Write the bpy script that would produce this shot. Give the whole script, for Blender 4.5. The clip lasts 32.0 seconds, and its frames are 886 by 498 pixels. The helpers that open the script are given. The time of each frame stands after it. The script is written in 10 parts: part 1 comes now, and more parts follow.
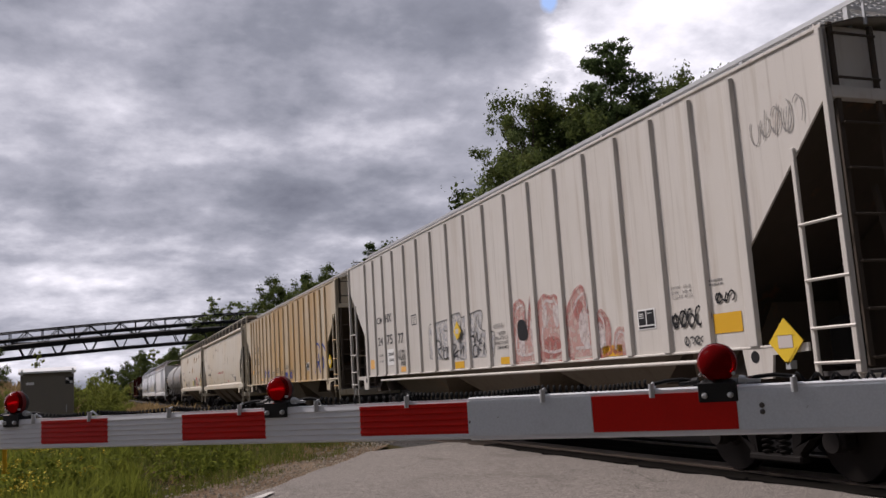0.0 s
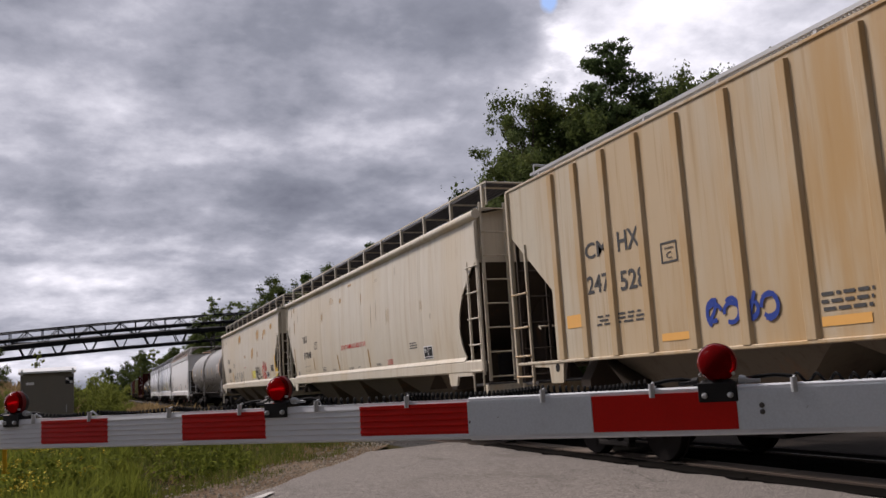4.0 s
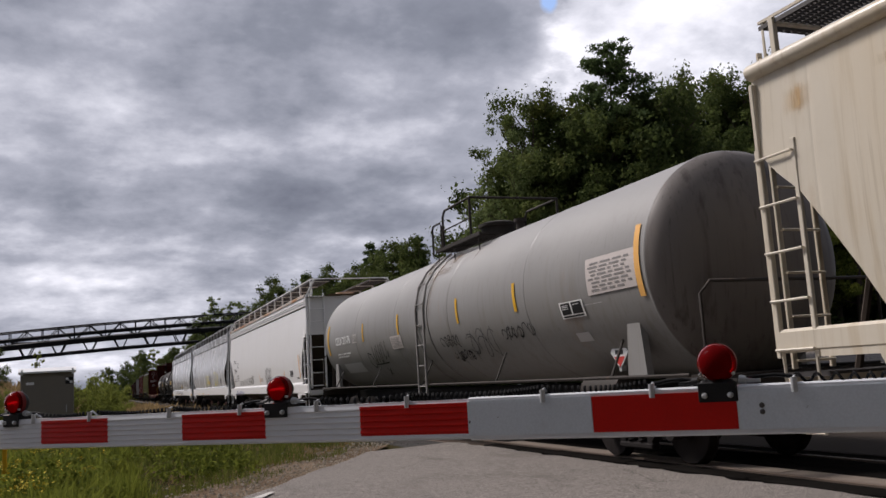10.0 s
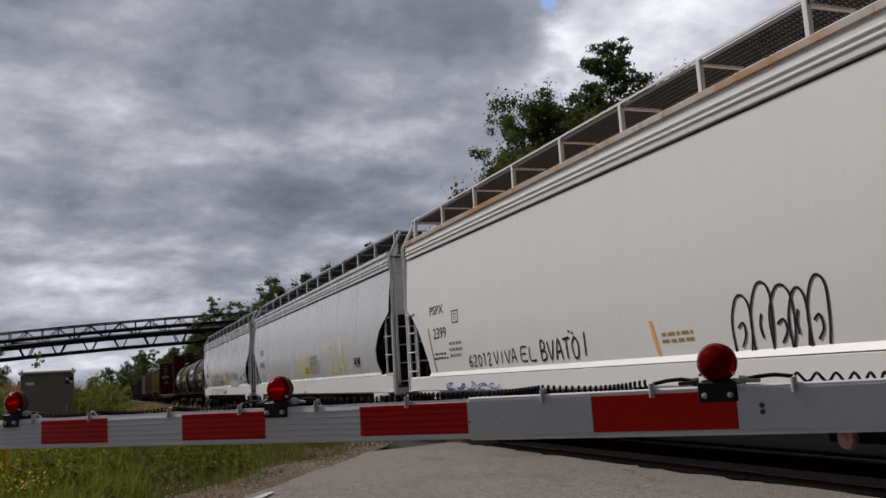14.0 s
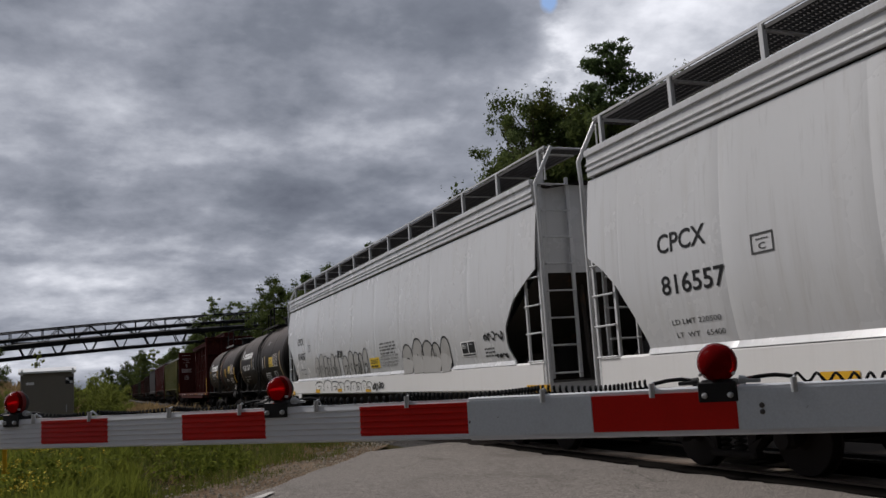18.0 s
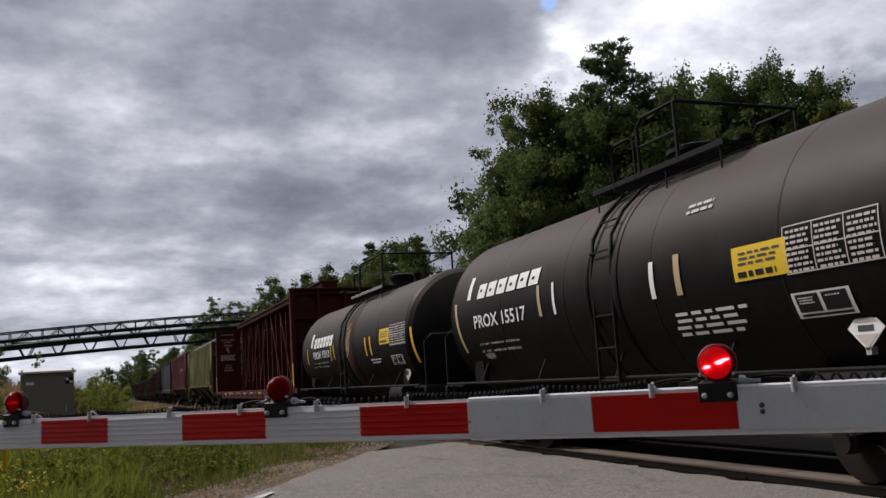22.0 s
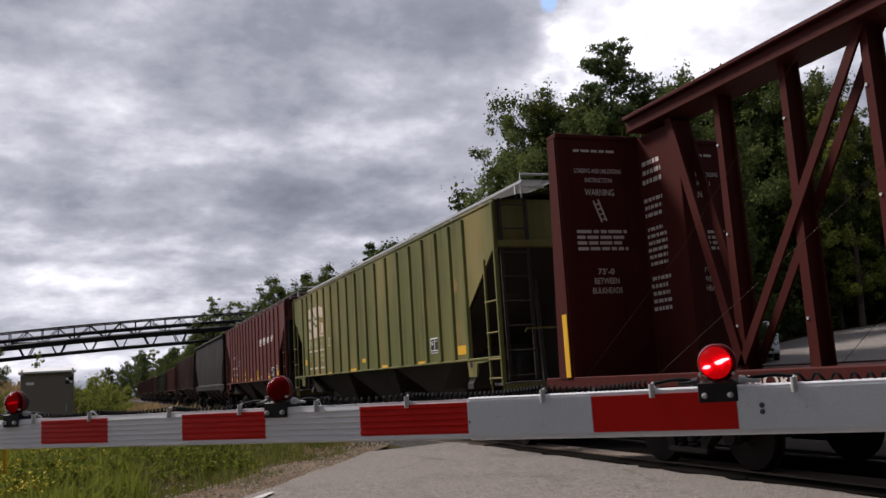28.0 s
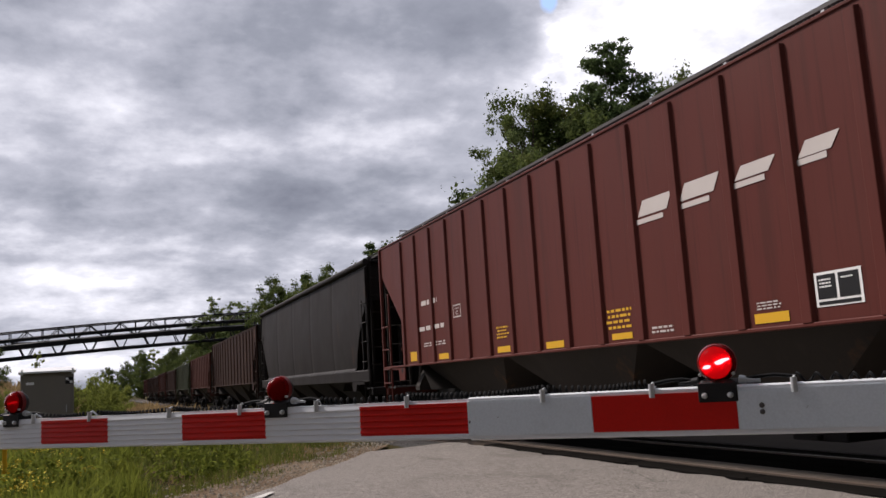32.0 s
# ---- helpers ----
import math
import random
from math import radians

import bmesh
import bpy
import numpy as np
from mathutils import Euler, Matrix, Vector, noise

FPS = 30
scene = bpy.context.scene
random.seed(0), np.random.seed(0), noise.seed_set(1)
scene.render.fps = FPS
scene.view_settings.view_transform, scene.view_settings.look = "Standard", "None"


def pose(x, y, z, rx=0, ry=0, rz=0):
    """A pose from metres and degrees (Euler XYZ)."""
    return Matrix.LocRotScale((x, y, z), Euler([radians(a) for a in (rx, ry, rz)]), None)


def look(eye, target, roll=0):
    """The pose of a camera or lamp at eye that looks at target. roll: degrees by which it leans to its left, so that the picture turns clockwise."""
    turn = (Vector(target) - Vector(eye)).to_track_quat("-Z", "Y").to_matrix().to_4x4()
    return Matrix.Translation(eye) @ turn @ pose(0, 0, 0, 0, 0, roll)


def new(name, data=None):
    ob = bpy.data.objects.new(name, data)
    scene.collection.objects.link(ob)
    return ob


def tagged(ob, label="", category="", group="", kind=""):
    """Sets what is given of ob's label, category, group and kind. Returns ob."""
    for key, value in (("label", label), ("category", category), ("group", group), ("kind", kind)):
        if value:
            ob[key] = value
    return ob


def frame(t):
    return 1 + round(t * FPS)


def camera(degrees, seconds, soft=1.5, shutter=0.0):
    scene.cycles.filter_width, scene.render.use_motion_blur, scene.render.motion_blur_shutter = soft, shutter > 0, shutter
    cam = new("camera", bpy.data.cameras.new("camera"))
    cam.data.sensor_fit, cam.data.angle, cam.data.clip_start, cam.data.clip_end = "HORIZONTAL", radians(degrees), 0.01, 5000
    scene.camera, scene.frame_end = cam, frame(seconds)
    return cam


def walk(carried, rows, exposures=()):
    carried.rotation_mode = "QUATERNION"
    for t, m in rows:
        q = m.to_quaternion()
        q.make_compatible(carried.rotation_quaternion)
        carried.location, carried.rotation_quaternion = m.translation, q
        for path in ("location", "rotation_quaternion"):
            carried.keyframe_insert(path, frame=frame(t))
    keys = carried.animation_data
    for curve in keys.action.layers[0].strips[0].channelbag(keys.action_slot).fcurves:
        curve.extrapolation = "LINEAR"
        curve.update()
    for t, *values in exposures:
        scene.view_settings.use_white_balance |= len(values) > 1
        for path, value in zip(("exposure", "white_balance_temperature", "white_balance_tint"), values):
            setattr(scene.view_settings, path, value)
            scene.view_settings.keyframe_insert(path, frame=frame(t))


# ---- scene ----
# One unbroken view of a freight train that rolls over a level crossing.
# x: across the track, y: along it, z: up, 0 at the rail's top. The camera stands still.
EYE = Vector((0.0, 0.0, 1.2945))
YAW, TILT, LEAN = radians(21.322), radians(8.1857), -3.509
AIM = Vector((math.sin(YAW) * math.cos(TILT), math.cos(YAW) * math.cos(TILT), math.sin(TILT)))
cam = camera(53.44, 32.0, 1.5)
STAND = look(EYE, EYE + AIM, LEAN)
walk(cam, [(0, STAND), (32, STAND)], [(0, 0.24, 6450, 20), (10, 0.20, 6350, 17), (13, 0.08, 6300, 15), (14, -0.14, 6300, 14), (17, -0.20, 6250, 13), (20.5, -0.10, 6250, 14), (23, 0.33, 6400, 16), (25.2, 0.26, 6420, 16), (28, 0.42, 6450, 17), (32, 0.54, 6450, 17)])

TRACK = 7.75          # x of the track's middle
RAIL = 0.752          # half the distance between the rails
WHEEL = 0.42          # wheel radius


def travel(t):
    """Metres that the train has gone at t seconds, counted from 16 s."""
    u = (t - 16) / 16
    return 16 * (7.2061525 * u - 0.18136483 * u ** 2 + 0.01239859 * u ** 3 + 0.11857753 * u ** 4)


# ---------------------------------------------------------------- light
SUN_TO = Vector((-0.41, 0.54, 0.735)).normalized()


def make_world():
    w = bpy.data.worlds.new("sky")
    w.use_nodes = True
    scene.world = w
    nt = w.node_tree
    nt.nodes.clear()
    N, L = nt.nodes.new, nt.links.new

    def math_(op, a, b=None, c=None, clamp=False):
        n = N("ShaderNodeMath")
        n.operation, n.use_clamp = op, clamp
        for k, v in enumerate((a, b, c)):
            if v is None:
                continue
            if isinstance(v, (int, float)):
                n.inputs[k].default_value = v
            else:
                L(v, n.inputs[k])
        return n.outputs[0]

    def vec(op, a, b):
        n = N("ShaderNodeVectorMath")
        n.operation = op
        for k, v in enumerate((a, b)):
            if isinstance(v, (tuple, list, Vector)):
                n.inputs[k].default_value = v
            else:
                L(v, n.inputs[k])
        return n.outputs["Value"] if op == "DOT_PRODUCT" else n.outputs[0]

    def spread(f):
        n = N("ShaderNodeCombineXYZ")
        for k in range(3):
            L(f, n.inputs[k])
        return n.outputs[0]

    def noise_(v, scale, detail, rough, dist=0.0):
        n = N("ShaderNodeTexNoise")
        n.inputs["Scale"].default_value, n.inputs["Detail"].default_value = scale, detail
        n.inputs["Roughness"].default_value, n.inputs["Distortion"].default_value = rough, dist
        L(v, n.inputs["Vector"])
        return n.outputs["Fac"]

    def ramp(f, stops):
        n = N("ShaderNodeValToRGB")
        el = n.color_ramp.elements
        while len(el) < len(stops):
            el.new(0.5)
        for e, (p, c) in zip(el, stops):
            e.position, e.color = p, (*c, 1)
        L(f, n.inputs[0])
        return n.outputs[0]

    def mix(f, a, b):
        n = N("ShaderNodeMix")
        n.data_type = "RGBA"
        for s, v in ((0, f), (6, a), (7, b)):
            if isinstance(v, (int, float)):
                n.inputs[s].default_value = v
            elif isinstance(v, tuple):
                n.inputs[s].default_value = (*v, 1)
            else:
                L(v, n.inputs[s])
        return n.outputs[2]

    sky = N("ShaderNodeTexSky")
    sky.sky_type, sky.sun_disc = "NISHITA", False
    sky.sun_elevation = math.asin(SUN_TO.z)
    sky.sun_rotation = math.atan2(SUN_TO.x, SUN_TO.y)
    blue = vec("SCALE", sky.outputs[0], (0, 0, 0))
    blue.node.inputs["Scale"].default_value = 0.17
    tc = N("ShaderNodeTexCoord").outputs["Generated"]
    sep = N("ShaderNodeSeparateXYZ")
    L(tc, sep.inputs[0])
    dz = sep.outputs[2]
    # the clouds lie in a layer overhead, so they draw together towards the horizon
    lift = math_("ADD", math_("MAXIMUM", dz, 0.0), 0.30)
    layer = vec("MULTIPLY", vec("DIVIDE", tc, spread(lift)), (1.0, 1.0, 0.0))
    big = noise_(vec("ADD", layer, (3.3, 1.9, 0.0)), 2.3, 4.0, 0.50)
    mid = noise_(vec("ADD", layer, (7.1, 4.2, 0.0)), 6.5, 6.0, 0.56)
    fine = noise_(vec("ADD", layer, (1.7, 8.8, 0.0)), 21.0, 4.0, 0.60)
    body = math_("ADD", math_("ADD", math_("ADD", math_("MULTIPLY", big, 0.32), math_("MULTIPLY", mid, 0.24)), math_("MULTIPLY", fine, 0.06)), 0.192)

    def toward(az, el, wa, we):
        """A soft patch of sky, wa and we degrees wide and high."""
        a = radians(az)
        u = math_("MULTIPLY", vec("DOT_PRODUCT", tc, (math.cos(a), -math.sin(a), 0)), 1 / radians(wa))
        v = math_("MULTIPLY", math_("SUBTRACT", dz, math.sin(radians(el))), 1 / radians(we))
        g = math_("EXPONENT", math_("MULTIPLY", math_("ADD", math_("MULTIPLY", u, u), math_("MULTIPLY", v, v)), -1.0))
        ahead = math_("GREATER_THAN", vec("DOT_PRODUCT", tc, (math.sin(a), math.cos(a), 0)), 0.0)
        return math_("MULTIPLY", g, ahead)
    # light puffs, dark bellies, brighter bands at the horizon
    tone = body
    for az, el, wa, we, amount in (
            (39.5, 20.0, 12.2, 6.0, 0.035), (-3.0, 18.0, 8.0, 5.0, 0.045), (-3.0, 10.0, 7.0, 3.0, 0.03), (30.0, 20.9, 1.5, 1.5, 0.10), (24.7, 20.7, 5.6, 4.4, -0.045), (16.3, 15.4, 6.3, 1.4, 0.055), (13.2, 16.2, 1.9, 0.7, 0.045), (21.2, 13.9, 2.2, 1.1, 0.04),
            (15.0, 10.9, 6.3, 1.7, -0.085), (10.3, 12.7, 4.4, 1.1, -0.03), (16.4, 9.0, 2.0, 0.5, 0.10), (-0.1, 17.1, 2.2, 1.9, 0.015), (5.4, 14.4, 1.1, 0.4, 0.06), (-2.0, 13.3, 5.6, 1.1, 0.03),
            (-1.7, 20.3, 5.6, 1.5, -0.03), (8.3, 18.0, 6.7, 2.2, -0.03), (19.0, 22.1, 9.3, 2.2, -0.02), (-4.8, 12.6, 1.9, 0.9, -0.03), (-0.1, 10.6, 5.6, 0.7, -0.03), (-3.9, 11.1, 1.5, 0.4, 0.05),
            (-1.7, 6.9, 5.6, 0.5, 0.07), (1.2, 7.6, 1.9, 0.3, 0.06), (-2.9, 5.4, 4.4, 0.9, 0.08), (-3.9, 8.2, 2.6, 0.3, -0.05), (0.9, 6.3, 1.5, 0.3, -0.03), (-0.8, 2.1, 8.0, 1.2, 0.10), (5.0, 5.0, 6.0, 1.6, 0.05)):
        tone = math_("ADD", tone, math_("MULTIPLY", toward(az, el, wa, we), amount))

    def above(f, lo, hi):
        n = N("ShaderNodeMapRange")
        n.interpolation_type = "SMOOTHSTEP"
        n.inputs[1].default_value, n.inputs[2].default_value = lo, hi
        L(f, n.inputs[0])
        return n.outputs[0]
    # the ragged edge of the grey deck, with bright thin cover beyond it
    ragged = math_("MULTIPLY", math_("SUBTRACT", mid, 0.5), 0.16)
    a = radians(28.6)
    past = above(math_("ADD", vec("DOT_PRODUCT", tc, (math.cos(a), -math.sin(a), 0)), ragged), -0.008, 0.035)
    ahead = above(vec("DOT_PRODUCT", tc, (math.sin(a), math.cos(a), 0)), 0.25, 0.75)
    high = above(math_("ADD", dz, ragged), 0.235, 0.31)
    tone = math_("ADD", tone, math_("MULTIPLY", math_("MULTIPLY", math_("MULTIPLY", past, high), ahead), 0.062))
    # the deck is thicker and greyer away from the sun
    flat_sun = Vector((SUN_TO.x, SUN_TO.y, 0)).normalized()
    tone = math_("ADD", tone, math_("MULTIPLY", math_("SUBTRACT", above(vec("DOT_PRODUCT", tc, tuple(flat_sun)), -0.8, 0.35), 1.0), 0.095))
    clouds = ramp(tone, [(0.36, (0.15, 0.165, 0.20)), (0.45, (0.23, 0.25, 0.29)), (0.52, (0.36, 0.38, 0.425)), (0.59, (0.60, 0.62, 0.66)), (0.68, (1.05, 1.06, 1.08))])
    hole = math_("MULTIPLY", toward(29.5, 23.4, 0.65, 0.85), noise_(layer, 14.0, 4.0, 0.6))
    gap = math_("MULTIPLY", math_("SUBTRACT", hole, 0.20, None, True), 5.0, None, True)
    seen = mix(gap, clouds, blue)
    bg = N("ShaderNodeBackground")
    L(seen, bg.inputs[0])
    bg.inputs[1].default_value = 1.0
    out = N("ShaderNodeOutputWorld")
    L(bg.outputs[0], out.inputs[0])


make_world()
sun = new("sun", bpy.data.lights.new("sun", "SUN"))
sun.data.energy, sun.data.angle, sun.data.color = 3.3, radians(12), (1.0, 0.94, 0.86)
sun.matrix_world = look(SUN_TO * 100, (0, 0, 0))


# ---------------------------------------------------------------- materials
class Nodes:
    """A short way to write node materials."""

    def __init__(self, name):
        self.mat = bpy.data.materials.new(name)
        self.mat.use_nodes = True
        self.nt = self.mat.node_tree
        self.bsdf = self.nt.nodes["Principled BSDF"]
        self.co = self.nt.nodes.new("ShaderNodeTexCoord").outputs["Object"]

    def put(self, sock, v):
        if isinstance(v, (int, float)):
            sock.default_value = v
        elif isinstance(v, (tuple, list)):
            sock.default_value = (*v, 1) if len(v) == 3 and len(sock.default_value) == 4 else v
        else:
            self.nt.links.new(v, sock)

    def map(self, scale):
        n = self.nt.nodes.new("ShaderNodeMapping")
        n.inputs["Scale"].default_value = scale
        self.nt.links.new(self.co, n.inputs[0])
        return n.outputs[0]

    def noise(self, scale, detail=4.0, rough=0.55, at=None, dist=0.0):
        n = self.nt.nodes.new("ShaderNodeTexNoise")
        n.inputs["Scale"].default_value, n.inputs["Detail"].default_value = scale, detail
        n.inputs["Roughness"].default_value, n.inputs["Distortion"].default_value = rough, dist
        self.nt.links.new(at or self.co, n.inputs["Vector"])
        return n.outputs["Fac"]

    def step(self, f, lo, hi):
        n = self.nt.nodes.new("ShaderNodeMapRange")
        n.interpolation_type = "SMOOTHSTEP"
        n.inputs[1].default_value, n.inputs[2].default_value = lo, hi
        self.put(n.inputs[0], f)
        return n.outputs[0]

    def math(self, op, a, b=0.0):
        n = self.nt.nodes.new("ShaderNodeMath")
        n.operation = op
        self.put(n.inputs[0], a), self.put(n.inputs[1], b)
        return n.outputs[0]

    def mix(self, f, a, b):
        n = self.nt.nodes.new("ShaderNodeMix")
        n.data_type = "RGBA"
        self.put(n.inputs[0], f), self.put(n.inputs[6], a), self.put(n.inputs[7], b)
        return n.outputs[2]

    def random(self, island=False):
        if island:
            return self.nt.nodes.new("ShaderNodeNewGeometry").outputs["Random Per Island"]
        return self.nt.nodes.new("ShaderNodeObjectInfo").outputs["Random"]

    def bump(self, f, strength, distance=0.01):
        n = self.nt.nodes.new("ShaderNodeBump")
        n.inputs["Strength"].default_value, n.inputs["Distance"].default_value = strength, distance
        self.put(n.inputs["Height"], f)
        self.nt.links.new(n.outputs[0], self.bsdf.inputs["Normal"])

    def done(self, color, rough=0.5, metal=0.0, spec=None):
        self.put(self.bsdf.inputs["Base Color"], color)
        self.put(self.bsdf.inputs["Roughness"], rough)
        self.put(self.bsdf.inputs["Metallic"], metal)
        if spec is not None:
            self.bsdf.inputs["Specular IOR Level"].default_value = spec
        return self.mat


def paint(name, rgb, rough=0.42, streak=(0.20, 0.15, 0.10), streaks=0.35, rust=0.0, dust=0.25, stain=(0.55, 0.30, 0.06), stains=0.0, lit_top=None, spec=0.4, zone=None):
    """Weathered paint on steel: run-down streaks, blotches, rust and road dust."""
    n = Nodes(name)
    runs = n.noise(1.0, 5.0, 0.6, n.map((5.0, 5.0, 0.35)))
    blot = n.noise(0.7, 5.0, 0.62)
    grain = n.noise(28.0, 4.0, 0.6)
    c = n.mix(n.math("MULTIPLY", n.step(runs, 0.50, 0.72), streaks), rgb, streak)
    thin = n.noise(1.0, 4.0, 0.6, n.map((17.0, 17.0, 0.45)))
    c = n.mix(n.math("MULTIPLY", n.step(thin, 0.54, 0.74), 0.75 * streaks), c, tuple(0.62 * s for s in streak))
    panel = n.noise(1.0, 2.0, 0.6, n.map((0.9, 0.9, 0.05)))
    c = n.mix(n.math("MULTIPLY", n.step(panel, 0.44, 0.66), 0.55 * streaks), c, tuple(0.5 * (v + s) for v, s in zip(rgb, streak)))
    c = n.mix(n.math("MULTIPLY", n.step(blot, 0.42, 0.75), dust), c, tuple(v + 0.45 * min(1.0, max(rgb) / 0.3) * (s - v) for v, s in zip(rgb, (0.30, 0.26, 0.20))))
    if stains:
        tall = n.noise(1.0, 4.0, 0.6, n.map((0.55, 0.55, 0.16)))
        amount = n.math("MULTIPLY", n.step(tall, 0.42, 0.66), stains)
        if zone:
            # spilled load has run down one stretch of the side
            sep = n.nt.nodes.new("ShaderNodeSeparateXYZ")
            n.nt.links.new(n.co, sep.inputs[0])
            near = n.math("MULTIPLY", n.step(sep.outputs[1], zone[0], zone[0] + 0.7), n.step(sep.outputs[1], zone[1], zone[1] - 5.0))
            run = n.step(n.noise(1.0, 5.0, 0.6, n.map((1.6, 1.6, 0.22))), 0.25, 0.62)
            amount = n.math("MAXIMUM", amount, n.math("MULTIPLY", n.math("MULTIPLY", near, run), 0.95))
        c = n.mix(amount, c, stain)
    if rust:
        spots = n.math("MULTIPLY", n.step(n.noise(1.3, 8.0, 0.68, n.map((1.0, 1.0, 0.5))), 0.60, 0.70), rust)
        c = n.mix(spots, c, (0.30, 0.12, 0.035))
    # Upward faces painted paler: dust, and light from above put into the colour.
    if lit_top:
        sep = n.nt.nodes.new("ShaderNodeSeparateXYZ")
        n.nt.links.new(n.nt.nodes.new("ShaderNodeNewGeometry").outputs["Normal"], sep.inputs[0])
        faces_up = n.math("MULTIPLY", n.step(n.math("ADD", sep.outputs[2], n.math("MULTIPLY", n.math("SUBTRACT", blot, 0.5), 0.6)), -0.10, 0.80), 0.85)
        c = n.mix(faces_up, c, lit_top)
    c = n.mix(n.math("MULTIPLY", grain, 0.10), c, tuple(0.6 * v for v in rgb))
    n.bump(n.math("ADD", n.math("MULTIPLY", n.noise(1.1, 2.0, 0.5), 1.0), n.math("MULTIPLY", grain, 0.03)), 0.35, 0.02)
    return n.done(c, n.math("ADD", n.math("MULTIPLY", blot, 0.28), rough - 0.12), 0.0, spec)


def plain(name, rgb, rough=0.6, metal=0.0, vary=0.25, scale=12.0, bump=0.1, spec=0.22):
    n = Nodes(name)
    f = n.noise(scale, 5.0, 0.6)
    g = n.noise(scale * 0.12, 3.0, 0.6)
    c = n.mix(n.math("MULTIPLY", f, vary), rgb, tuple(0.45 * v for v in rgb))
    c = n.mix(n.math("MULTIPLY", g, vary), c, tuple(min(1, 1.35 * v + 0.01) for v in rgb))
    if bump:
        n.bump(f, bump)
    return n.done(c, rough, metal, spec)


def glow(name, rgb, power):
    n = Nodes(name)
    n.put(n.bsdf.inputs["Emission Color"], rgb)
    n.bsdf.inputs["Emission Strength"].default_value = power
    return n.done(rgb, 0.4)


def foliage(name, dark, light, rough=0.75):
    n = Nodes(name)
    c = n.mix(n.random(True), dark, light)
    c = n.mix(n.math("MULTIPLY", n.step(n.noise(0.9, 3.0), 0.42, 0.62), 0.5), c, tuple(1.3 * v for v in light))
    c = n.mix(n.math("MULTIPLY", n.step(n.noise(0.55, 2.0, 0.5, n.map((1.0, 1.0, 1.3))), 0.58, 0.70), 0.35), c, (1.9 * light[0], 1.35 * light[1], 0.9 * light[2]))
    n.done(c, rough, 0.0, 0.06)
    thin = n.nt.nodes.new("ShaderNodeBsdfTranslucent")
    n.put(thin.inputs["Color"], n.mix(0.5, c, tuple(1.6 * v for v in light)))
    both = n.nt.nodes.new("ShaderNodeMixShader")
    both.inputs[0].default_value = 0.38
    n.nt.links.new(n.bsdf.outputs[0], both.inputs[1])
    n.nt.links.new(thin.outputs[0], both.inputs[2])
    n.nt.links.new(both.outputs[0], n.nt.nodes["Material Output"].inputs["Surface"])
    return n.mat


def asphalt():
    n = Nodes("asphalt")
    stones = n.noise(42.0, 6.0, 0.8)
    lumps = n.noise(11.0, 4.0, 0.7)
    wear = n.noise(0.5, 5.0, 0.6)
    patch = n.step(n.noise(1.1, 6.0, 0.65, n.map((1.0, 0.45, 1.0)), 0.6), 0.52, 0.68)
    cracks = n.nt.nodes.new("ShaderNodeTexVoronoi")
    cracks.feature = "DISTANCE_TO_EDGE"
    cracks.inputs["Scale"].default_value = 0.55
    bend = n.nt.nodes.new("ShaderNodeVectorMath")
    bend.operation = "ADD"
    n.nt.links.new(n.co, bend.inputs[0])
    n.put(bend.inputs[1], n.math("MULTIPLY", n.noise(1.6, 5.0, 0.65), 1.2))
    n.nt.links.new(bend.outputs[0], cracks.inputs["Vector"])
    c = n.mix(n.step(stones, 0.36, 0.66), (0.040, 0.036, 0.033), (0.40, 0.362, 0.328))
    c = n.mix(n.math("MULTIPLY", n.step(lumps, 0.40, 0.70), 0.45), c, (0.075, 0.068, 0.062))
    c = n.mix(n.math("MULTIPLY", wear, 0.42), c, (0.235, 0.21, 0.187))
    c = n.mix(n.math("MULTIPLY", patch, 0.42), c, (0.095, 0.083, 0.074))
    c = n.mix(n.math("MULTIPLY", n.step(cracks.outputs["Distance"], 0.009, 0.002), 0.40), c, (0.03, 0.028, 0.026))
    n.bump(n.math("ADD", stones, n.math("MULTIPLY", lumps, 0.8)), 0.7, 0.012)
    return n.done(c, 0.95, 0.0, 0.12)


def soil(name, a, b, c3):
    n = Nodes(name)
    c = n.mix(n.step(n.noise(0.35, 6.0, 0.65), 0.40, 0.62), a, b)
    c = n.mix(n.step(n.noise(6.0, 5.0, 0.7), 0.45, 0.68), c, c3)
    n.bump(n.noise(14.0, 6.0, 0.7), 0.7, 0.03)
    return n.done(c, 1.0, 0.0, 0.02)


def stones(name, a, b):
    n = Nodes(name)
    v = n.nt.nodes.new("ShaderNodeTexVoronoi")
    v.inputs["Scale"].default_value = 22.0
    n.nt.links.new(n.co, v.inputs["Vector"])
    c = n.mix(n.noise(30.0, 3.0, 0.7), a, b)
    n.bump(v.outputs["Distance"], 0.9, 0.03)
    return n.done(c, 0.92)


M_ = {}
M_["asphalt"] = asphalt()
M_["ground"] = soil("meadow_soil", (0.026, 0.030, 0.010), (0.085, 0.055, 0.030), (0.030, 0.032, 0.012))
M_["gravel"] = soil("gravel_shoulder", (0.120, 0.082, 0.054), (0.185, 0.140, 0.100), (0.070, 0.052, 0.032))
# Ballast, panels and undergear: grime and rust deepened to near black for under-car shade.
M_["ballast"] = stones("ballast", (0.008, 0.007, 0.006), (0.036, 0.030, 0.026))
M_["rail"] = plain("rail_steel", (0.13, 0.098, 0.076), 0.55, 0.3, 0.4, 20.0)
M_["tie"] = plain("creosoted_wood", (0.028, 0.022, 0.018), 0.9, 0.0, 0.5, 14.0, 0.5)
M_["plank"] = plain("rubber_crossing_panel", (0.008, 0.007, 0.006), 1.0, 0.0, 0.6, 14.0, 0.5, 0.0)
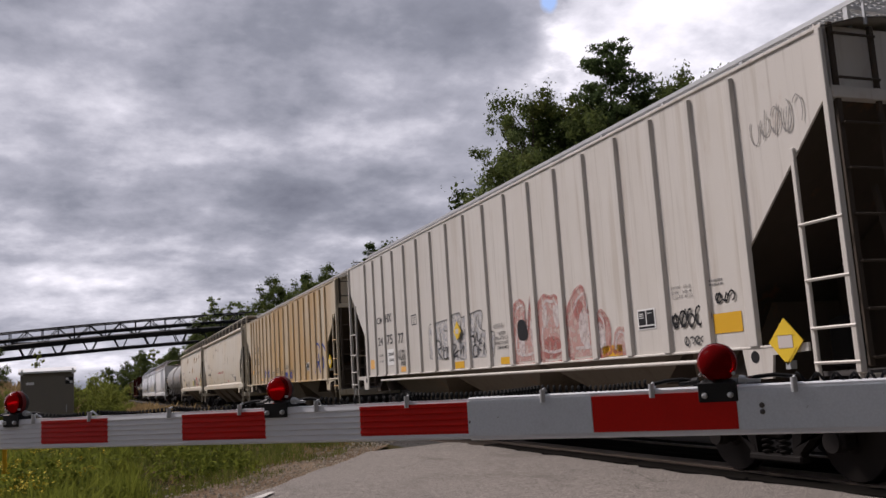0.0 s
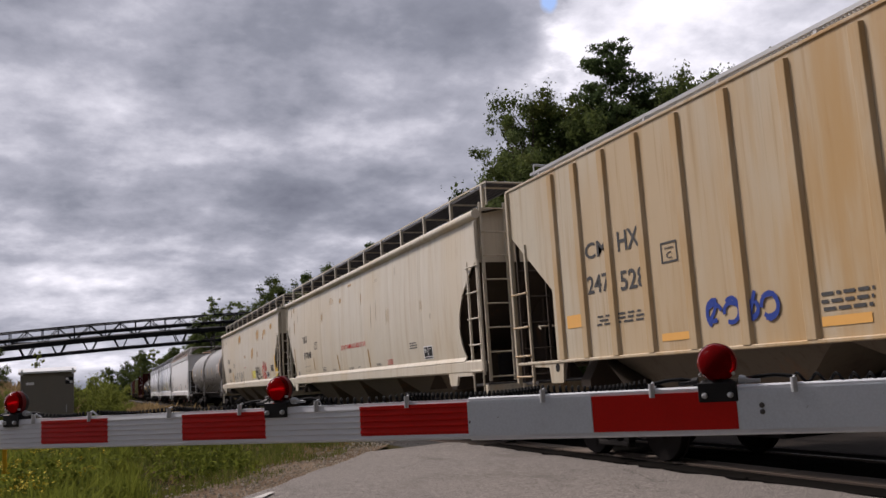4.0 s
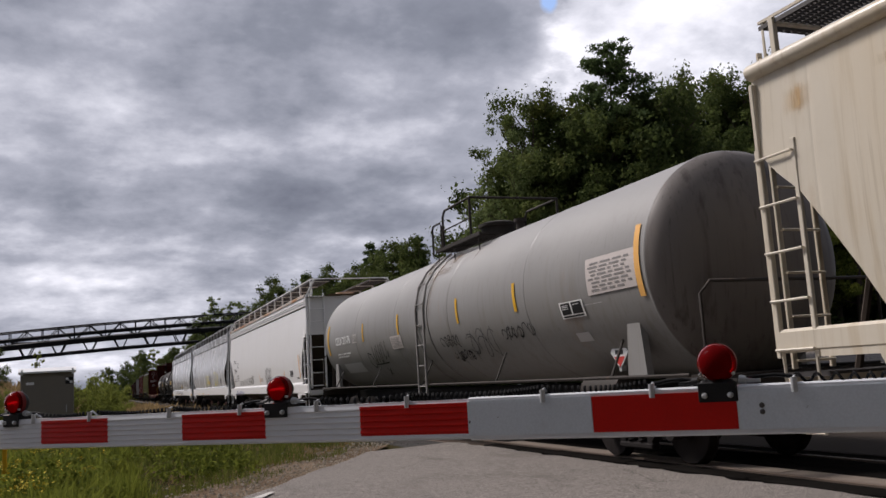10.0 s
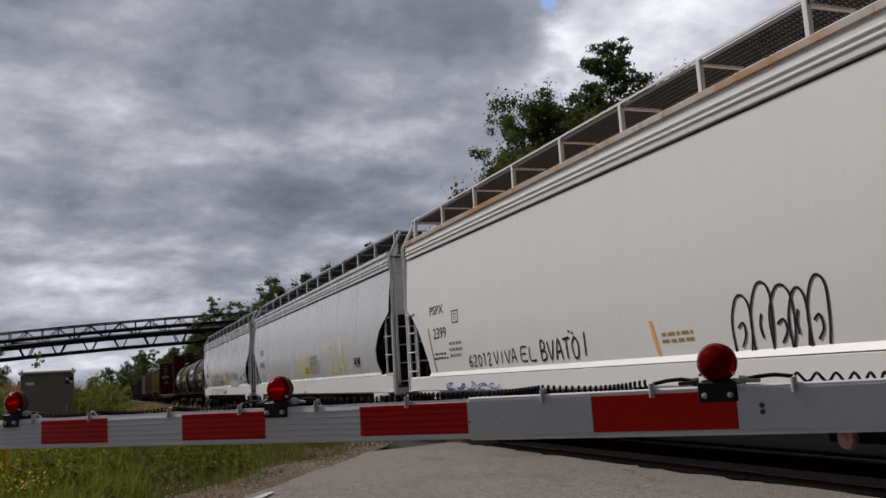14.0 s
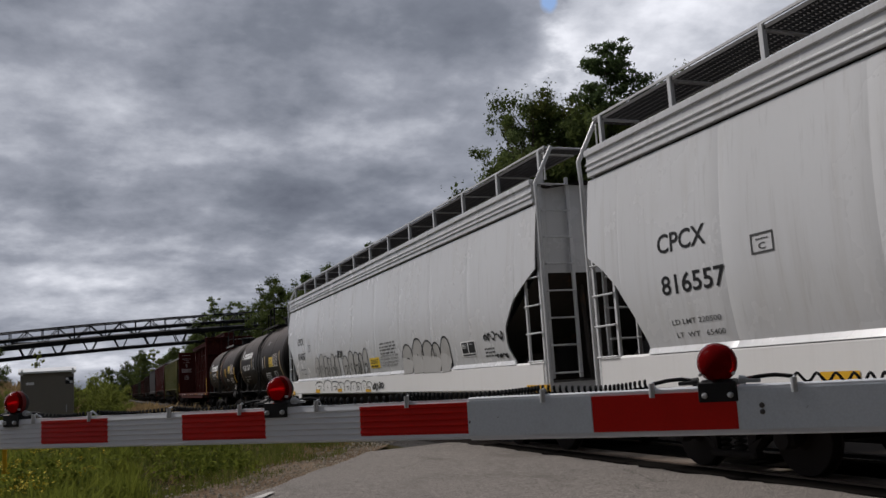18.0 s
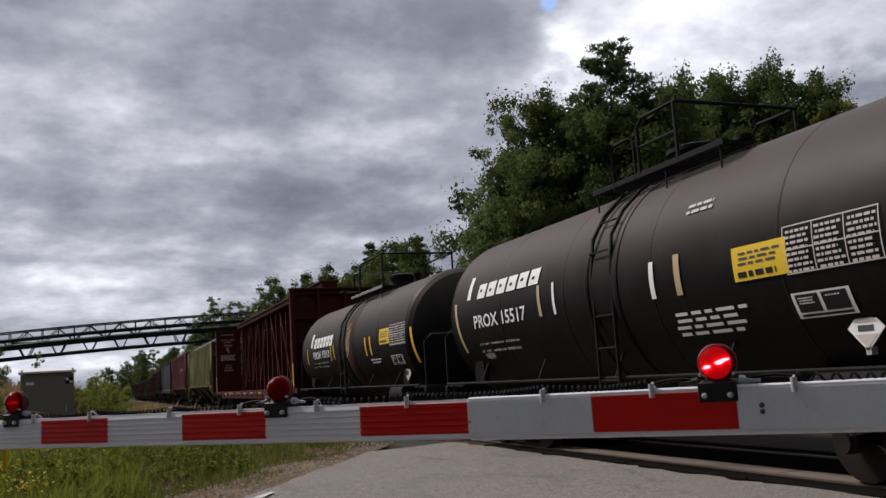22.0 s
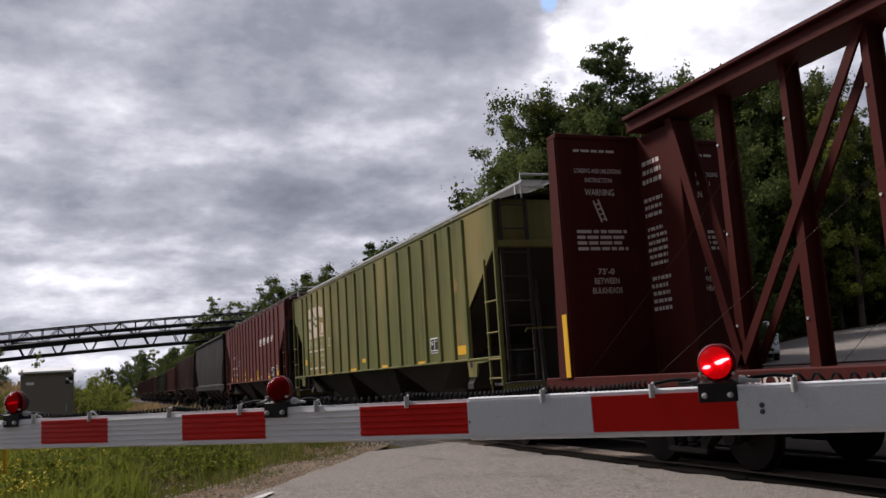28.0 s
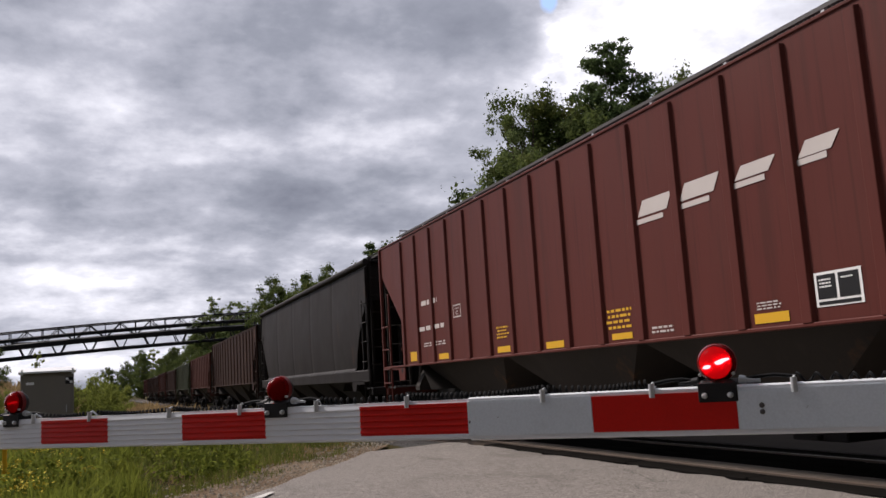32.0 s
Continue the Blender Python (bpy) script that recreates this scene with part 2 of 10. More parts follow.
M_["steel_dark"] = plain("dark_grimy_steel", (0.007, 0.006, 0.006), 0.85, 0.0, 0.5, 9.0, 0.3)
M_["steel_brown"] = plain("rusty_shaded_steel", (0.010, 0.0075, 0.0065), 0.85, 0.0, 0.5, 9.0, 0.3)
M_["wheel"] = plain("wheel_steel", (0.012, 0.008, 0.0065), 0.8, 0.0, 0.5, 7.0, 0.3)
M_["galv"] = plain("galvanised_steel", (0.46, 0.47, 0.48), 0.45, 0.35, 0.25, 10.0)
M_["grate"] = plain("grating_steel", (0.085, 0.08, 0.078), 0.6, 0.3, 0.35, 10.0)
M_["white"] = plain("white_paint", (0.78, 0.78, 0.76), 0.5, 0.0, 0.12, 6.0)
M_["black"] = plain("black_paint", (0.012, 0.012, 0.013), 0.55, 0.0, 0.3, 6.0)
M_["grey_ink"] = plain("grey_paint", (0.24, 0.23, 0.22), 0.5, 0.0, 0.3, 6.0)
M_["red_ink"] = plain("red_paint", (0.55, 0.06, 0.05), 0.5, 0.0, 0.3, 6.0)
M_["blue_ink"] = plain("blue_spray_paint", (0.03, 0.06, 0.28), 0.5, 0.0, 0.3, 6.0)
M_["silver_ink"] = plain("faded_silver_spray_paint", (0.40, 0.39, 0.37), 0.5, 0.1, 0.4, 3.0)
def spray(name, rgb, cover):
    """Thin sprayed paint through which the car's own paint shows."""
    n = Nodes(name)
    n.put(n.bsdf.inputs["Alpha"], n.math("ADD", n.math("MULTIPLY", n.step(n.noise(9.0, 4.0, 0.65), 0.30, 0.62), 0.45), cover - 0.35))
    return n.done(rgb, 0.55)


M_["pink_ink"] = spray("faded_pink_spray_paint", (0.60, 0.30, 0.27), 0.72)
M_["yellow_ink"] = spray("yellow_spray_paint", (0.74, 0.66, 0.10), 0.78)
M_["silver_haze"] = spray("thin_silver_spray_paint", (0.46, 0.47, 0.50), 0.42)
M_["white_haze"] = spray("thin_white_spray_paint", (0.72, 0.71, 0.70), 0.50)
M_["rose_haze"] = spray("thin_rose_spray_paint", (0.52, 0.27, 0.24), 0.55)
M_["rose_ink"] = spray("worn_red_spray_paint", (0.40, 0.13, 0.11), 0.58)
M_["notice_yellow"] = plain("yellow_notice_sheet", (0.72, 0.49, 0.035), 0.45, 0.0, 0.15, 8.0)
M_["yellow"] = plain("yellow_decal", (0.66, 0.37, 0.022), 0.45, 0.0, 0.15, 8.0)
M_["orange"] = plain("orange_decal", (0.78, 0.42, 0.12), 0.45, 0.0, 0.15, 8.0)
M_["rust"] = plain("surface_rust", (0.44, 0.20, 0.06), 0.85, 0.0, 0.5, 6.0, 0.3)


# ---------------------------------------------------------------- building helpers
class Shape:
    """Collects plain pieces into one mesh."""

    def __init__(self):
        self.v, self.f = [], []

    def add(self, verts, faces):
        k = len(self.v)
        self.v += [tuple(p) for p in verts]
        self.f += [tuple(i + k for i in f) for f in faces]
        return self

    def box(self, x0, x1, y0, y1, z0, z1, b=0.0):
        """A box with chamfered edges."""
        b = min(b, (x1 - x0) * 0.45, (y1 - y0) * 0.45, (z1 - z0) * 0.45)
        if b <= 0:
            v = [(x, y, z) for x in (x0, x1) for y in (y0, y1) for z in (z0, z1)]
            return self.add(v, [(0, 1, 3, 2), (4, 6, 7, 5), (0, 4, 5, 1), (2, 3, 7, 6), (0, 2, 6, 4), (1, 5, 7, 3)])
        lo, hi = (x0, y0, z0), (x1, y1, z1)
        v, at = [], {}
        for i in range(8):
            s = (i >> 2 & 1, i >> 1 & 1, i & 1)
            for a in range(3):
                at[i, a] = len(v)
                v.append(tuple((hi[k] - (b if k != a else 0)) if s[k] else (lo[k] + (b if k != a else 0)) for k in range(3)))
        q = [(0, 1, 3, 2), (4, 6, 7, 5)]
        f = [tuple(at[i, 0] for i in c) for c in q]
        f += [tuple(at[i, 1] for i in c) for c in ((0, 4, 5, 1), (2, 3, 7, 6))]
        f += [tuple(at[i, 2] for i in c) for c in ((0, 2, 6, 4), (1, 5, 7, 3))]
        for i in range(8):
            f.append((at[i, 0], at[i, 1], at[i, 2]))
            for a, bit in ((0, 4), (1, 2), (2, 1)):
                j = i ^ bit
                if i < j:
                    o = [k for k in range(3) if k != a]
                    f.append((at[i, o[0]], at[j, o[0]], at[j, o[1]], at[i, o[1]]))
        return self.add(v, f)

    def prism(self, poly, axis, a0, a1):
        """A flat outline pushed from a0 to a1 along an axis (0 x, 1 y, 2 z)."""
        def at(p, a):
            r = list(p)
            r.insert(axis, a)
            return r
        n = len(poly)
        v = [at(p, a0) for p in poly] + [at(p, a1) for p in poly]
        f = [tuple(range(n)), tuple(range(2 * n - 1, n - 1, -1))] + [(i, (i + 1) % n, n + (i + 1) % n, n + i) for i in range(n)]
        return self.add(v, f)

    def tube(self, path, r, sides=6, closed=False):
        path = [Vector(p) for p in path]
        v, f, n = [], [], len(path)
        for i, p in enumerate(path):
            a = path[i - 1] if i or closed else p
            b = path[(i + 1) % n] if i < n - 1 or closed else p
            d = (b - a).normalized()
            u = d.cross(Vector((0.13, 0.37, 0.92)))
            if u.length < 0.05:
                u = d.cross(Vector((1, 0, 0)))
            u.normalize()
            w = d.cross(u)
            rr = r[i] if isinstance(r, (list, tuple)) else r
            v += [p + (u * math.cos(k * math.tau / sides) + w * math.sin(k * math.tau / sides)) * rr for k in range(sides)]
        for i in range(n if closed else n - 1):
            j = (i + 1) % n
            f += [(i * sides + k, i * sides + (k + 1) % sides, j * sides + (k + 1) % sides, j * sides + k) for k in range(sides)]
        if not closed:
            f += [tuple(range(sides - 1, -1, -1)), tuple((n - 1) * sides + k for k in range(sides))]
        return self.add(v, f)

    def cyl(self, c0, c1, r0, r1=None, sides=16):
        return self.tube([c0, c1], [r0, r1 if r1 is not None else r0], sides)

    def lathe(self, rings, axis="x", sides=24, centre=(0, 0, 0), caps=(True, True)):
        """rings: (place along the axis, radius)."""
        v, f = [], []
        for a, r in rings:
            for k in range(sides):
                c, s = r * math.cos(k * math.tau / sides), r * math.sin(k * math.tau / sides)
                p = {"x": (a, c, s), "y": (s, a, c), "z": (c, s, a)}[axis]
                v.append(tuple(p[i] + centre[i] for i in range(3)))
        for i in range(len(rings) - 1):
            f += [(i * sides + k, i * sides + (k + 1) % sides, (i + 1) * sides + (k + 1) % sides, (i + 1) * sides + k) for k in range(sides)]
        if caps[0]:
            f.append(tuple(range(sides - 1, -1, -1)))
        if caps[1]:
            f.append(tuple((len(rings) - 1) * sides + k for k in range(sides)))
        return self.add(v, f)

    def sheet(self, rows, skip=1e-5):
        """A skin over rows of points."""
        n = len(rows[0])
        k = len(self.v)
        for r in rows:
            self.v += [tuple(p) for p in r]
        for i in range(len(rows) - 1):
            for j in range(n - 1):
                a, b, c, d = k + i * n + j, k + i * n + j + 1, k + (i + 1) * n + j + 1, k + (i + 1) * n + j
                pa, pb, pc, pd = (Vector(self.v[q]) for q in (a, b, c, d))
                if (pa - pb).length + (pc - pd).length > skip:
                    self.f.append((a, b, c, d))
        return self

    def mesh(self, name, mat, smooth=None):
        m = bpy.data.meshes.new(name)
        m.from_pydata(self.v, [], self.f)
        m.update()
        if smooth:
            m.shade_smooth()
            m.set_sharp_from_angle(angle=radians(smooth))
        if mat:
            m.materials.append(mat)
        return m


def part(name, shape, mat, parent, label="", smooth=None):
    """One mesh under a thing or a part."""
    data = shape.mesh(name, mat, smooth) if isinstance(shape, Shape) else shape
    ob = new(name, data)
    ob.parent = parent
    if label:
        ob["label"] = label
    return ob


def spot(name, data, parent, x, y, z, rz=0, label=""):
    """A repeat of a mesh under its thing."""
    ob = part(name, data, None, parent, label)
    ob.location, ob.rotation_euler = (x, y, z), (0, 0, radians(rz))
    return ob


def thing(name, at, label, category, group="", kind=""):
    ob = new(name)
    ob.empty_display_size = 0.3
    ob.location = at
    return tagged(ob, label, category, group, kind)


def single(name, shape, mat, label, category, at=(0, 0, 0), group="", kind="", smooth=None):
    ob = new(name, shape.mesh(name, mat, smooth) if isinstance(shape, Shape) else shape)
    ob.location = at
    return tagged(ob, label, category, group, kind)


def wobble(x, y, s=1.0, seed=0.0):
    return noise.noise(Vector((x * s, y * s, seed)))


# ---------------------------------------------------------------- ground, road, track
def edge_left(y):
    """x of the asphalt's ragged edge beside the grass."""
    return -5.08 + 0.576 * y + 0.22 * wobble(y, 3.0, 0.5) + 0.07 * wobble(y, 1.0, 2.4)


def far_road(x):
    """y of the road's middle beyond the tracks, which bends away to the right."""
    pts = ((8.9, 8.5), (16, 17), (24, 26), (30.5, 33), (38, 38.5), (50, 43), (70, 46), (90, 47))
    for (x0, y0), (x1, y1) in zip(pts, pts[1:]):
        if x <= x1:
            return y0 + (y1 - y0) * (x - x0) / (x1 - x0)
    return 47.0


def land(x, y):
    """Height of the natural ground."""
    z = -0.16
    if x > 10.5:
        far = x - 10.5
        z += min(far, 6) * 0.02 + min(60.0, max(0.0, far - 4)) * 0.0855
        z += 0.10 * wobble(x, y, 0.11, 4.0) * min(1, far / 6)
    if x < 4:
        out = max(0.0, y - 22) * max(0.0, min(1.0, (0 - x) / 12))
        z += min(3.2, 0.055 * out)
        z += (0.10 * wobble(x, y, 0.35, 1.0) - 0.05) * max(0.0, min(1.0, (4 - x) / 3))
    d = abs(x - TRACK)
    if d < 3.0:
        z = max(z, -0.22)
    return z


def make_ground():
    xs = [-2500, -900, -300, -120, -60, -35, -22] + [-15 + i * 0.75 for i in range(34)] + [11 + i * 2.5 for i in range(17)] + [60, 80, 120, 300, 900, 2500]
    ys = [-2500, -600, -120, -40, -15] + [-8 + 1.0 * i for i in range(56)] + [50, 55, 60, 70, 80, 95, 110, 130, 160, 200, 300, 500, 900, 1600, 2500]
    s = Shape()
    s.sheet([[(x, y, land(x, y) if max(abs(x), abs(y)) < 700 else -0.5) for x in xs] for y in ys])
    single("ground", s, M_["ground"], "grassy ground with dry patches beside the railway", "ground", kind="structure", smooth=60)
    # asphalt approach up to the rail
    s = Shape()
    rows = []
    for i in range(292):
        y = -12 + i * 0.10
        x0 = min(edge_left(y), 6.62)
        x1 = 6.60 + 0.22 * wobble(y, 0, 0.8) + 0.16 * wobble(y, 5, 2.3) + 0.05 * wobble(y, 9, 7.0)
        rows.append([(x0 + (x1 - x0) * j / 16, y, -0.045 - 0.05 * (1 - j / 16) + 0.012 * wobble(x0 + (x1 - x0) * j / 16, y, 0.5, 9.0)) for j in range(17)])
    s.sheet(rows)
    road = single("road", s, M_["asphalt"], "worn light grey asphalt road with patches", "road", kind="structure", smooth=60)
    rim = Shape()
    rim.sheet([[(r[0][0], r[0][1], r[0][2]), (r[0][0] - 0.12, r[0][1], -0.24)] for r in rows])
    part("road_edge", rim, M_["asphalt"], road)
    mark = Shape().sheet([[(1.70, 11.45, -0.070), (1.84, 11.42, -0.070)], [(2.00, 11.90, -0.068), (2.08, 11.88, -0.068)]])
    part("paint_mark", mark, plain("worn_white_road_paint", (0.50, 0.48, 0.45), 0.8), road, "worn end of a white painted line")
    # road on the far side, climbing away to the right
    s = Shape()
    rows = []
    for i in range(40):
        u = i / 39
        x = 8.95 + 75 * u ** 1.3
        mid = far_road(x)
        rows.append([(px, mid + 0.72 * k, max(land(px, mid + 0.72 * k) + 0.05, -0.03 if px < 10.5 else -1)) for px, k in ((max(9.05 + 0.01 * i, x - 0.7 * k), k) for k in (-6.0, -3, 0, 2.5, 4.5))])
    s.sheet(rows)
    far = single("road", s, M_["asphalt"], "grey asphalt road climbing away beyond the tracks", "road", kind="structure", smooth=60)
    # Darker asphalt laid over the road by the rail as the train's painted shade.
    strip = Shape()
    strip.sheet([[(9.0 + u * (2.7 + 0.5 * wobble(y, 2.0, 0.6)), y, max(land(9.0 + 3.2 * u, y) + 0.062, -0.018)) for u in (0.0, 0.25, 0.5, 0.75, 1.0)] for y in [2.0 + 0.3 * i for i in range(50)]])
    part("dark_patch", strip, plain("train_shade_asphalt", (0.046, 0.037, 0.030), 0.95, 0.0, 0.6, 9.0, 0.5, 0.05), far, "dark strip along the rail, painted for the train's shade")
    line = Shape()
    line.sheet([[(a.x, a.y, a.z + 0.012), (b.x, b.y, b.z + 0.012)] for a, b in ((Vector(r[1]).lerp(Vector(r[0]), 0.72), Vector(r[1]).lerp(Vector(r[0]), 0.80)) for r in rows)])
    part("edge_line", line, M_["white"], far, "white painted edge line")
    # gravel shoulder beside the asphalt
    s = Shape()
    rows = []
    for i in range(50):
        y = 4 + i * 0.30
        x0 = edge_left(y)
        w = 2.1 + 1.0 * wobble(y, 7.0, 0.45)
        rows.append([(x0 - w, y, land(x0 - w, y) - 0.02), (x0 - 0.6 * w, y + 0.05, -0.135), (x0 - 0.05, y, -0.115), (x0 + 0.08, y, -0.108)])
    s.sheet(rows)
    single("shoulder", s, M_["gravel"], "brown gravelly shoulder with sparse dry grass", "shoulder", kind="structure", smooth=60)


def make_track():
    prof = [(-2.6, -0.30), (-1.75, -0.15), (1.75, -0.15), (2.6, -0.30)]
    s = Shape()
    ys = [-60, -30] + [-10 + 2 * i for i in range(35)] + [70, 90, 120, 160, 220, 320, 460]
    s.sheet([[(TRACK + x, y, z + 0.02 * wobble(x, y, 1.0)) for x, z in prof] for y in ys])
    single("ballast", s, M_["ballast"], "dark stone ballast under the track", "ballast", kind="structure", smooth=40)
    head = [(-0.065, -0.17), (0.065, -0.17), (0.065, -0.155), (0.012, -0.14), (0.012, -0.04), (0.036, -0.03), (0.036, -0.006), (0.028, 0), (-0.028, 0), (-0.036, -0.006), (-0.036, -0.03), (-0.012, -0.04), (-0.012, -0.14), (-0.065, -0.155)]
    for side in (-1, 1):
        s = Shape()
        s.prism([(TRACK + side * (RAIL + 0.001) + x, z) for x, z in head], 1, -60, 460)
        single("rail", s, M_["rail"], "brown steel running rail with polished head", "rail", group="running rails")
    tie = Shape().box(-1.3, 1.3, -0.115, 0.115, -0.34, -0.165, 0.015).mesh("tie", M_["tie"])
    track = thing("track_ties", (TRACK, 0, 0), "dark creosoted wooden ties under the rails", "railway ties", kind="structure")
    y = -14.0
    while y < 90:
        if not -7 < y < 16:
            spot("tie", tie, track, 0, y, 0, random.uniform(-1, 1))
        y += 0.52
    # crossing panels between and beside the rails
    deck = thing("crossing_deck", (TRACK, 0, 0), "dark worn crossing panels set between the rails", "crossing deck", kind="structure")
    worn = plain("worn_pale_crossing_timber", (0.21, 0.175, 0.145), 0.95, 0.0, 0.6, 7.0, 0.6, 0.05)
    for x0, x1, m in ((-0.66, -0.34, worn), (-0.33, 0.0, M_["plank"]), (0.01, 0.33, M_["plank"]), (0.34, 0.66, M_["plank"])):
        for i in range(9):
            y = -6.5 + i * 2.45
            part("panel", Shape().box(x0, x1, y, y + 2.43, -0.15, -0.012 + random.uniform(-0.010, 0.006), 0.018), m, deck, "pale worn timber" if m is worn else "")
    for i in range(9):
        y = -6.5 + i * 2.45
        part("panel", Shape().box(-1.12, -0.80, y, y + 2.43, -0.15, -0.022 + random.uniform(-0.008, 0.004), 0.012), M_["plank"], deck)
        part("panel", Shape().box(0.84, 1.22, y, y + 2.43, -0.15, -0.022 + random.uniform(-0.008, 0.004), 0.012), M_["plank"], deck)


make_ground()
make_track()


# ---------------------------------------------------------------- train: shared pieces
CARS = []          # (thing, place along the train, wheel sets)


def lettering(text, mat, height, width=None):
    """Flat letters in the built-in font as (points, faces), with the lower left corner at the origin."""
    cu = bpy.data.curves.new("letters", "FONT")
    cu.body, cu.resolution_u, cu.offset = text, 3, (0.015 if height > 0.14 else 0.012 if height > 0.06 else 0.005)
    ob = new("letters", cu)
    bpy.context.view_layer.update()
    me = bpy.data.meshes.new_from_object(ob.evaluated_get(bpy.context.evaluated_depsgraph_get()))
    pts = [tuple(v.co) for v in me.vertices]
    fs = [tuple(p.vertices) for p in me.polygons]
    bpy.data.objects.remove(ob)
    bpy.data.curves.remove(cu)
    bpy.data.meshes.remove(me)
    x0, x1 = min(p[0] for p in pts), max(p[0] for p in pts)
    y0, y1 = min(p[1] for p in pts), max(p[1] for p in pts)
    kx = (width / (x1 - x0)) if width else height / (y1 - y0)
    ky = height / (y1 - y0)
    return [((p[0] - x0) * kx, (p[1] - y0) * ky) for p in pts], fs


class Side:
    """The near side of a car: puts flat marks on it. y runs along the car, z up; the reader's right is towards -y."""

    def __init__(self, car, x_at, off=0.006):
        self.car, self.x_at, self.off = car, x_at, off

    def place(self, pts, y, z, lift=0.0):
        return [(self.x_at(z + b) - self.off - lift, y - a, z + b) for a, b in pts]

    def text(self, body, y, z, height, mat, width=None, name="lettering", label=""):
        pts, fs = lettering(body, mat, height, width)
        s = Shape().add(self.place(pts, y, z), fs)
        return part(name, s, M_[mat], self.car, label)

    def patch(self, y, z, w, h, mat, name="decal", label="", lean=0.0, lift=0.0):
        """A rectangle w along and h up, in strips so that it follows the side."""
        n = max(1, int(h / 0.07))
        rows = [[(0 + lean * k / n, h * k / n), (w + lean * k / n, h * k / n)] for k in range(n + 1)]
        s = Shape()
        s.sheet([self.place(r, y, z, lift) for r in rows])
        return part(name, s, M_[mat] if isinstance(mat, str) else mat, self.car, label)

    def bars(self, y, z, w, h, rows, mat, name="small_print", seed=0, label="small illegible stencilled lines"):
        """Small print that cannot be read: plain bars."""
        rnd = random.Random(seed)
        s = Shape()
        pitch = h / rows
        for r in range(rows):
            a = rnd.uniform(0, 0.08) * w
            end = w * rnd.uniform(0.8, 1.0)
            while a < end:
                b = min(end, a + w * rnd.uniform(0.08, 0.24))
                zz = h - (r + 1) * pitch
                s.sheet([self.place([(a, zz), (b, zz)], y, z), self.place([(a, zz + 0.48 * pitch), (b, zz + 0.48 * pitch)], y, z)])
                a = b + w * 0.05
        ob = part(name, s, M_[mat], self.car, label)
        ob["kind"] = "stuff"
        return ob

    def strokes(self, lines, y, z, width, mat, name="graffiti", label="sprayed graffiti strokes", lift=0.0):
        """Sprayed lines: each a list of (along, up)."""
        for k, ln in enumerate(lines):
            up = lift + 0.0006 * k
            top, bot = [], []
            for i, p in enumerate(ln):
                a = Vector(ln[max(i - 1, 0)])
                b = Vector(ln[min(i + 1, len(ln) - 1)])
                d = (b - a).normalized() if (b - a).length > 1e-6 else Vector((1, 0))
                nrm = Vector((-d.y, d.x)) * width * 0.5
                top.append((p[0] + nrm.x, p[1] + nrm.y)), bot.append((p[0] - nrm.x, p[1] - nrm.y))
            part(name, Shape().sheet([self.place(top, y, z, up), self.place(bot, y, z, up)]), M_[mat], self.car, label)

    def blob(self, loops, y, z, mat, name="graffiti_fill", label="sprayed fill of a graffiti letter", lift=0.0):
        for k, ln in enumerate(loops):
            s = Shape()
            n = len(ln)
            c = (sum(p[0] for p in ln) / n, sum(p[1] for p in ln) / n)
            pts = self.place([c] + ln, y, z, lift - 0.001 + 0.0002 * k)
            s.add(pts, [(0, i + 1, (i + 1) % n + 1) for i in range(n)])
            part(name, s, M_[mat], self.car, label)


def bubble(cx, cy, w, h, rnd, n=22):
    """A rounded letter's outline."""
    k2, k3, p2, p3 = rnd.uniform(0.05, 0.14), rnd.uniform(0.04, 0.10), rnd.uniform(0, 6), rnd.uniform(0, 6)
    out = []
    for i in range(n + 1):
        a = math.tau * i / n
        r = 1 + k2 * math.cos(2 * a + p2) + k3 * math.cos(3 * a + p3)
        out.append((cx + w * 0.5 * r * math.copysign(abs(math.cos(a)) ** 0.8, math.cos(a)), cy + h * 0.5 * r * math.copysign(abs(math.sin(a)) ** 0.8, math.sin(a))))
    return out


def scrawl(w, h, letters, rnd):
    """Quick tag: a few curved strokes a letter."""
    lines = []
    for i in range(letters):
        x = w * (i + 0.5) / letters
        ww = w / letters * 0.42
        for _ in range(rnd.choice((1, 2, 2))):
            a0, a1 = rnd.uniform(0, 6), rnd.uniform(2.5, 5.5)
            ry, oy = h * rnd.uniform(0.25, 0.5), h * rnd.uniform(0.4, 0.6)
            lines.append([(x + ww * math.cos(a0 + a1 * k / 10), oy + ry * math.sin(a0 + a1 * k / 10) * rnd.uniform(0.93, 1.05)) for k in range(11)])
        if rnd.random() < 0.7:
            lines.append([(x + rnd.uniform(-ww, 0), h * rnd.uniform(0, 0.2)), (x + rnd.uniform(-ww, ww) * 0.3, h * 0.5), (x + rnd.uniform(0, ww), h * rnd.uniform(0.8, 1.05))])
    return lines


def wheel_mesh():
    s = Shape()
    s.lathe([(-0.068, 0.40), (-0.066, WHEEL - 0.008), (-0.055, WHEEL), (0.045, WHEEL + 0.004), (0.05, WHEEL + 0.028), (0.066, WHEEL + 0.024), (0.070, 0.38), (0.05, 0.34), (0.02, 0.22), (0.07, 0.15), (0.07, 0.10), (0.075, 0.08)], "x", 28)
    s.lathe([(-0.10, 0.05), (-0.10, 0.11), (-0.05, 0.16), (-0.02, 0.24), (-0.045, 0.33), (-0.067, 0.345), (-0.067, 0.39), (-0.03, 0.40)], "x", 28)
    for k in range(3):
        a = k * math.tau / 3
        s.box(-0.115, -0.09, 0.07 * math.cos(a) - 0.018, 0.07 * math.cos(a) + 0.018, 0.07 * math.sin(a) - 0.018, 0.07 * math.sin(a) + 0.018, 0.004)
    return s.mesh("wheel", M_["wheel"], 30)


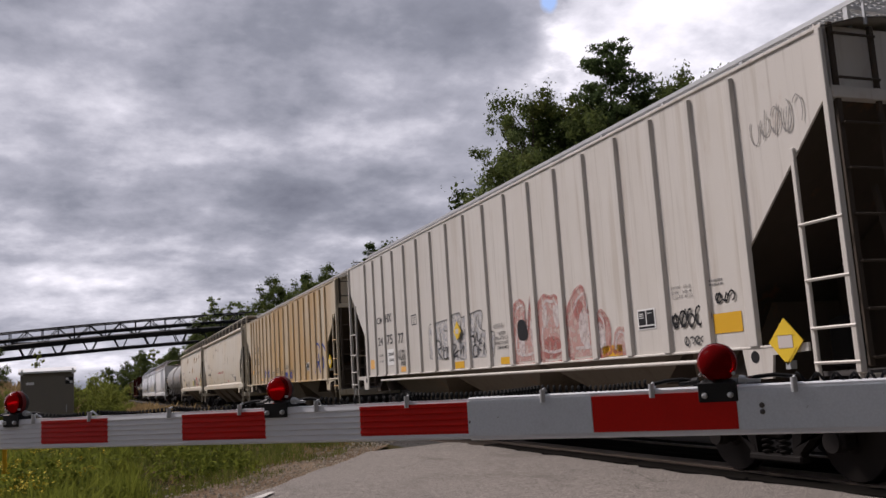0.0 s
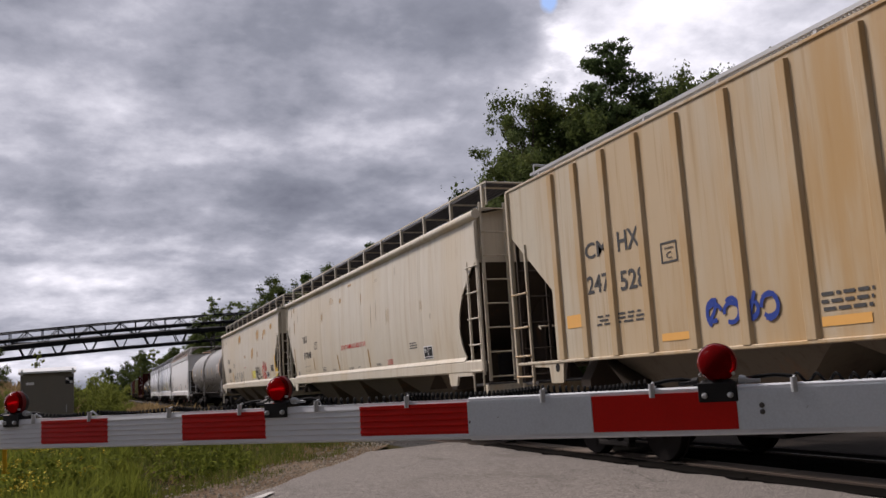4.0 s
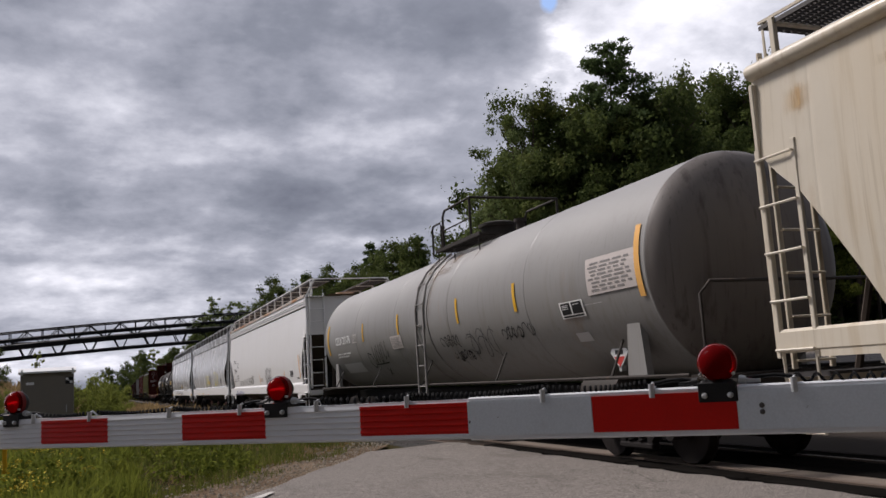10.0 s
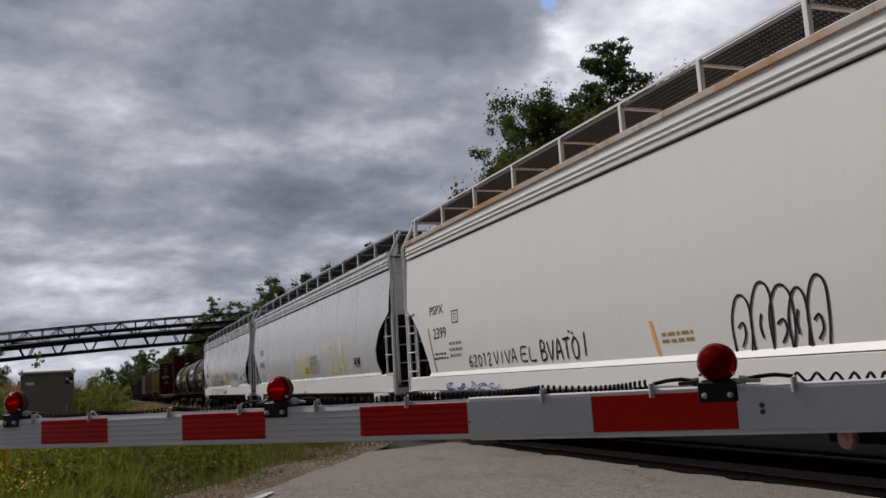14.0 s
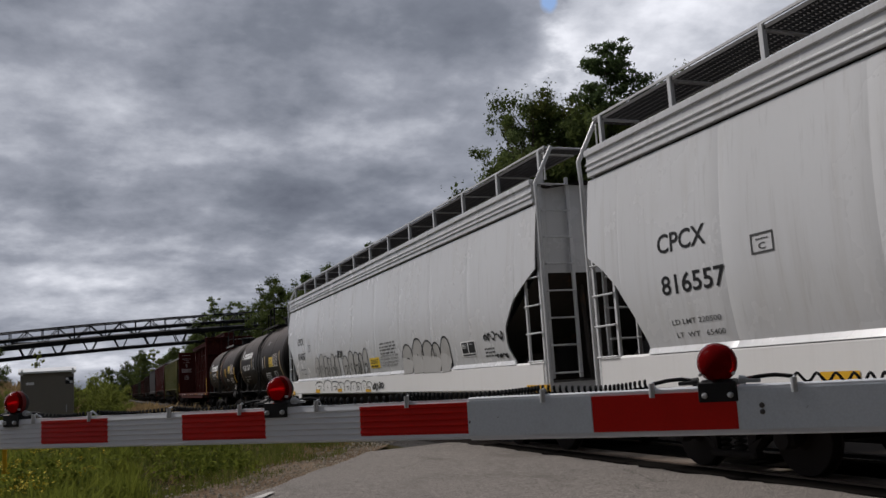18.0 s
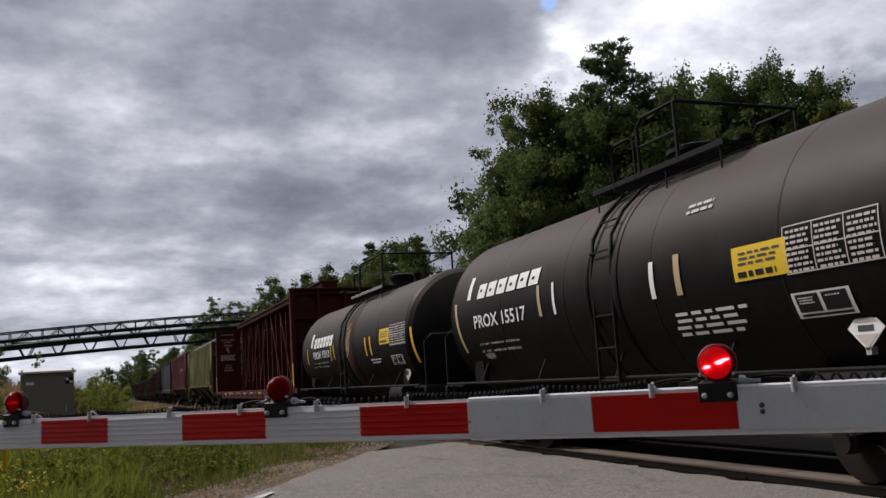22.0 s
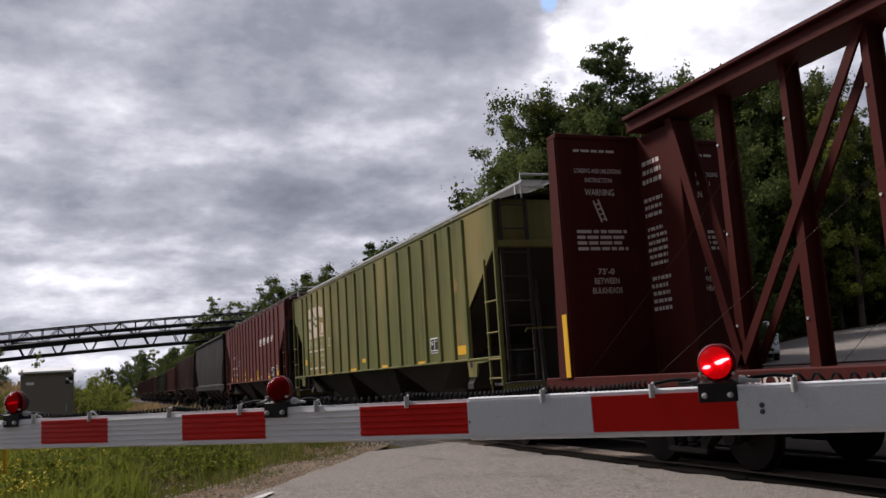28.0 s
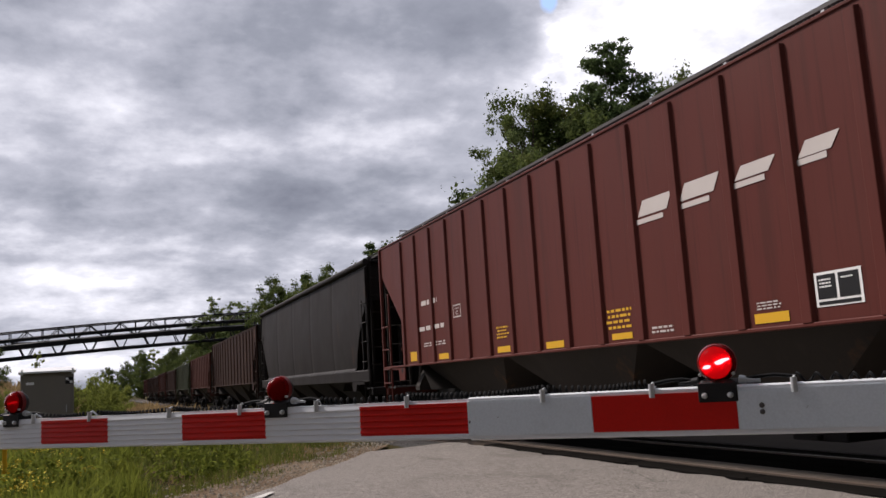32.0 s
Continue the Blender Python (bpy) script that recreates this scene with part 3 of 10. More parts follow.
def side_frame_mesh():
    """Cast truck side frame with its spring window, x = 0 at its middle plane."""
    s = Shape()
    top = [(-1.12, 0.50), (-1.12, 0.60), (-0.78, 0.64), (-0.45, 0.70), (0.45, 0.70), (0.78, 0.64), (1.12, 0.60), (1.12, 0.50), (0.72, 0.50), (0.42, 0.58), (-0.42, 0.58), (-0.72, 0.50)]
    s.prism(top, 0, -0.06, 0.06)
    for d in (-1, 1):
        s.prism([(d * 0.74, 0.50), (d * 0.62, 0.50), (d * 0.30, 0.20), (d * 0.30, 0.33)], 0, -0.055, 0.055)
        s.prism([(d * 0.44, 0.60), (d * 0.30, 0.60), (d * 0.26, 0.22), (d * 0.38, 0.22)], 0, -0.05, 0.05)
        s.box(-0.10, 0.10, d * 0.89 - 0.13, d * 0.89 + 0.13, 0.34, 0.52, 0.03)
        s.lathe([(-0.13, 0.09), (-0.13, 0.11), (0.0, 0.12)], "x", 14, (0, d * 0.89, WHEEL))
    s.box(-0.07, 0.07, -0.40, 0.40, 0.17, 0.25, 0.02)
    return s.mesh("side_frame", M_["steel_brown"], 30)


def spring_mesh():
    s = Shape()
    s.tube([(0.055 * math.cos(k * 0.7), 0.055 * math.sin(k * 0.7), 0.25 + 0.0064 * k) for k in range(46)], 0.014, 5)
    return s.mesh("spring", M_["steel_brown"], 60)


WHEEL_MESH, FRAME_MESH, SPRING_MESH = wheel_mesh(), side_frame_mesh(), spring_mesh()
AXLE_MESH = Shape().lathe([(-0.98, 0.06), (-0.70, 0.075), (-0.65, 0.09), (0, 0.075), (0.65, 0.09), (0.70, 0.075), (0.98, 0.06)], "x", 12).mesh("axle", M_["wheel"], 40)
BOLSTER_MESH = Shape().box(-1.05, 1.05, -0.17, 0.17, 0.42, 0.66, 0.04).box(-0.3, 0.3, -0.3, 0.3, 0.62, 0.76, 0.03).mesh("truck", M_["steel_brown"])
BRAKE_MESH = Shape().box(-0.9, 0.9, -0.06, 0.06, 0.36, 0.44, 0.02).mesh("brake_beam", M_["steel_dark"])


def truck(car, y, sets):
    """A two-axle truck whose wheel sets turn."""
    b = spot("truck", BOLSTER_MESH, car, 0, y, 0)
    for side in (-1, 1):
        spot("side_frame", FRAME_MESH, b, side * 0.98, 0, 0)
        for dy in (-0.13, 0.0, 0.13):
            spot("spring", SPRING_MESH, b, side * (1.0 if dy else 0.93), dy, 0)
    for d in (-1, 1):
        spot("brake_beam", BRAKE_MESH, b, 0, d * 0.40, 0)
        w = spot("wheelset", AXLE_MESH, car, 0, y + d * 0.89, WHEEL)
        spot("wheel", WHEEL_MESH, w, -RAIL, 0, 0)
        spot("wheel", WHEEL_MESH, w, RAIL, 0, 0, 180)
        sets.append((w, y + d * 0.89))


def coupler_mesh():
    s = Shape()
    s.box(-0.07, 0.07, -0.85, 0.0, -0.09, 0.09, 0.02)
    s.box(-0.17, 0.17, -0.55, -0.48, -0.16, 0.16, 0.02)
    s.prism([(-0.14, 0.02), (0.14, 0.02), (0.17, -0.18), (0.10, -0.26), (0.02, -0.12), (-0.12, -0.12), (-0.17, -0.22), (-0.2, -0.1)], 2, -0.13, 0.13)
    s.v = [(x, -y, z) for x, y, z in s.v]
    s.f = [tuple(reversed(f)) for f in s.f]
    return s.mesh("coupler", M_["steel_dark"], 30)


COUPLER_MESH = coupler_mesh()


def running_gear(car, y0, y1, inset=1.85, reach=0.55):
    """Trucks, couplers, hoses and the centre sill. Returns the wheel sets."""
    sets = []
    truck(car, y0 + inset, sets)
    truck(car, y1 - inset, sets)
    spot("coupler", COUPLER_MESH, car, 0, y1 + 0.25, 0.88)
    spot("coupler", COUPLER_MESH, car, 0, y0 - 0.25, 0.88, 180)
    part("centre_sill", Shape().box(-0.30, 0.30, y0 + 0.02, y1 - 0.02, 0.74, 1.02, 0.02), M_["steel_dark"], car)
    for y, d in ((y0, -1), (y1, 1)):
        part("air_hose", Shape().tube([(0.35, y, 0.85), (0.36, y + d * 0.2, 0.72), (0.32, y + d * 0.38, 0.52), (0.22, y + d * 0.5, 0.48), (0.1, y + d * 0.55, 0.55)], 0.024, 6), M_["black"], car, smooth=60)
    return sets


RUNG_CACHE = {}


def ladder(car, x, y, z0, z1, width, rungs, mat, along=True, top=None, rail2_top=None, name="ladder"):
    """Steel ladder on a car's side (along the car) or on its end (across). Each rung is a part of it."""
    s = Shape()
    w = 0.03
    for k in (0, 1):
        zt = (rail2_top if k and rail2_top else z1)
        if along:
            s.box(x - 0.02, x + 0.02, y + k * width - w, y + k * width + w, z0, zt, 0.008)
        else:
            s.box(x + k * width - w, x + k * width + w, y - 0.02, y + 0.02, z0, zt, 0.008)
    lad = part(name, s, mat, car)
    key = (round(width, 2), along, mat.name)
    if key not in RUNG_CACHE:
        r = Shape()
        end = (0, width, 0) if along else (width, 0, 0)
        off = (-0.045, 0, 0) if along else (0, -0.045, 0)
        r.tube([(0, 0, 0), off, tuple(a + b for a, b in zip(end, off)), end], 0.014, 6)
        RUNG_CACHE[key] = r.mesh("rung", mat)
    zr = rail2_top or z1
    for i in range(rungs):
        z = z0 + 0.08 + (zr - z0 - 0.2) * i / max(1, rungs - 1)
        ob = spot("rung", RUNG_CACHE[key], lad, x, y, z)
    return lad


def ladder_pair(car, x, y, d, z0, z1, inward, mat):
    """Corner ladder: one short rail inward of the corner post, wide rungs between them."""
    yi = y - d * inward
    lad = part("ladder", Shape().box(x - 0.02, x + 0.02, yi - 0.028, yi + 0.028, z0, z1, 0.008), mat, car)
    key = (round(inward, 2), d, mat.name, "side")
    if key not in RUNG_CACHE:
        RUNG_CACHE[key] = Shape().tube([(0, 0, 0), (0, d * inward, 0)], 0.016, 6).mesh("rung", mat)
    for z in (z0 + 0.10, z0 + 0.42, z0 + 0.87, z0 + 1.40):
        spot("rung", RUNG_CACHE[key], lad, x + math.copysign(0.03, x), yi, z)


def grating(x0, x1, y0, y1, z, mat):
    """An open steel walkway: bearing bars, cross bars and a rim."""
    s = Shape()
    for x in (x0, x1):
        s.box(x - 0.006, x + 0.006, y0, y1, z - 0.045, z)
    n = max(3, int((x1 - x0) / 0.10))
    for i in range(1, n):
        x = x0 + (x1 - x0) * i / n
        s.box(x - 0.004, x + 0.004, y0, y1, z - 0.03, z)
    m = int((y1 - y0) / 0.055)
    for i in range(m + 1):
        y = y0 + (y1 - y0) * i / m
        s.box(x0, x1, y - 0.006, y + 0.006, z - 0.028, z - 0.004)
    return s


CHUTE = {}


CAP_MESH = Shape().lathe([(-0.07, 0.05), (-0.07, 0.10), (-0.03, 0.115), (0.03, 0.09)], "x", 16).mesh("outlet_cap", M_["pink_ink"], 40)


def chutes(car, y0, y1, n, mat, zt, zb=0.32, caps=False):
    """Hopper bottoms with their outlet gates."""
    L = (y1 - y0) / n
    key = (round(L, 2), mat.name, round(zt, 2))
    if key not in CHUTE:
        s = Shape()
        h = L / 2
        t = [(-1.42, -h, zt), (1.42, -h, zt), (1.42, h, zt), (-1.42, h, zt)]
        b = [(-0.55, -0.32, zb + 0.16), (0.55, -0.32, zb + 0.16), (0.55, 0.32, zb + 0.16), (-0.55, 0.32, zb + 0.16)]
        s.add(t + b, [(0, 1, 5, 4), (1, 2, 6, 5), (2, 3, 7, 6), (3, 0, 4, 7), (4, 5, 6, 7), (3, 2, 1, 0)])
        g = Shape().box(-0.62, 0.62, -0.40, 0.40, zb + 0.04, zb + 0.17, 0.015).box(-0.70, 0.70, -0.06, 0.06, zb + 0.06, zb + 0.11, 0.01)
        CHUTE[key] = (s.mesh("hopper_bottom", mat), g.mesh("outlet_gate", M_["steel_dark"]))
    for i in range(n):
        c = spot("hopper_bottom", CHUTE[key][0], car, 0, y0 + L * (i + 0.5), 0)
        spot("outlet_gate", CHUTE[key][1], c, 0, 0, 0)
        if caps:
            spot("outlet_cap", CAP_MESH, c, -0.72, 0.0, 0.42)


def under_frame(car, y, d, z_top, mat):
    """The bolster, the upright web on the centre sill and the brake cylinder under one end's slope sheet."""
    def under_slope(off):
        return z_top + (1.05 - z_top) * (off - 0.13) / 2.87 - 0.06
    part("body_bolster", Shape().prism([(-1.40, 1.02), (1.40, 1.02), (1.40, 1.12), (0.95, under_slope(2.05)), (-0.95, under_slope(2.05)), (-1.40, 1.12)], 1, min(y - d * 1.72, y - d * 1.98), max(y - d * 1.72, y - d * 1.98)), mat, car)
    part("sill_web", Shape().prism([(y - d * 0.60, 1.02), (y - d * 0.60, under_slope(0.60) - 0.25), (y - d * 1.70, under_slope(1.70)), (y - d * 1.70, 1.02)], 0, -0.02, 0.02), mat, car)
    part("brake_cylinder", Shape().lathe([(1.14, 0.03), (1.16, 0.17), (1.62, 0.17), (1.66, 0.06)], "z", 16, (-0.62, y - d * 1.05, 0)), M_["steel_dark"], car, smooth=40)


def start_car(name, y0, y1, label, category):
    mid = (y0 + y1) / 2
    return thing(name, (TRACK, mid - travel(0), 0), label, category, "cars of the freight train"), mid


def ribbed_hopper(y0, y1, mat, label, ribs, top=4.28, low=1.40, z_cut=3.6, z_in=2.42, cut=1.32, trim=None, under=None, sill=0.08, fine=True, board=True, squeeze=0.12, span=None, chute=None, pipe=False, board_mat=None):
    """A covered hopper with outside posts, which stand closer towards the ends."""
    car, mid = start_car("covered_hopper_car", y0, y1, label, "freight car")
    a, b = y0 - mid, y1 - mid
    trim, under = trim or mat, under or mat
    X = 1.53
    for side in (-1, 1):
        out = [(a, top), (a, z_cut), (a + cut, z_in), (a + cut, low), (b - cut, low), (b - cut, z_in), (b, z_cut), (b, top)]
        part("side", Shape().prism(out, 0, side * X - 0.012, side * X + 0.012), mat, car)
        if pipe:
            part("side_sill", Shape().box(side * X - 0.04, side * X + 0.04, a + 1.0, b - 1.0, low - 0.03, low, 0.008), trim, car)
            part("side_pipe", Shape().cyl((side * (X + 0.02), a + 1.9, low - 0.125), (side * (X + 0.02), b - 2.6, low - 0.125), 0.024, 0.024, 10), trim, car, smooth=40)
        else:
            part("side_sill", Shape().box(side * X - 0.05, side * X + 0.035, a + 0.02, b - 0.02, low - sill * 0.55, low, 0.010), trim, car)
        part("top_rail", Shape().box(side * X - 0.03, side * X + 0.024, a, b, top - 0.022, top + 0.018, 0.008), mat, car)
    rib = Shape().prism([(-0.084, 0), (-0.064, 0.040), (-0.056, 0.044), (0.060, 0.044), (0.067, 0.040), (0.078, 0)], 2, low + 0.0, top - 0.075)
    rib.v = [(-y, x, z) for x, y, z in rib.v]
    rib_mesh = rib.mesh("rib", mat)
    for i in range(ribs):
        u = 2 * i / (ribs - 1) - 1
        f0, r0 = span or ((b - a) / 2 - cut - 0.04,) * 2
        y = (r0 - f0) / 2 + (f0 + r0) / 2 * u * (1 + squeeze * (1 - u * u))
        spot("rib", rib_mesh, car, -X - 0.012, y, 0)
        if fine:
            spot("rib", rib_mesh, car, X + 0.012, y, 0, 180)
    s = Shape()
    arc = [(-X, top), (-1.1, top + 0.12), (-0.45, top + 0.2), (0.45, top + 0.2), (1.1, top + 0.12), (X, top)]
    s.sheet([[(x, y, z) for x, z in arc] for y in (a, b)])
    s.sheet([[(x, y, z - 0.02) for x, z in arc] for y in (a, b)])
    part("roof", s, mat, car, smooth=40)
    for d, y in ((-1, a), (1, b)):
        s = Shape().box(-X, X, min(y - d * 0.10, y - d * 0.125), max(y - d * 0.10, y - d * 0.125), z_cut - 0.05, top + 0.05)
        end = part("end_sheet", s, mat, car)
        part("end_stiffener", Shape().box(-X + 0.02, X - 0.02, min(y, y - d * 0.1), max(y, y - d * 0.1), z_cut - 0.10, z_cut + 0.02, 0.01), trim, end)
        # slope sheet under the end
        s = Shape()
        s.add([(-X + 0.02, y - d * 0.11, z_cut - 0.06), (X - 0.02, y - d * 0.11, z_cut - 0.06), (X - 0.02, y - d * 3.0, 1.05), (-X + 0.02, y - d * 3.0, 1.05)], [(0, 1, 2, 3)])
        s.add([(-X + 0.02, y - d * 0.13, z_cut - 0.08), (X - 0.02, y - d * 0.13, z_cut - 0.08), (X - 0.02, y - d * 3.02, 1.03), (-X + 0.02, y - d * 3.02, 1.03)], [(3, 2, 1, 0)])
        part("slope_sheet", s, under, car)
        # corner posts, platform and ladders
        for side in (-1, 1):
            x = side * (X + 0.02)
            ladder_pair(car, x, y, d, 1.10, 3.26, 0.54, trim)
            part("corner_post", Shape().box(x - 0.035, x + 0.035, min(y, y - d * 0.07), max(y, y - d * 0.07), 1.10, top - 0.02, 0.01), trim, car)
            plate = part("corner_plate", Shape().prism([(y - d * 0.62, low), (y - d * 1.55, low), (y - d * 1.50, low - 0.33), (y - d * 1.14, low - 0.33), (y - d * 1.10, low - 0.10), (y - d * 0.62, low - 0.08)], 0, x - 0.015, x + 0.015), trim, car)
            part("jacking_hole", Shape().cyl((x - 0.018, y - d * 1.36, low - 0.11), (x - 0.0155, y - d * 1.36, low - 0.11), 0.062, 0.062, 14), M_["black"], plate)
            part("step", Shape().tube([(x, y - d * 0.05, 1.15), (x, y - d * 0.05, 0.62), (x, y - d * 0.52, 0.62), (x, y - d * 0.52, 1.15)], 0.018, 5), trim, car)
        for x in (-X + 0.10, X - 0.62):
            ladder(car, x, y - d * 0.03, 1.15, top + 0.05, 0.50, 8, under, False)
        part("end_platform", grating(-X + 0.05, X - 0.05, min(y, y - d * 0.55), max(y, y - d * 0.55), 1.12, M_["grate"]), M_["grate"], car)
        part("end_beam", Shape().box(-X, X, min(y, y - d * 0.12), max(y, y - d * 0.12), 0.92, 1.10, 0.02), trim, car)
        under_frame(car, y, d, z_cut, under)
        for x in (-0.75, 0.75):
            part("end_strut", Shape().tube([(x, y - d * 0.10, 1.1), (x * 0.8, y - d * 0.5, 2.9)], 0.04, 6), under, car)
        part("grab_iron", Shape().tube([(-1.1, y - d * 0.02, 1.95), (-1.1, y + d * 0.05, 2.0), (1.1, y + d * 0.05, 2.0), (1.1, y - d * 0.02, 1.95)], 0.016, 5), trim, car)
    if board:
        for side in (-1, 1):
            x0, x1 = sorted((side * 1.02, side * 0.45))
            part("running_board", grating(x0, x1, a - 0.10, b + 0.10, top + 0.36, board_mat or M_["galv"]), board_mat or M_["galv"], car)
            br = Shape().box(x0, x1, -0.025, 0.025, top + 0.28, top + 0.315).box(side * 1.0 - 0.02, side * 1.0 + 0.02, -0.025, 0.025, top + 0.08, top + 0.281).mesh("board_bracket", M_["galv"])
            for i in range(12):
                spot("board_bracket", br, car, 0, a + 0.2 + (b - a - 0.4) * i / 11, 0)
        for y in (a, b):
            part("end_railing", Shape().tube([(-1.0, y, top + 0.05), (-1.0, y, top + 0.48), (1.0, y, top + 0.48), (1.0, y, top + 0.05)], 0.02, 6), M_["galv"], car)
        for i in range(4):
            y = a + (b - a) * (i + 0.5) / 4
            part("hatch", Shape().box(-0.35, 0.35, y - 1.7, y + 1.7, top + 0.18, top + 0.30, 0.04), mat, car)
    chutes(car, a + 2.3, b - 2.3, 3, chute or under, low + 0.02)
    sets = running_gear(car, a, b)
    part("brake_cylinder", Shape().lathe([(-0.32, 0.02), (-0.32, 0.16), (0.28, 0.16), (0.32, 0.05)], "y", 14, (0.5, a + 0.9, 1.45)), M_["steel_dark"], car, smooth=40)
    CARS.append((car, mid, sets))
    return car, mid, Side(car, lambda z: -X - 0.012)


def smooth_hopper(y0, y1, mat, label, wall_top, roof_top, low, sill_low, cut_front, cut_rear, seams, trim=None, under=None, bands=False, posts=True, bow=0.05, sill_mat=None, board_x=1.30, board_z=None, brackets=12, board_mat=None, loops=False, rusty=False, slope=None, chute=None):
    """A covered hopper with curved smooth sides and bulged end openings. cut_*: (height, how far in) of the end openings."""
    car, mid = start_car("covered_hopper_car", y0, y1, label, "freight car")
    a, b = y0 - mid, y1 - mid
    trim, under = trim or mat, under or mat
    sill_mat = sill_mat or mat
    board_z = board_z or roof_top + 0.25
    board_mat = board_mat or M_["grate"]
    slope = slope or under

    def x_at(z):
        if z < low + 0.005:
            return -1.583
        u = (z - low) / (wall_top - low)
        return -(1.51 + bow * math.sin(math.pi * max(0, min(1, u)) ** 0.8) + 0.01 * u)

    def cut_at(table, z):
        if z >= table[0][0]:
            return 0.0
        for (z1, c1), (z2, c2) in zip(table, table[1:]):
            if z >= z2:
                k = (z1 - z) / (z1 - z2)
                return c1 + (c2 - c1) * k
        return table[-1][1]

    n = 34
    zs = [low + (wall_top - low) * i / n for i in range(n + 1)]
    ys = set()
    for i in range(seams + 1):
        y = a + 0.75 + (b - a - 1.5) * i / seams
        ys |= {y - 0.022, y - 0.007, y + 0.007, y + 0.022}
        if i < seams:
            w = (b - a - 1.5) / seams
            ys |= {y + w * k for k in (0.1, 0.25, 0.5, 0.75, 0.9)}
    ys |= {a, b, *(a + 0.09 * k for k in range(1, 18)), *(b - 0.09 * k for k in range(1, 18))}
    ys = sorted(ys)
    mids = [a + 0.75 + (b - a - 1.5) * i / seams for i in range(seams + 1)]

    def groove(y):
        d = min(abs(y - m) for m in mids)
        span = (b - a - 1.5) / seams
        dent = 0.0018 * (1 - min(1.0, d / (0.42 * span))) ** 2 if seams > 3 else 0.0
        return dent + (0.0035 if d < 0.012 else 0.0)
    for side in (-1, 1):
        s = Shape()
        for inner in (0.0, 0.02):
            rows = []
            for z in zs:
                lo, hi = a + cut_at(cut_front, z), b - cut_at(cut_rear, z)
                rows.append([(side * -(x_at(z) + groove(y) + inner), min(max(y, lo), hi), z) for y in ys])
            s.sheet(rows)
        part("side", s, mat, car, smooth=35)
        x = side * 1.53
        part("side_sill", Shape().box(x - 0.05, x + 0.05, a + 0.02, b - 0.02, sill_low, low + 0.01, 0.03), sill_mat, car)
        if bands:
            for name, z0, z1, o, m2 in (("top_plate", 0.03, 0.37, 0.014, mat), ("top_rail", 0.115, 0.150, 0.034, mat), ("top_rail", 0.190, 0.225, 0.034, mat), ("eave_rail", 0.32, 0.41, 0.045, under if rusty else mat)):
                x0, x1 = sorted((x - side * 0.05, x + side * (0.01 + o)))
                part(name, Shape().box(x0, x1, a + 0.05, b - 0.05, wall_top + z0, wall_top + z1, 0.010), m2, car)
        else:
            part("top_rail", Shape().tube([(x, a, wall_top + 0.03), (x, b, wall_top + 0.03)], 0.085, 12), mat, car, smooth=60)
    arc = [(-1.53, wall_top + (0.33 if bands else 0.06)), (-1.25, roof_top - 0.10), (-0.7, roof_top), (0.7, roof_top), (1.25, roof_top - 0.10), (1.53, wall_top + (0.33 if bands else 0.06))]
    part("roof", Shape().sheet([[(x, y, z) for x, z in arc] for y in (a, b)]).sheet([[(x, y, z - 0.02) for x, z in arc] for y in (a, b)]), under, car, "rust-streaked roof sheet" if bands else "", smooth=40)
    for d, y, tab in ((-1, a, cut_front), (1, b, cut_rear)):
        zc = tab[0][0]
        part("end_sheet", Shape().box(-1.50, 1.50, min(y - d * 0.12, y - d * 0.145), max(y - d * 0.12, y - d * 0.145), zc - 0.05, roof_top - 0.05), mat, car)
        s = Shape()
        s.add([(-1.49, y - d * 0.13, zc), (1.49, y - d * 0.13, zc), (1.49, y - d * 3.0, 1.05), (-1.49, y - d * 3.0, 1.05)], [(0, 1, 2, 3)])
        s.add([(-1.49, y - d * 0.15, zc - 0.02), (1.49, y - d * 0.15, zc - 0.02), (1.49, y - d * 3.02, 1.03), (-1.49, y - d * 3.02, 1.03)], [(3, 2, 1, 0)])
        part("slope_sheet", s, slope, car)
        for side in (-1, 1):
            x = side * 1.55
            yy = y if d < 0 else y - 0.50
            ladder(car, x, yy, sill_low - 0.05, zc, 0.50, 5, trim, True)
            if loops:
                # bent grab post from the platform over the roof
                off = -d * -0.12
                pts = [(x, y + off, sill_low), (x, y + off, wall_top - 0.1), (x + side * 0.02, y + off, wall_top + 0.30), (x - side * 0.30, y + off - d * 0.0, board_z + 0.02)]
                part("corner_post", Shape().tube(pts, 0.034, 8), trim, car, smooth=40)
            else:
                part("corner_post", Shape().box(x - 0.03, x + 0.03, min(y, y - d * 0.06), max(y, y - d * 0.06), sill_low, wall_top - 0.1, 0.01), trim, car)
            part("corner_plate", Shape().prism([(y - d * 0.55, sill_low + 0.03), (y - d * 1.7, sill_low + 0.03), (y - d * 1.62, sill_low - 0.22), (y - d * 1.30, sill_low - 0.22), (y - d * 1.22, sill_low - 0.05), (y - d * 0.55, sill_low - 0.05)], 0, x - 0.02, x + 0.02), sill_mat, car)
            part("step", Shape().tube([(x, y - d * 0.05, sill_low), (x, y - d * 0.05, 0.55), (x, y - d * 0.48, 0.55), (x, y - d * 0.48, sill_low)], 0.018, 5), trim, car)
        for x in (-1.42, 0.95):
            ladder(car, x, y - d * 0.04, 1.15, roof_top + 0.05, 0.48, 8, trim, False)
        part("end_platform", grating(-1.48, 1.48, min(y, y - d * 0.55), max(y, y - d * 0.55), 1.12, M_["grate"]), M_["grate"], car)
        part("end_beam", Shape().box(-1.5, 1.5, min(y, y - d * 0.12), max(y, y - d * 0.12), 0.92, 1.10, 0.02), trim, car)
        under_frame(car, y, d, zc, slope)
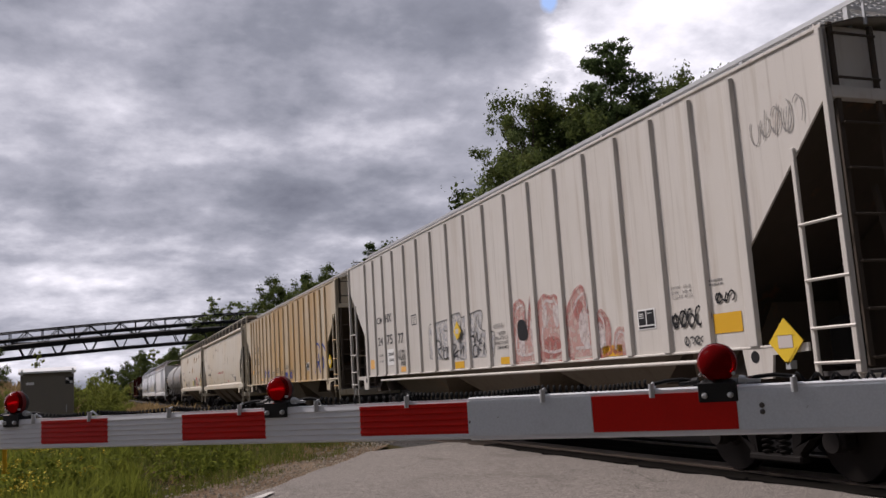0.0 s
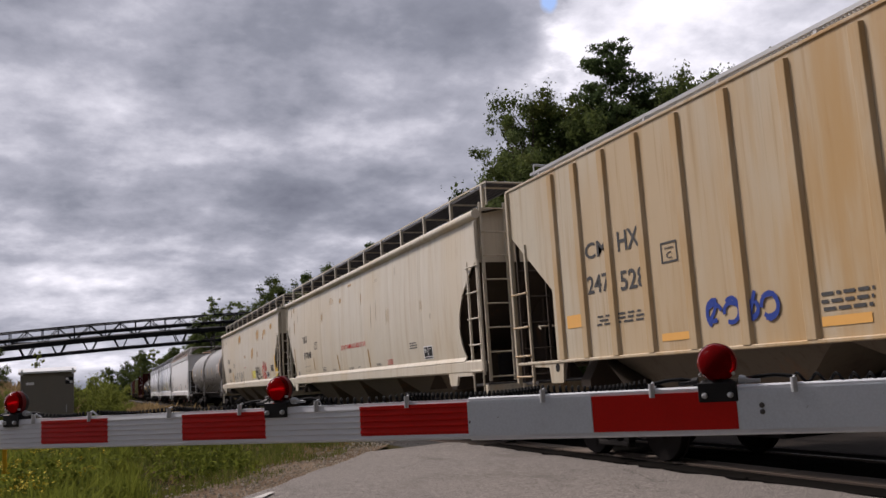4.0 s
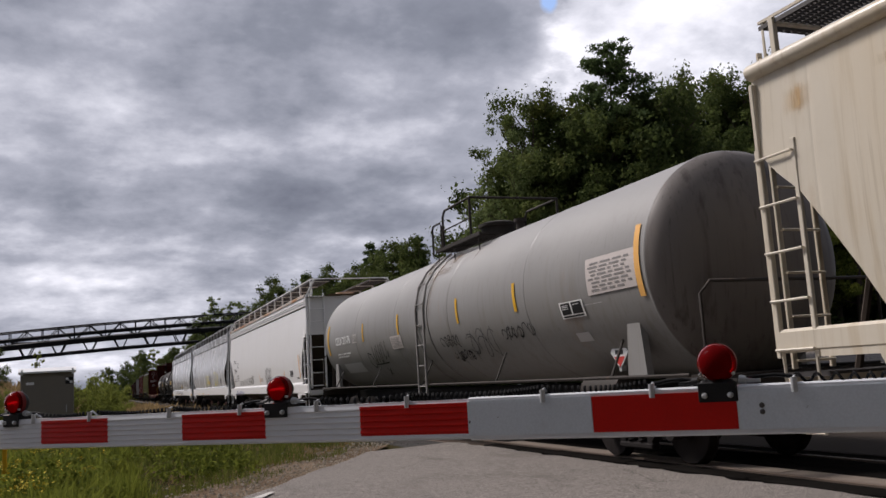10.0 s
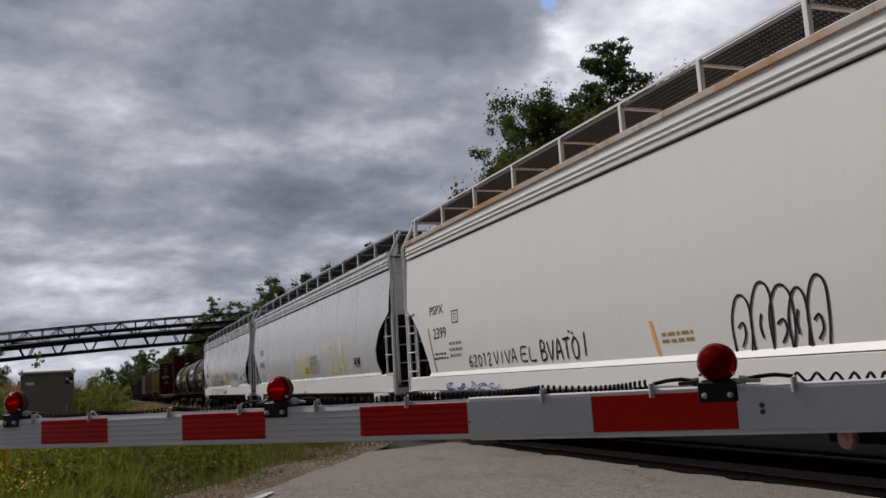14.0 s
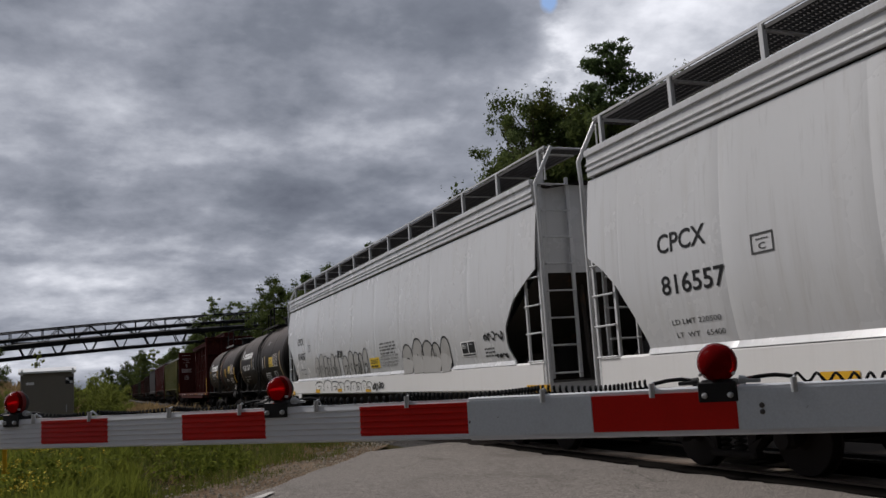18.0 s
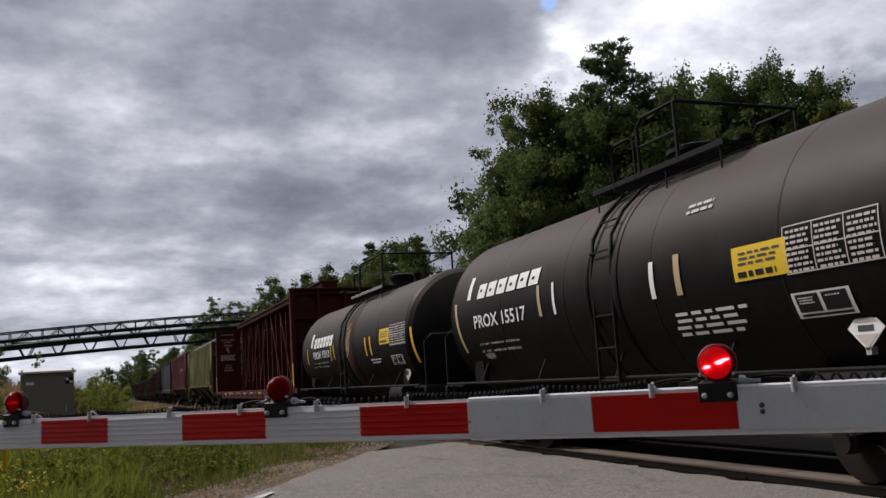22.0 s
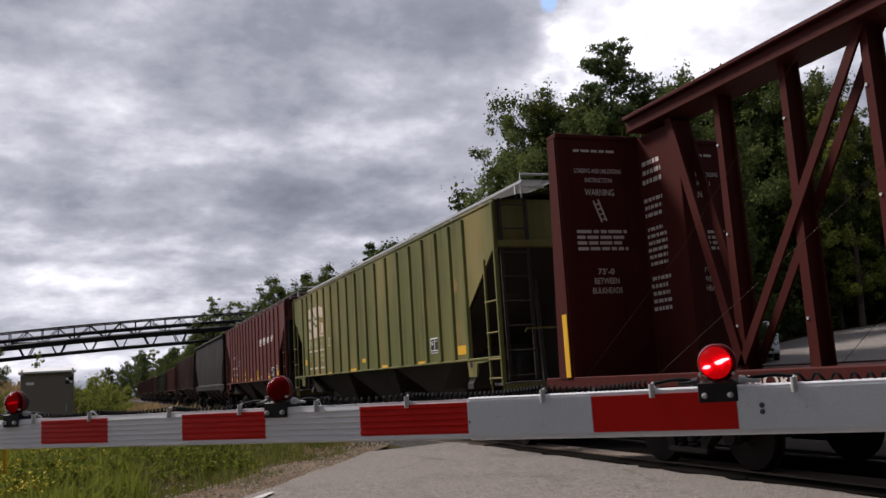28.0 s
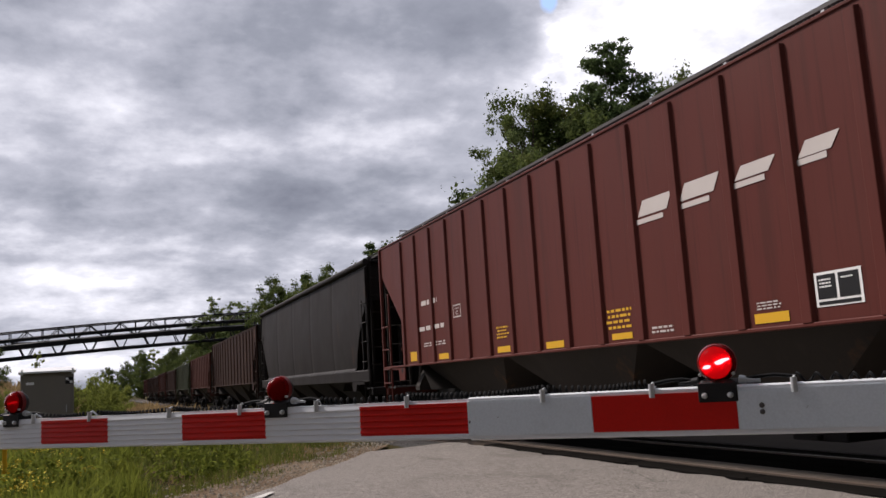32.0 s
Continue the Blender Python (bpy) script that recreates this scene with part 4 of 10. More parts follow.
        for x in (-0.7, 0.7):
            part("end_strut", Shape().tube([(x, y - d * 0.12, 1.1), (x * 0.8, y - d * 0.5, 2.7)], 0.04, 6), slope, car)
        part("end_railing", Shape().tube([(-board_x, y, roof_top), (-board_x, y, board_z + 0.03), (board_x, y, board_z + 0.03), (board_x, y, roof_top)], 0.02, 6), trim, car)
    for side in (-1, 1):
        x0, x1 = sorted((side * board_x, side * (board_x - 0.62)))
        part("running_board", grating(x0, x1, a - 0.05, b + 0.05, board_z, M_["grate"]), board_mat, car)
        part("board_edge", Shape().box(side * board_x - 0.012, side * board_x + 0.012, a - 0.05, b + 0.05, board_z + 0.022, board_z + 0.052), trim, car)
        post = Shape().box(-0.03, 0.03, -0.035, 0.035, 0, board_z - roof_top + 0.14, 0.006).box(-0.03, 0.62, -0.03, 0.03, board_z - roof_top + 0.07, board_z - roof_top + 0.10).mesh("board_bracket", trim)
        for i in range(brackets):
            spot("board_bracket", post, car, side * board_x, a + 0.15 + (b - a - 0.3) * i / (brackets - 1), roof_top - 0.12, 0 if side < 0 else 180)
    for i in range(5):
        y = a + (b - a) * (i + 0.5) / 5
        part("hatch", Shape().box(-0.3, 0.3, y - 1.2, y + 1.2, roof_top - 0.02, roof_top + 0.12, 0.04), under, car)
    chutes(car, a + 2.2, b - 2.2, 4, chute or slope, sill_low + 0.05, 0.32, loops)
    sets = running_gear(car, a, b)
    CARS.append((car, mid, sets))
    return car, mid, Side(car, x_at, 0.0045)


def tank_car(y0, y1, r, zc, mat, label, trim, walk_at, saddle_mat=None, head_mat=None, rail=(1.9, 0.75), dome=1.05, deck=(0.65, 2.4), edge=None, ladder_mat=None):
    """A tank car: shell with dished heads, dome platform, ladder, stub sills."""
    car, mid = start_car("tank_car", y0, y1, label, "tank car")
    a, b = y0 - mid, y1 - mid
    rings = []
    dish = 0.56
    for k in range(9):
        t = math.pi / 2 * k / 8
        rings.append((a + dish * (1 - math.sin(t)), max(0.002, r * math.cos(t)) if k < 8 else 0.002))
    rings = rings[::-1]
    seams = [a + dish + (b - a - 2 * dish) * i / 5 for i in range(6)]
    for y in seams:
        rings += [(y - 0.022, r), (y - 0.008, r + 0.006), (y + 0.008, r + 0.006), (y + 0.022, r)]
    for k in range(9):
        t = math.pi / 2 * k / 8
        rings.append((b - dish + dish * math.sin(t), max(0.002, r * math.cos(t))))
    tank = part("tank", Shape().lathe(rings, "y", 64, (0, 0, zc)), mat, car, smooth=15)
    # Leading head coated darker than the shell: dirt plus painted shade.
    if head_mat:
        part("tank_head", Shape().lathe([(p - 0.004, q + 0.004) for p, q in rings[:9]], "y", 64, (0, 0, zc), (True, False)), head_mat, tank, "dark tank head with dirt and shade in its paint", smooth=40)
    # manway, fittings and top platform, in front of the ladder
    ly = walk_at - mid
    wy = ly - dome
    top = zc + r
    part("manway", Shape().lathe([(top - 0.1, 0.36), (top + 0.30, 0.36), (top + 0.30, 0.42), (top + 0.36, 0.42), (top + 0.40, 0.30)], "z", 24, (0, wy, 0)), trim, car, smooth=30)
    for dy in (-0.85, 0.80):
        part("valve", Shape().cyl((0.1, wy + dy, top - 0.05), (0.1, wy + dy, top + 0.26), 0.09, 0.09, 12).cyl((0.1, wy + dy, top + 0.26), (0.1, wy + dy, top + 0.32), 0.13, 0.13, 12), trim, car, smooth=30)
    for side in (-1, 1):
        x0, x1 = sorted((side * 0.50, side * 0.98))
        plat = part("platform", grating(x0, x1, ly - deck[1], ly + deck[0], top - 0.02, M_["grate"]), trim, car)
        part("platform_edge", Shape().box(side * 0.98 - 0.015, side * 0.98 + 0.015, ly - deck[1], ly + deck[0], top - 0.075, top, 0.004), edge or trim, plat)
        for y in (ly - deck[1] + 0.1, ly - 0.9, ly + deck[0] - 0.1):
            part("platform_bracket", Shape().tube([(side * 0.62, y, top - 0.22), (side * 0.96, y, top - 0.36), (side * 0.96, y, top - 0.05), (side * 0.62, y, top - 0.05)], 0.022, 5), trim, plat)
        X = side * 0.98
        reach, up = rail
        y0r, y1r = ly - 0.38, ly - reach
        hoop = Shape().tube([(X, y0r, top - 0.02), (X, y0r, top + up - 0.12), (X, y0r - 0.12, top + up), (X, y1r, top + up)] + ([(0.98, y1r, top + up)] if side < 0 else []), 0.026, 7)
        hoop.tube([(X, y1r + 0.03, top - 0.02), (X, y1r + 0.03, top + up)], 0.026, 6)
        hoop.tube([(X, y0r, top + 0.34), (X, y1r, top + 0.34)], 0.016, 6)
        part("platform_railing", hoop, trim, car, smooth=60)
        part("ladder_grab", Shape().tube([(X, ly - 0.26, top - 0.05), (X, ly - 0.26, top + up * 0.62), (X, ly - 0.18, top + up * 0.72), (X, ly + 0.20, top + up * 0.72), (X, ly + 0.28, top + up * 0.62), (X, ly + 0.28, top - 0.12)], 0.022, 6), trim, car, smooth=60)
        # ladder that follows the shell
        lad = Shape()
        for dy in (-0.24, 0.24):
            pts = [(side * 1.50, ly + dy, 0.95), (side * 1.50, ly + dy, zc + 0.2)]
            pts += [(side * (r + 0.07) * math.cos(t), ly + dy, zc + (r + 0.07) * math.sin(t)) for t in (0.45, 0.7, 0.95, 1.05)]
            lad.tube(pts, 0.026, 6)
        ld = part("ladder", lad, ladder_mat or trim, car, smooth=60)
        rung = Shape().tube([(0, -0.24, 0), (0, 0.24, 0)], 0.015, 5).mesh("rung", ladder_mat or trim)
        for i in range(7):
            z = 1.1 + 0.43 * i
            if z < zc + 0.3:
                spot("rung", rung, ld, side * 1.50, ly, z)
            else:
                t = math.asin(min(0.98, (z - zc) / (r + 0.07)))
                spot("rung", rung, ld, side * (r + 0.07) * math.cos(t), ly, z)
        for y in (a + 1.2, b - 1.2):
            part("bolster_leg", Shape().prism([(y - 0.22, 1.15), (y + 0.22, 1.15), (y + 0.12, zc - 0.45), (y - 0.12, zc - 0.45)], 0, side * 1.25 - 0.05, side * 1.25 + 0.05), saddle_mat or mat, car)
        part("side_handrail", Shape().tube([(side * 1.45, a - 0.1, 1.13), (side * 1.45, b + 0.1, 1.13)], 0.024, 6), trim, car)
        for i in range(5):
            y = a + 1.6 + (b - a - 3.2) * i / 4
            part("rail_bracket", Shape().tube([(side * 1.45, y, 1.13), (side * 1.1, y + 0.1, 1.75)], 0.02, 5), trim, car)
    part("walkway_band", Shape().lathe([(ly - 0.42, r + 0.012), (ly - 0.40, r + 0.02), (ly - 0.34, r + 0.02), (ly - 0.32, r + 0.012)], "y", 64, (0, 0, zc)), mat, car, smooth=40)
    part("walkway_band", Shape().lathe([(ly + 0.32, r + 0.012), (ly + 0.34, r + 0.02), (ly + 0.40, r + 0.02), (ly + 0.42, r + 0.012)], "y", 64, (0, 0, zc)), mat, car, smooth=40)
    for d, y in ((-1, a), (1, b)):
        part("end_deck", grating(-1.35, 1.35, min(y - d * 0.5, y + d * 0.35), max(y - d * 0.5, y + d * 0.35), 1.12, M_["grate"]), trim, car)
        part("end_sill", Shape().box(-1.4, 1.4, min(y + d * 0.25, y + d * 0.37), max(y + d * 0.25, y + d * 0.37), 0.92, 1.10, 0.02), trim, car)
        part("end_handrail", Shape().tube([(-1.35, y + d * 0.30, 1.1), (-1.35, y + d * 0.30, 2.05), (-1.2, y + d * 0.30, 2.2), (1.2, y + d * 0.30, 2.2), (1.35, y + d * 0.30, 2.05), (1.35, y + d * 0.30, 1.1)], 0.022, 6), trim, car, smooth=60)
        for side in (-1, 1):
            part("step", Shape().tube([(side * 1.4, y + d * 0.30, 1.0), (side * 1.4, y + d * 0.30, 0.55), (side * 1.4, y - d * 0.12, 0.55), (side * 1.4, y - d * 0.12, 1.1)], 0.018, 5), trim, car)
    sets = running_gear(car, a - 0.1, b + 0.1, 1.9)
    part("brake_reservoir", Shape().lathe([(a + 1.9, 0.03), (a + 1.95, 0.2), (a + 2.9, 0.2), (a + 2.95, 0.03)], "y", 16, (-1.0, 0, 0.95)), trim, car, smooth=40)
    CARS.append((car, mid, sets))
    return car, mid, Side(car, lambda z: -math.sqrt(max(0.04, r * r - (z - zc) ** 2)), 0.014)


def centerbeam_car(y0, y1, mat, label):
    """A bulkhead flatcar with a truss along its middle."""
    car, mid = start_car("centerbeam_flatcar", y0, y1, label, "flatcar")
    a, b = y0 - mid, y1 - mid
    part("deck", Shape().box(-1.45, 1.45, a - 0.9, b + 0.9, 1.06, 1.14, 0.01), mat, car)
    for side in (-1, 1):
        part("side_sill", Shape().box(side * 1.5 - 0.03, side * 1.5 + 0.03, a - 0.85, b + 0.85, 1.0, 1.16, 0.01).box(side * 1.5 - 0.06, side * 1.5 + 0.06, a + 2.2, b - 2.2, 0.80, 1.0, 0.01), mat, car)
    H = 4.66
    for d, y in ((-1, a), (1, b)):
        o = (y, y + d * 0.30)
        part("bulkhead", Shape().box(-1.52, 1.52, min(y, y + d * 0.03), max(y, y + d * 0.03), 1.14, H, 0.005), mat, car)
        for x in (-1.47, -0.5, 0.5, 1.47):
            w = 0.07 if abs(x) > 1 else 0.05
            part("bulkhead_post", Shape().prism([(y + d * 0.03, 1.14), (y + d * 0.42, 1.14), (y + d * 0.24, H), (y + d * 0.03, H)], 0, x - w, x + w), mat, car)
        for z in (1.9, 2.75, 3.6, 4.5):
            part("bulkhead_rib", Shape().box(-1.42, 1.42, min(y + d * 0.03, y + d * 0.20), max(y + d * 0.03, y + d * 0.20), z, z + 0.09, 0.01), mat, car)
        part("bulkhead_cap", Shape().box(-1.54, 1.54, min(y - d * 0.02, y + d * 0.26), max(y - d * 0.02, y + d * 0.26), H, H + 0.07, 0.01), mat, car)
        part("step", Shape().tube([(-1.5, y + d * 0.8, 1.0), (-1.5, y + d * 0.8, 0.55), (-1.5, y + d * 0.38, 0.55), (-1.5, y + d * 0.38, 1.0)], 0.018, 5), mat, car)
    # middle truss: top chord, posts in pairs, diagonals
    part("top_chord", Shape().box(-0.36, 0.36, a, b, H + 0.30, H + 0.36, 0.012).box(-0.29, 0.29, a, b, H + 0.12, H + 0.297, 0.012), mat, car)
    posts = [-9.27 + 1.236 * k for k in range(16)]
    flange = Shape().prism([(-0.080, 1.14), (0.080, 1.14), (0.05, H + 0.12), (-0.05, H + 0.12)], 0, -0.012, 0.012).mesh("post_flange", mat)
    web = Shape().box(-0.095, 0.095, -0.012, 0.012, 1.14, H + 0.12).mesh("truss_post", mat)
    for y in posts:
        w = spot("truss_post", web, car, 0, y, 0)
        for x in (-0.108, 0.108):
            spot("post_flange", flange, w, x, 0, 0)
        for z in (1.7, 2.9, 4.1):
            part("bolt", Shape().cyl((-0.134, 0.03, z), (-0.1205, 0.03, z), 0.02, 0.02, 6), M_["galv"], w)
    legs = [(posts[k], posts[k + 2]) for k in (0, 2, 4, 6)] + [(posts[15 - k], posts[13 - k]) for k in (0, 2, 4)] + [(posts[0], -10.3), (posts[15], 10.3)]
    for yb, yt in legs:
        for x in (-0.142, 0.142):
            part("diagonal", Shape().prism([(yt - 0.075, H + 0.1), (yt + 0.075, H + 0.1), (yb + 0.075, 1.2), (yb - 0.075, 1.2)], 0, x - 0.018, x + 0.018), mat, car)
    chain = plain("rusty_chain", (0.09, 0.065, 0.045), 0.8, 0.2, 0.4, 20.0)
    for i in range(0, 14, 2):
        y = a - 2.0 + i * (b - a) / 13
        lo, hi = min(y + 5.2, b - 0.2), max(y, a + 0.2)
        for side in (-1, 1):
            part("tie_cable", Shape().tube([(side * 0.40, hi, H - 0.3 * (i % 3)), (side * 0.92, hi + (lo - hi) * 0.5, 2.72), (side * 1.46, lo, 1.15)], 0.0045, 4), chain, car, "thin rusty tie-down chain")
    for i in range(16):
        y = a + 0.6 + i * (b - a - 1.2) / 15
        part("winch", Shape().cyl((-1.56, y - 0.12, 0.96), (-1.56, y + 0.12, 0.96), 0.05, 0.05, 10), M_["steel_dark"], car)
    sets = running_gear(car, a - 0.6, b + 0.6, 2.4)
    CARS.append((car, mid, sets))
    return car, mid, Side(car, lambda z: -1.53)


# ---------------------------------------------------------------- train: paints and cars
P_LIGHT = paint("light_grey_car_paint", (0.60, 0.57, 0.525), 0.42, (0.36, 0.30, 0.23), 0.42, 0.15, 0.30)
P_TAN = paint("stained_tan_car_paint", (0.55, 0.49, 0.375), 0.45, (0.33, 0.20, 0.075), 0.55, 0.18, 0.30, (0.45, 0.265, 0.085), 0.45, zone=(-6.6, 6.0))
P_CREAM = paint("cream_car_paint", (0.63, 0.575, 0.47), 0.34, (0.42, 0.31, 0.17), 0.42, 0.12, 0.22, (0.58, 0.42, 0.20), 0.25)
P_WHITE = paint("white_car_paint", (0.76, 0.75, 0.73), 0.34, (0.54, 0.50, 0.44), 0.08, 0.0, 0.06)
P_SILVER = paint("pale_grey_car_paint", (0.60, 0.605, 0.61), 0.24, (0.42, 0.40, 0.37), 0.30, 0.0, 0.14, spec=0.6)
P_ROOF = paint("rusty_roof_paint", (0.50, 0.46, 0.41), 0.6, (0.34, 0.17, 0.06), 0.8, 0.9, 0.3, (0.40, 0.19, 0.065), 0.9)
# Slope sheets and underframes: grime deepened with the shade of the end openings.
P_DIRTY_SHADE = paint("grimy_shaded_underbody_paint", (0.062, 0.048, 0.037), 0.7, (0.08, 0.06, 0.05), 0.6, 0.3, 0.5, spec=0.2)
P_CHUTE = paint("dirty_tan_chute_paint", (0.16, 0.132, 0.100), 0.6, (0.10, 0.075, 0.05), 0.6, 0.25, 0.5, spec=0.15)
# Dark tone for trim, also painted shade inside the end openings.
P_DARKEND = paint("dark_trim_and_shade_paint", (0.034, 0.029, 0.025), 0.7, (0.05, 0.04, 0.035), 0.6, 0.2, 0.5, spec=0.2)
# Tank coats: dark base, paler top painted in for light from above.
P_GREYTANK = paint("grey_tank_paint", (0.25, 0.245, 0.235), 0.42, (0.15, 0.13, 0.10), 0.35, 0.15, 0.25, lit_top=(0.35, 0.345, 0.335), spec=0.2)
P_BLACKTANK = paint("black_tank_paint", (0.007, 0.0065, 0.006), 0.5, (0.020, 0.015, 0.012), 0.35, 0.03, 0.12, lit_top=(0.098, 0.080, 0.072), spec=0.08)
P_BROWN = paint("oxide_brown_paint", (0.062, 0.0130, 0.0103), 0.6, (0.035, 0.009, 0.007), 0.4, 0.15, 0.06, spec=0.08)
P_GREEN = paint("faded_green_paint", (0.112, 0.122, 0.040), 0.5, (0.088, 0.055, 0.022), 1.0, 0.35, 0.25, (0.245, 0.195, 0.075), 0.85, spec=0.1)
P_BNRED = paint("mineral_brown_paint", (0.105, 0.029, 0.023), 0.45, (0.06, 0.022, 0.017), 0.50, 0.05, 0.08, spec=0.1)
P_BLACK = paint("black_car_paint", (0.016, 0.013, 0.012), 0.6, (0.040, 0.030, 0.026), 0.35, 0.08, 0.06, spec=0.12)
P_OLDBROWN = paint("old_brown_paint", (0.034, 0.018, 0.014), 0.6, (0.09, 0.06, 0.045), 0.4, 0.3, 0.4, spec=0.05)
P_OLDRED = paint("old_red_paint", (0.055, 0.020, 0.015), 0.6, (0.12, 0.05, 0.04), 0.4, 0.3, 0.3, spec=0.05)
P_OLDGREEN = paint("old_dark_green_paint", (0.030, 0.036, 0.020), 0.6, (0.14, 0.11, 0.08), 0.4, 0.3, 0.3, spec=0.05)


def make_train():
    L = {}
    L["A"] = ribbed_hopper(-110.56, -93.46, P_LIGHT, "light grey ribbed covered hopper car with red graffiti", 18, 4.29, 1.40, 3.70, 2.40, 1.30, under=P_DIRTY_SHADE, squeeze=0.08, span=(7.20, 7.02), chute=P_CHUTE, pipe=True)
    L["B"] = ribbed_hopper(-92.0, -74.7, P_TAN, "tan ribbed covered hopper car with orange stains", 18, 4.22, 1.42, 3.50, 2.45, 1.33, under=P_DIRTY_SHADE, squeeze=0.11, span=(7.25, 7.10), chute=P_CHUTE)
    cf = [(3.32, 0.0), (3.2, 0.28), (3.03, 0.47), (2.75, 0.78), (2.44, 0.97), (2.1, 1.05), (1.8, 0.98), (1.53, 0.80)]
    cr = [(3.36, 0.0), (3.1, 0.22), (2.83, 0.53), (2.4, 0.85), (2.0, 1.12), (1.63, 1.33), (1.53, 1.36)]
    L["C"] = smooth_hopper(-73.35, -55.71, P_CREAM, "cream smooth-sided covered hopper car with rust stains", 4.10, 4.30, 1.53, 1.31, cf, cr, 7, under=P_DIRTY_SHADE, board_z=4.68, chute=P_CHUTE)
    L["D"] = smooth_hopper(-54.10, -36.66, P_CREAM, "cream smooth-sided covered hopper car with rust patches and graffiti", 4.14, 4.34, 1.53, 1.31, cf, cr, 7, under=P_DIRTY_SHADE, board_z=4.72, chute=P_CHUTE)
    L["E"] = tank_car(-34.95, -16.70, 1.48, 2.53, P_GREYTANK, "weathered grey tank car with scrawled graffiti and a darkened head", P_DARKEND, -25.98, P_GREYTANK, paint("dirty_shaded_tank_head_paint", (0.15, 0.135, 0.125), 0.5, (0.05, 0.04, 0.035), 0.7, 0.1, 0.4, spec=0.2), ladder_mat=M_["grey_ink"], deck=(0.12, 2.3))
    ff = [(2.95, 0.0), (2.8, 0.36), (2.62, 0.44), (2.2, 0.75), (1.74, 0.95), (1.38, 0.94), (1.29, 0.9)]
    fr = [(2.75, 0.0), (2.55, 0.35), (2.3, 0.65), (1.9, 0.95), (1.58, 1.13), (1.29, 1.18)]
    L["F"] = smooth_hopper(-15.0, 3.74, P_WHITE, "white smooth-sided covered hopper car with rusty roof", 3.82, 4.22, 1.29, 0.99, ff, fr, 1, trim=P_WHITE, under=P_ROOF, slope=P_DIRTY_SHADE, rusty=True, bands=True, bow=0.07, board_x=1.32, board_z=4.70, loops=True, sill_mat=P_WHITE)
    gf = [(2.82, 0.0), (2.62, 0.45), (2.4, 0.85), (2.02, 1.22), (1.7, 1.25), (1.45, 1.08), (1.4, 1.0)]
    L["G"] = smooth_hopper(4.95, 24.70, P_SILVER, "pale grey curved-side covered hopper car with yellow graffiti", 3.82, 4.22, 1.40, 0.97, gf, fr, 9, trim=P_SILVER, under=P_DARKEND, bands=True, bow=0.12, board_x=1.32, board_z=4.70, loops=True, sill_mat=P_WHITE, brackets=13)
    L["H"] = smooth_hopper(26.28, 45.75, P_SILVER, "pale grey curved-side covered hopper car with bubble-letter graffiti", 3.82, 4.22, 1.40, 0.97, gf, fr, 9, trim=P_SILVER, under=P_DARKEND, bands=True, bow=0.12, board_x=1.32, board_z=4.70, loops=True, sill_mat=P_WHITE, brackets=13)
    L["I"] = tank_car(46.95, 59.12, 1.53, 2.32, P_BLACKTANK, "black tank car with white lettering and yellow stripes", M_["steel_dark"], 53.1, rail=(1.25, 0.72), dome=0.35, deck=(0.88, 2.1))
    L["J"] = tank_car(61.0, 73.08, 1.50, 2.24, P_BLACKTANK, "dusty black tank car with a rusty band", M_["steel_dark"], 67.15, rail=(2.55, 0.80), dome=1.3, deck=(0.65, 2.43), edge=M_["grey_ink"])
    L["K"] = centerbeam_car(74.35, 96.65, P_BROWN, "brown centerbeam flatcar with bulkheads and no load")
    L["L"] = ribbed_hopper(98.95, 116.12, P_GREEN, "faded green ribbed covered hopper car", 18, 4.20, 1.57, 3.50, 2.48, 1.36, under=P_DARKEND, squeeze=0.10, span=(7.13, 7.15))
    L["M"] = ribbed_hopper(117.7, 134.62, P_BNRED, "brown-red ribbed covered hopper car with white lettering", 16, 4.38, 1.58, 3.78, 2.56, 1.40, under=P_DARKEND, board=True, squeeze=0.0, span=(7.00, 6.88), board_mat=M_["grate"])
    L["N"] = smooth_hopper(135.9, 152.0, P_BLACK, "black smooth-sided covered hopper car", 4.25, 4.38, 1.55, 1.25, cr, cr, 5, under=P_BLACK, board_x=0.9)
    y = 153.3
    for mat, text, top in ((P_OLDBROWN, "old brown hopper car with faded grey graffiti", 3.95), (P_OLDRED, "old red ribbed hopper car", 3.6), (P_OLDGREEN, "old dark green ribbed hopper car", 3.5), (P_OLDBROWN, "old brown ribbed hopper car", 3.4), (P_OLDRED, "rust-red ribbed hopper car", 3.5), (P_OLDBROWN, "old brown ribbed hopper car", 3.4), (P_OLDBROWN, "old brown ribbed hopper car", 3.5), (P_OLDRED, "old red ribbed hopper car", 3.5)):
        ln = 17.0 if top > 3.8 else 13.2
        ribbed_hopper(y, y + ln, mat, text, 15 if top > 3.8 else 11, top, 1.5, top - 0.6, 2.4, 1.2, under=P_DARKEND, fine=False, board=False)
        y += ln + 1.4
    return L


TRAIN = make_train()


# ---------------------------------------------------------------- crossing gate
ARM_FAR = Vector((-0.2463, 4.1311, 1.0959))     # where a red stripe begins, at the arm's lower edge
ARM_TURN = 0.6957
STRIPE = 0.406
ARM_H = 0.1228
ARM_TIP, ARM_JOIN, ARM_END = -1.9, 5 * STRIPE + 0.003, 13.5 * STRIPE


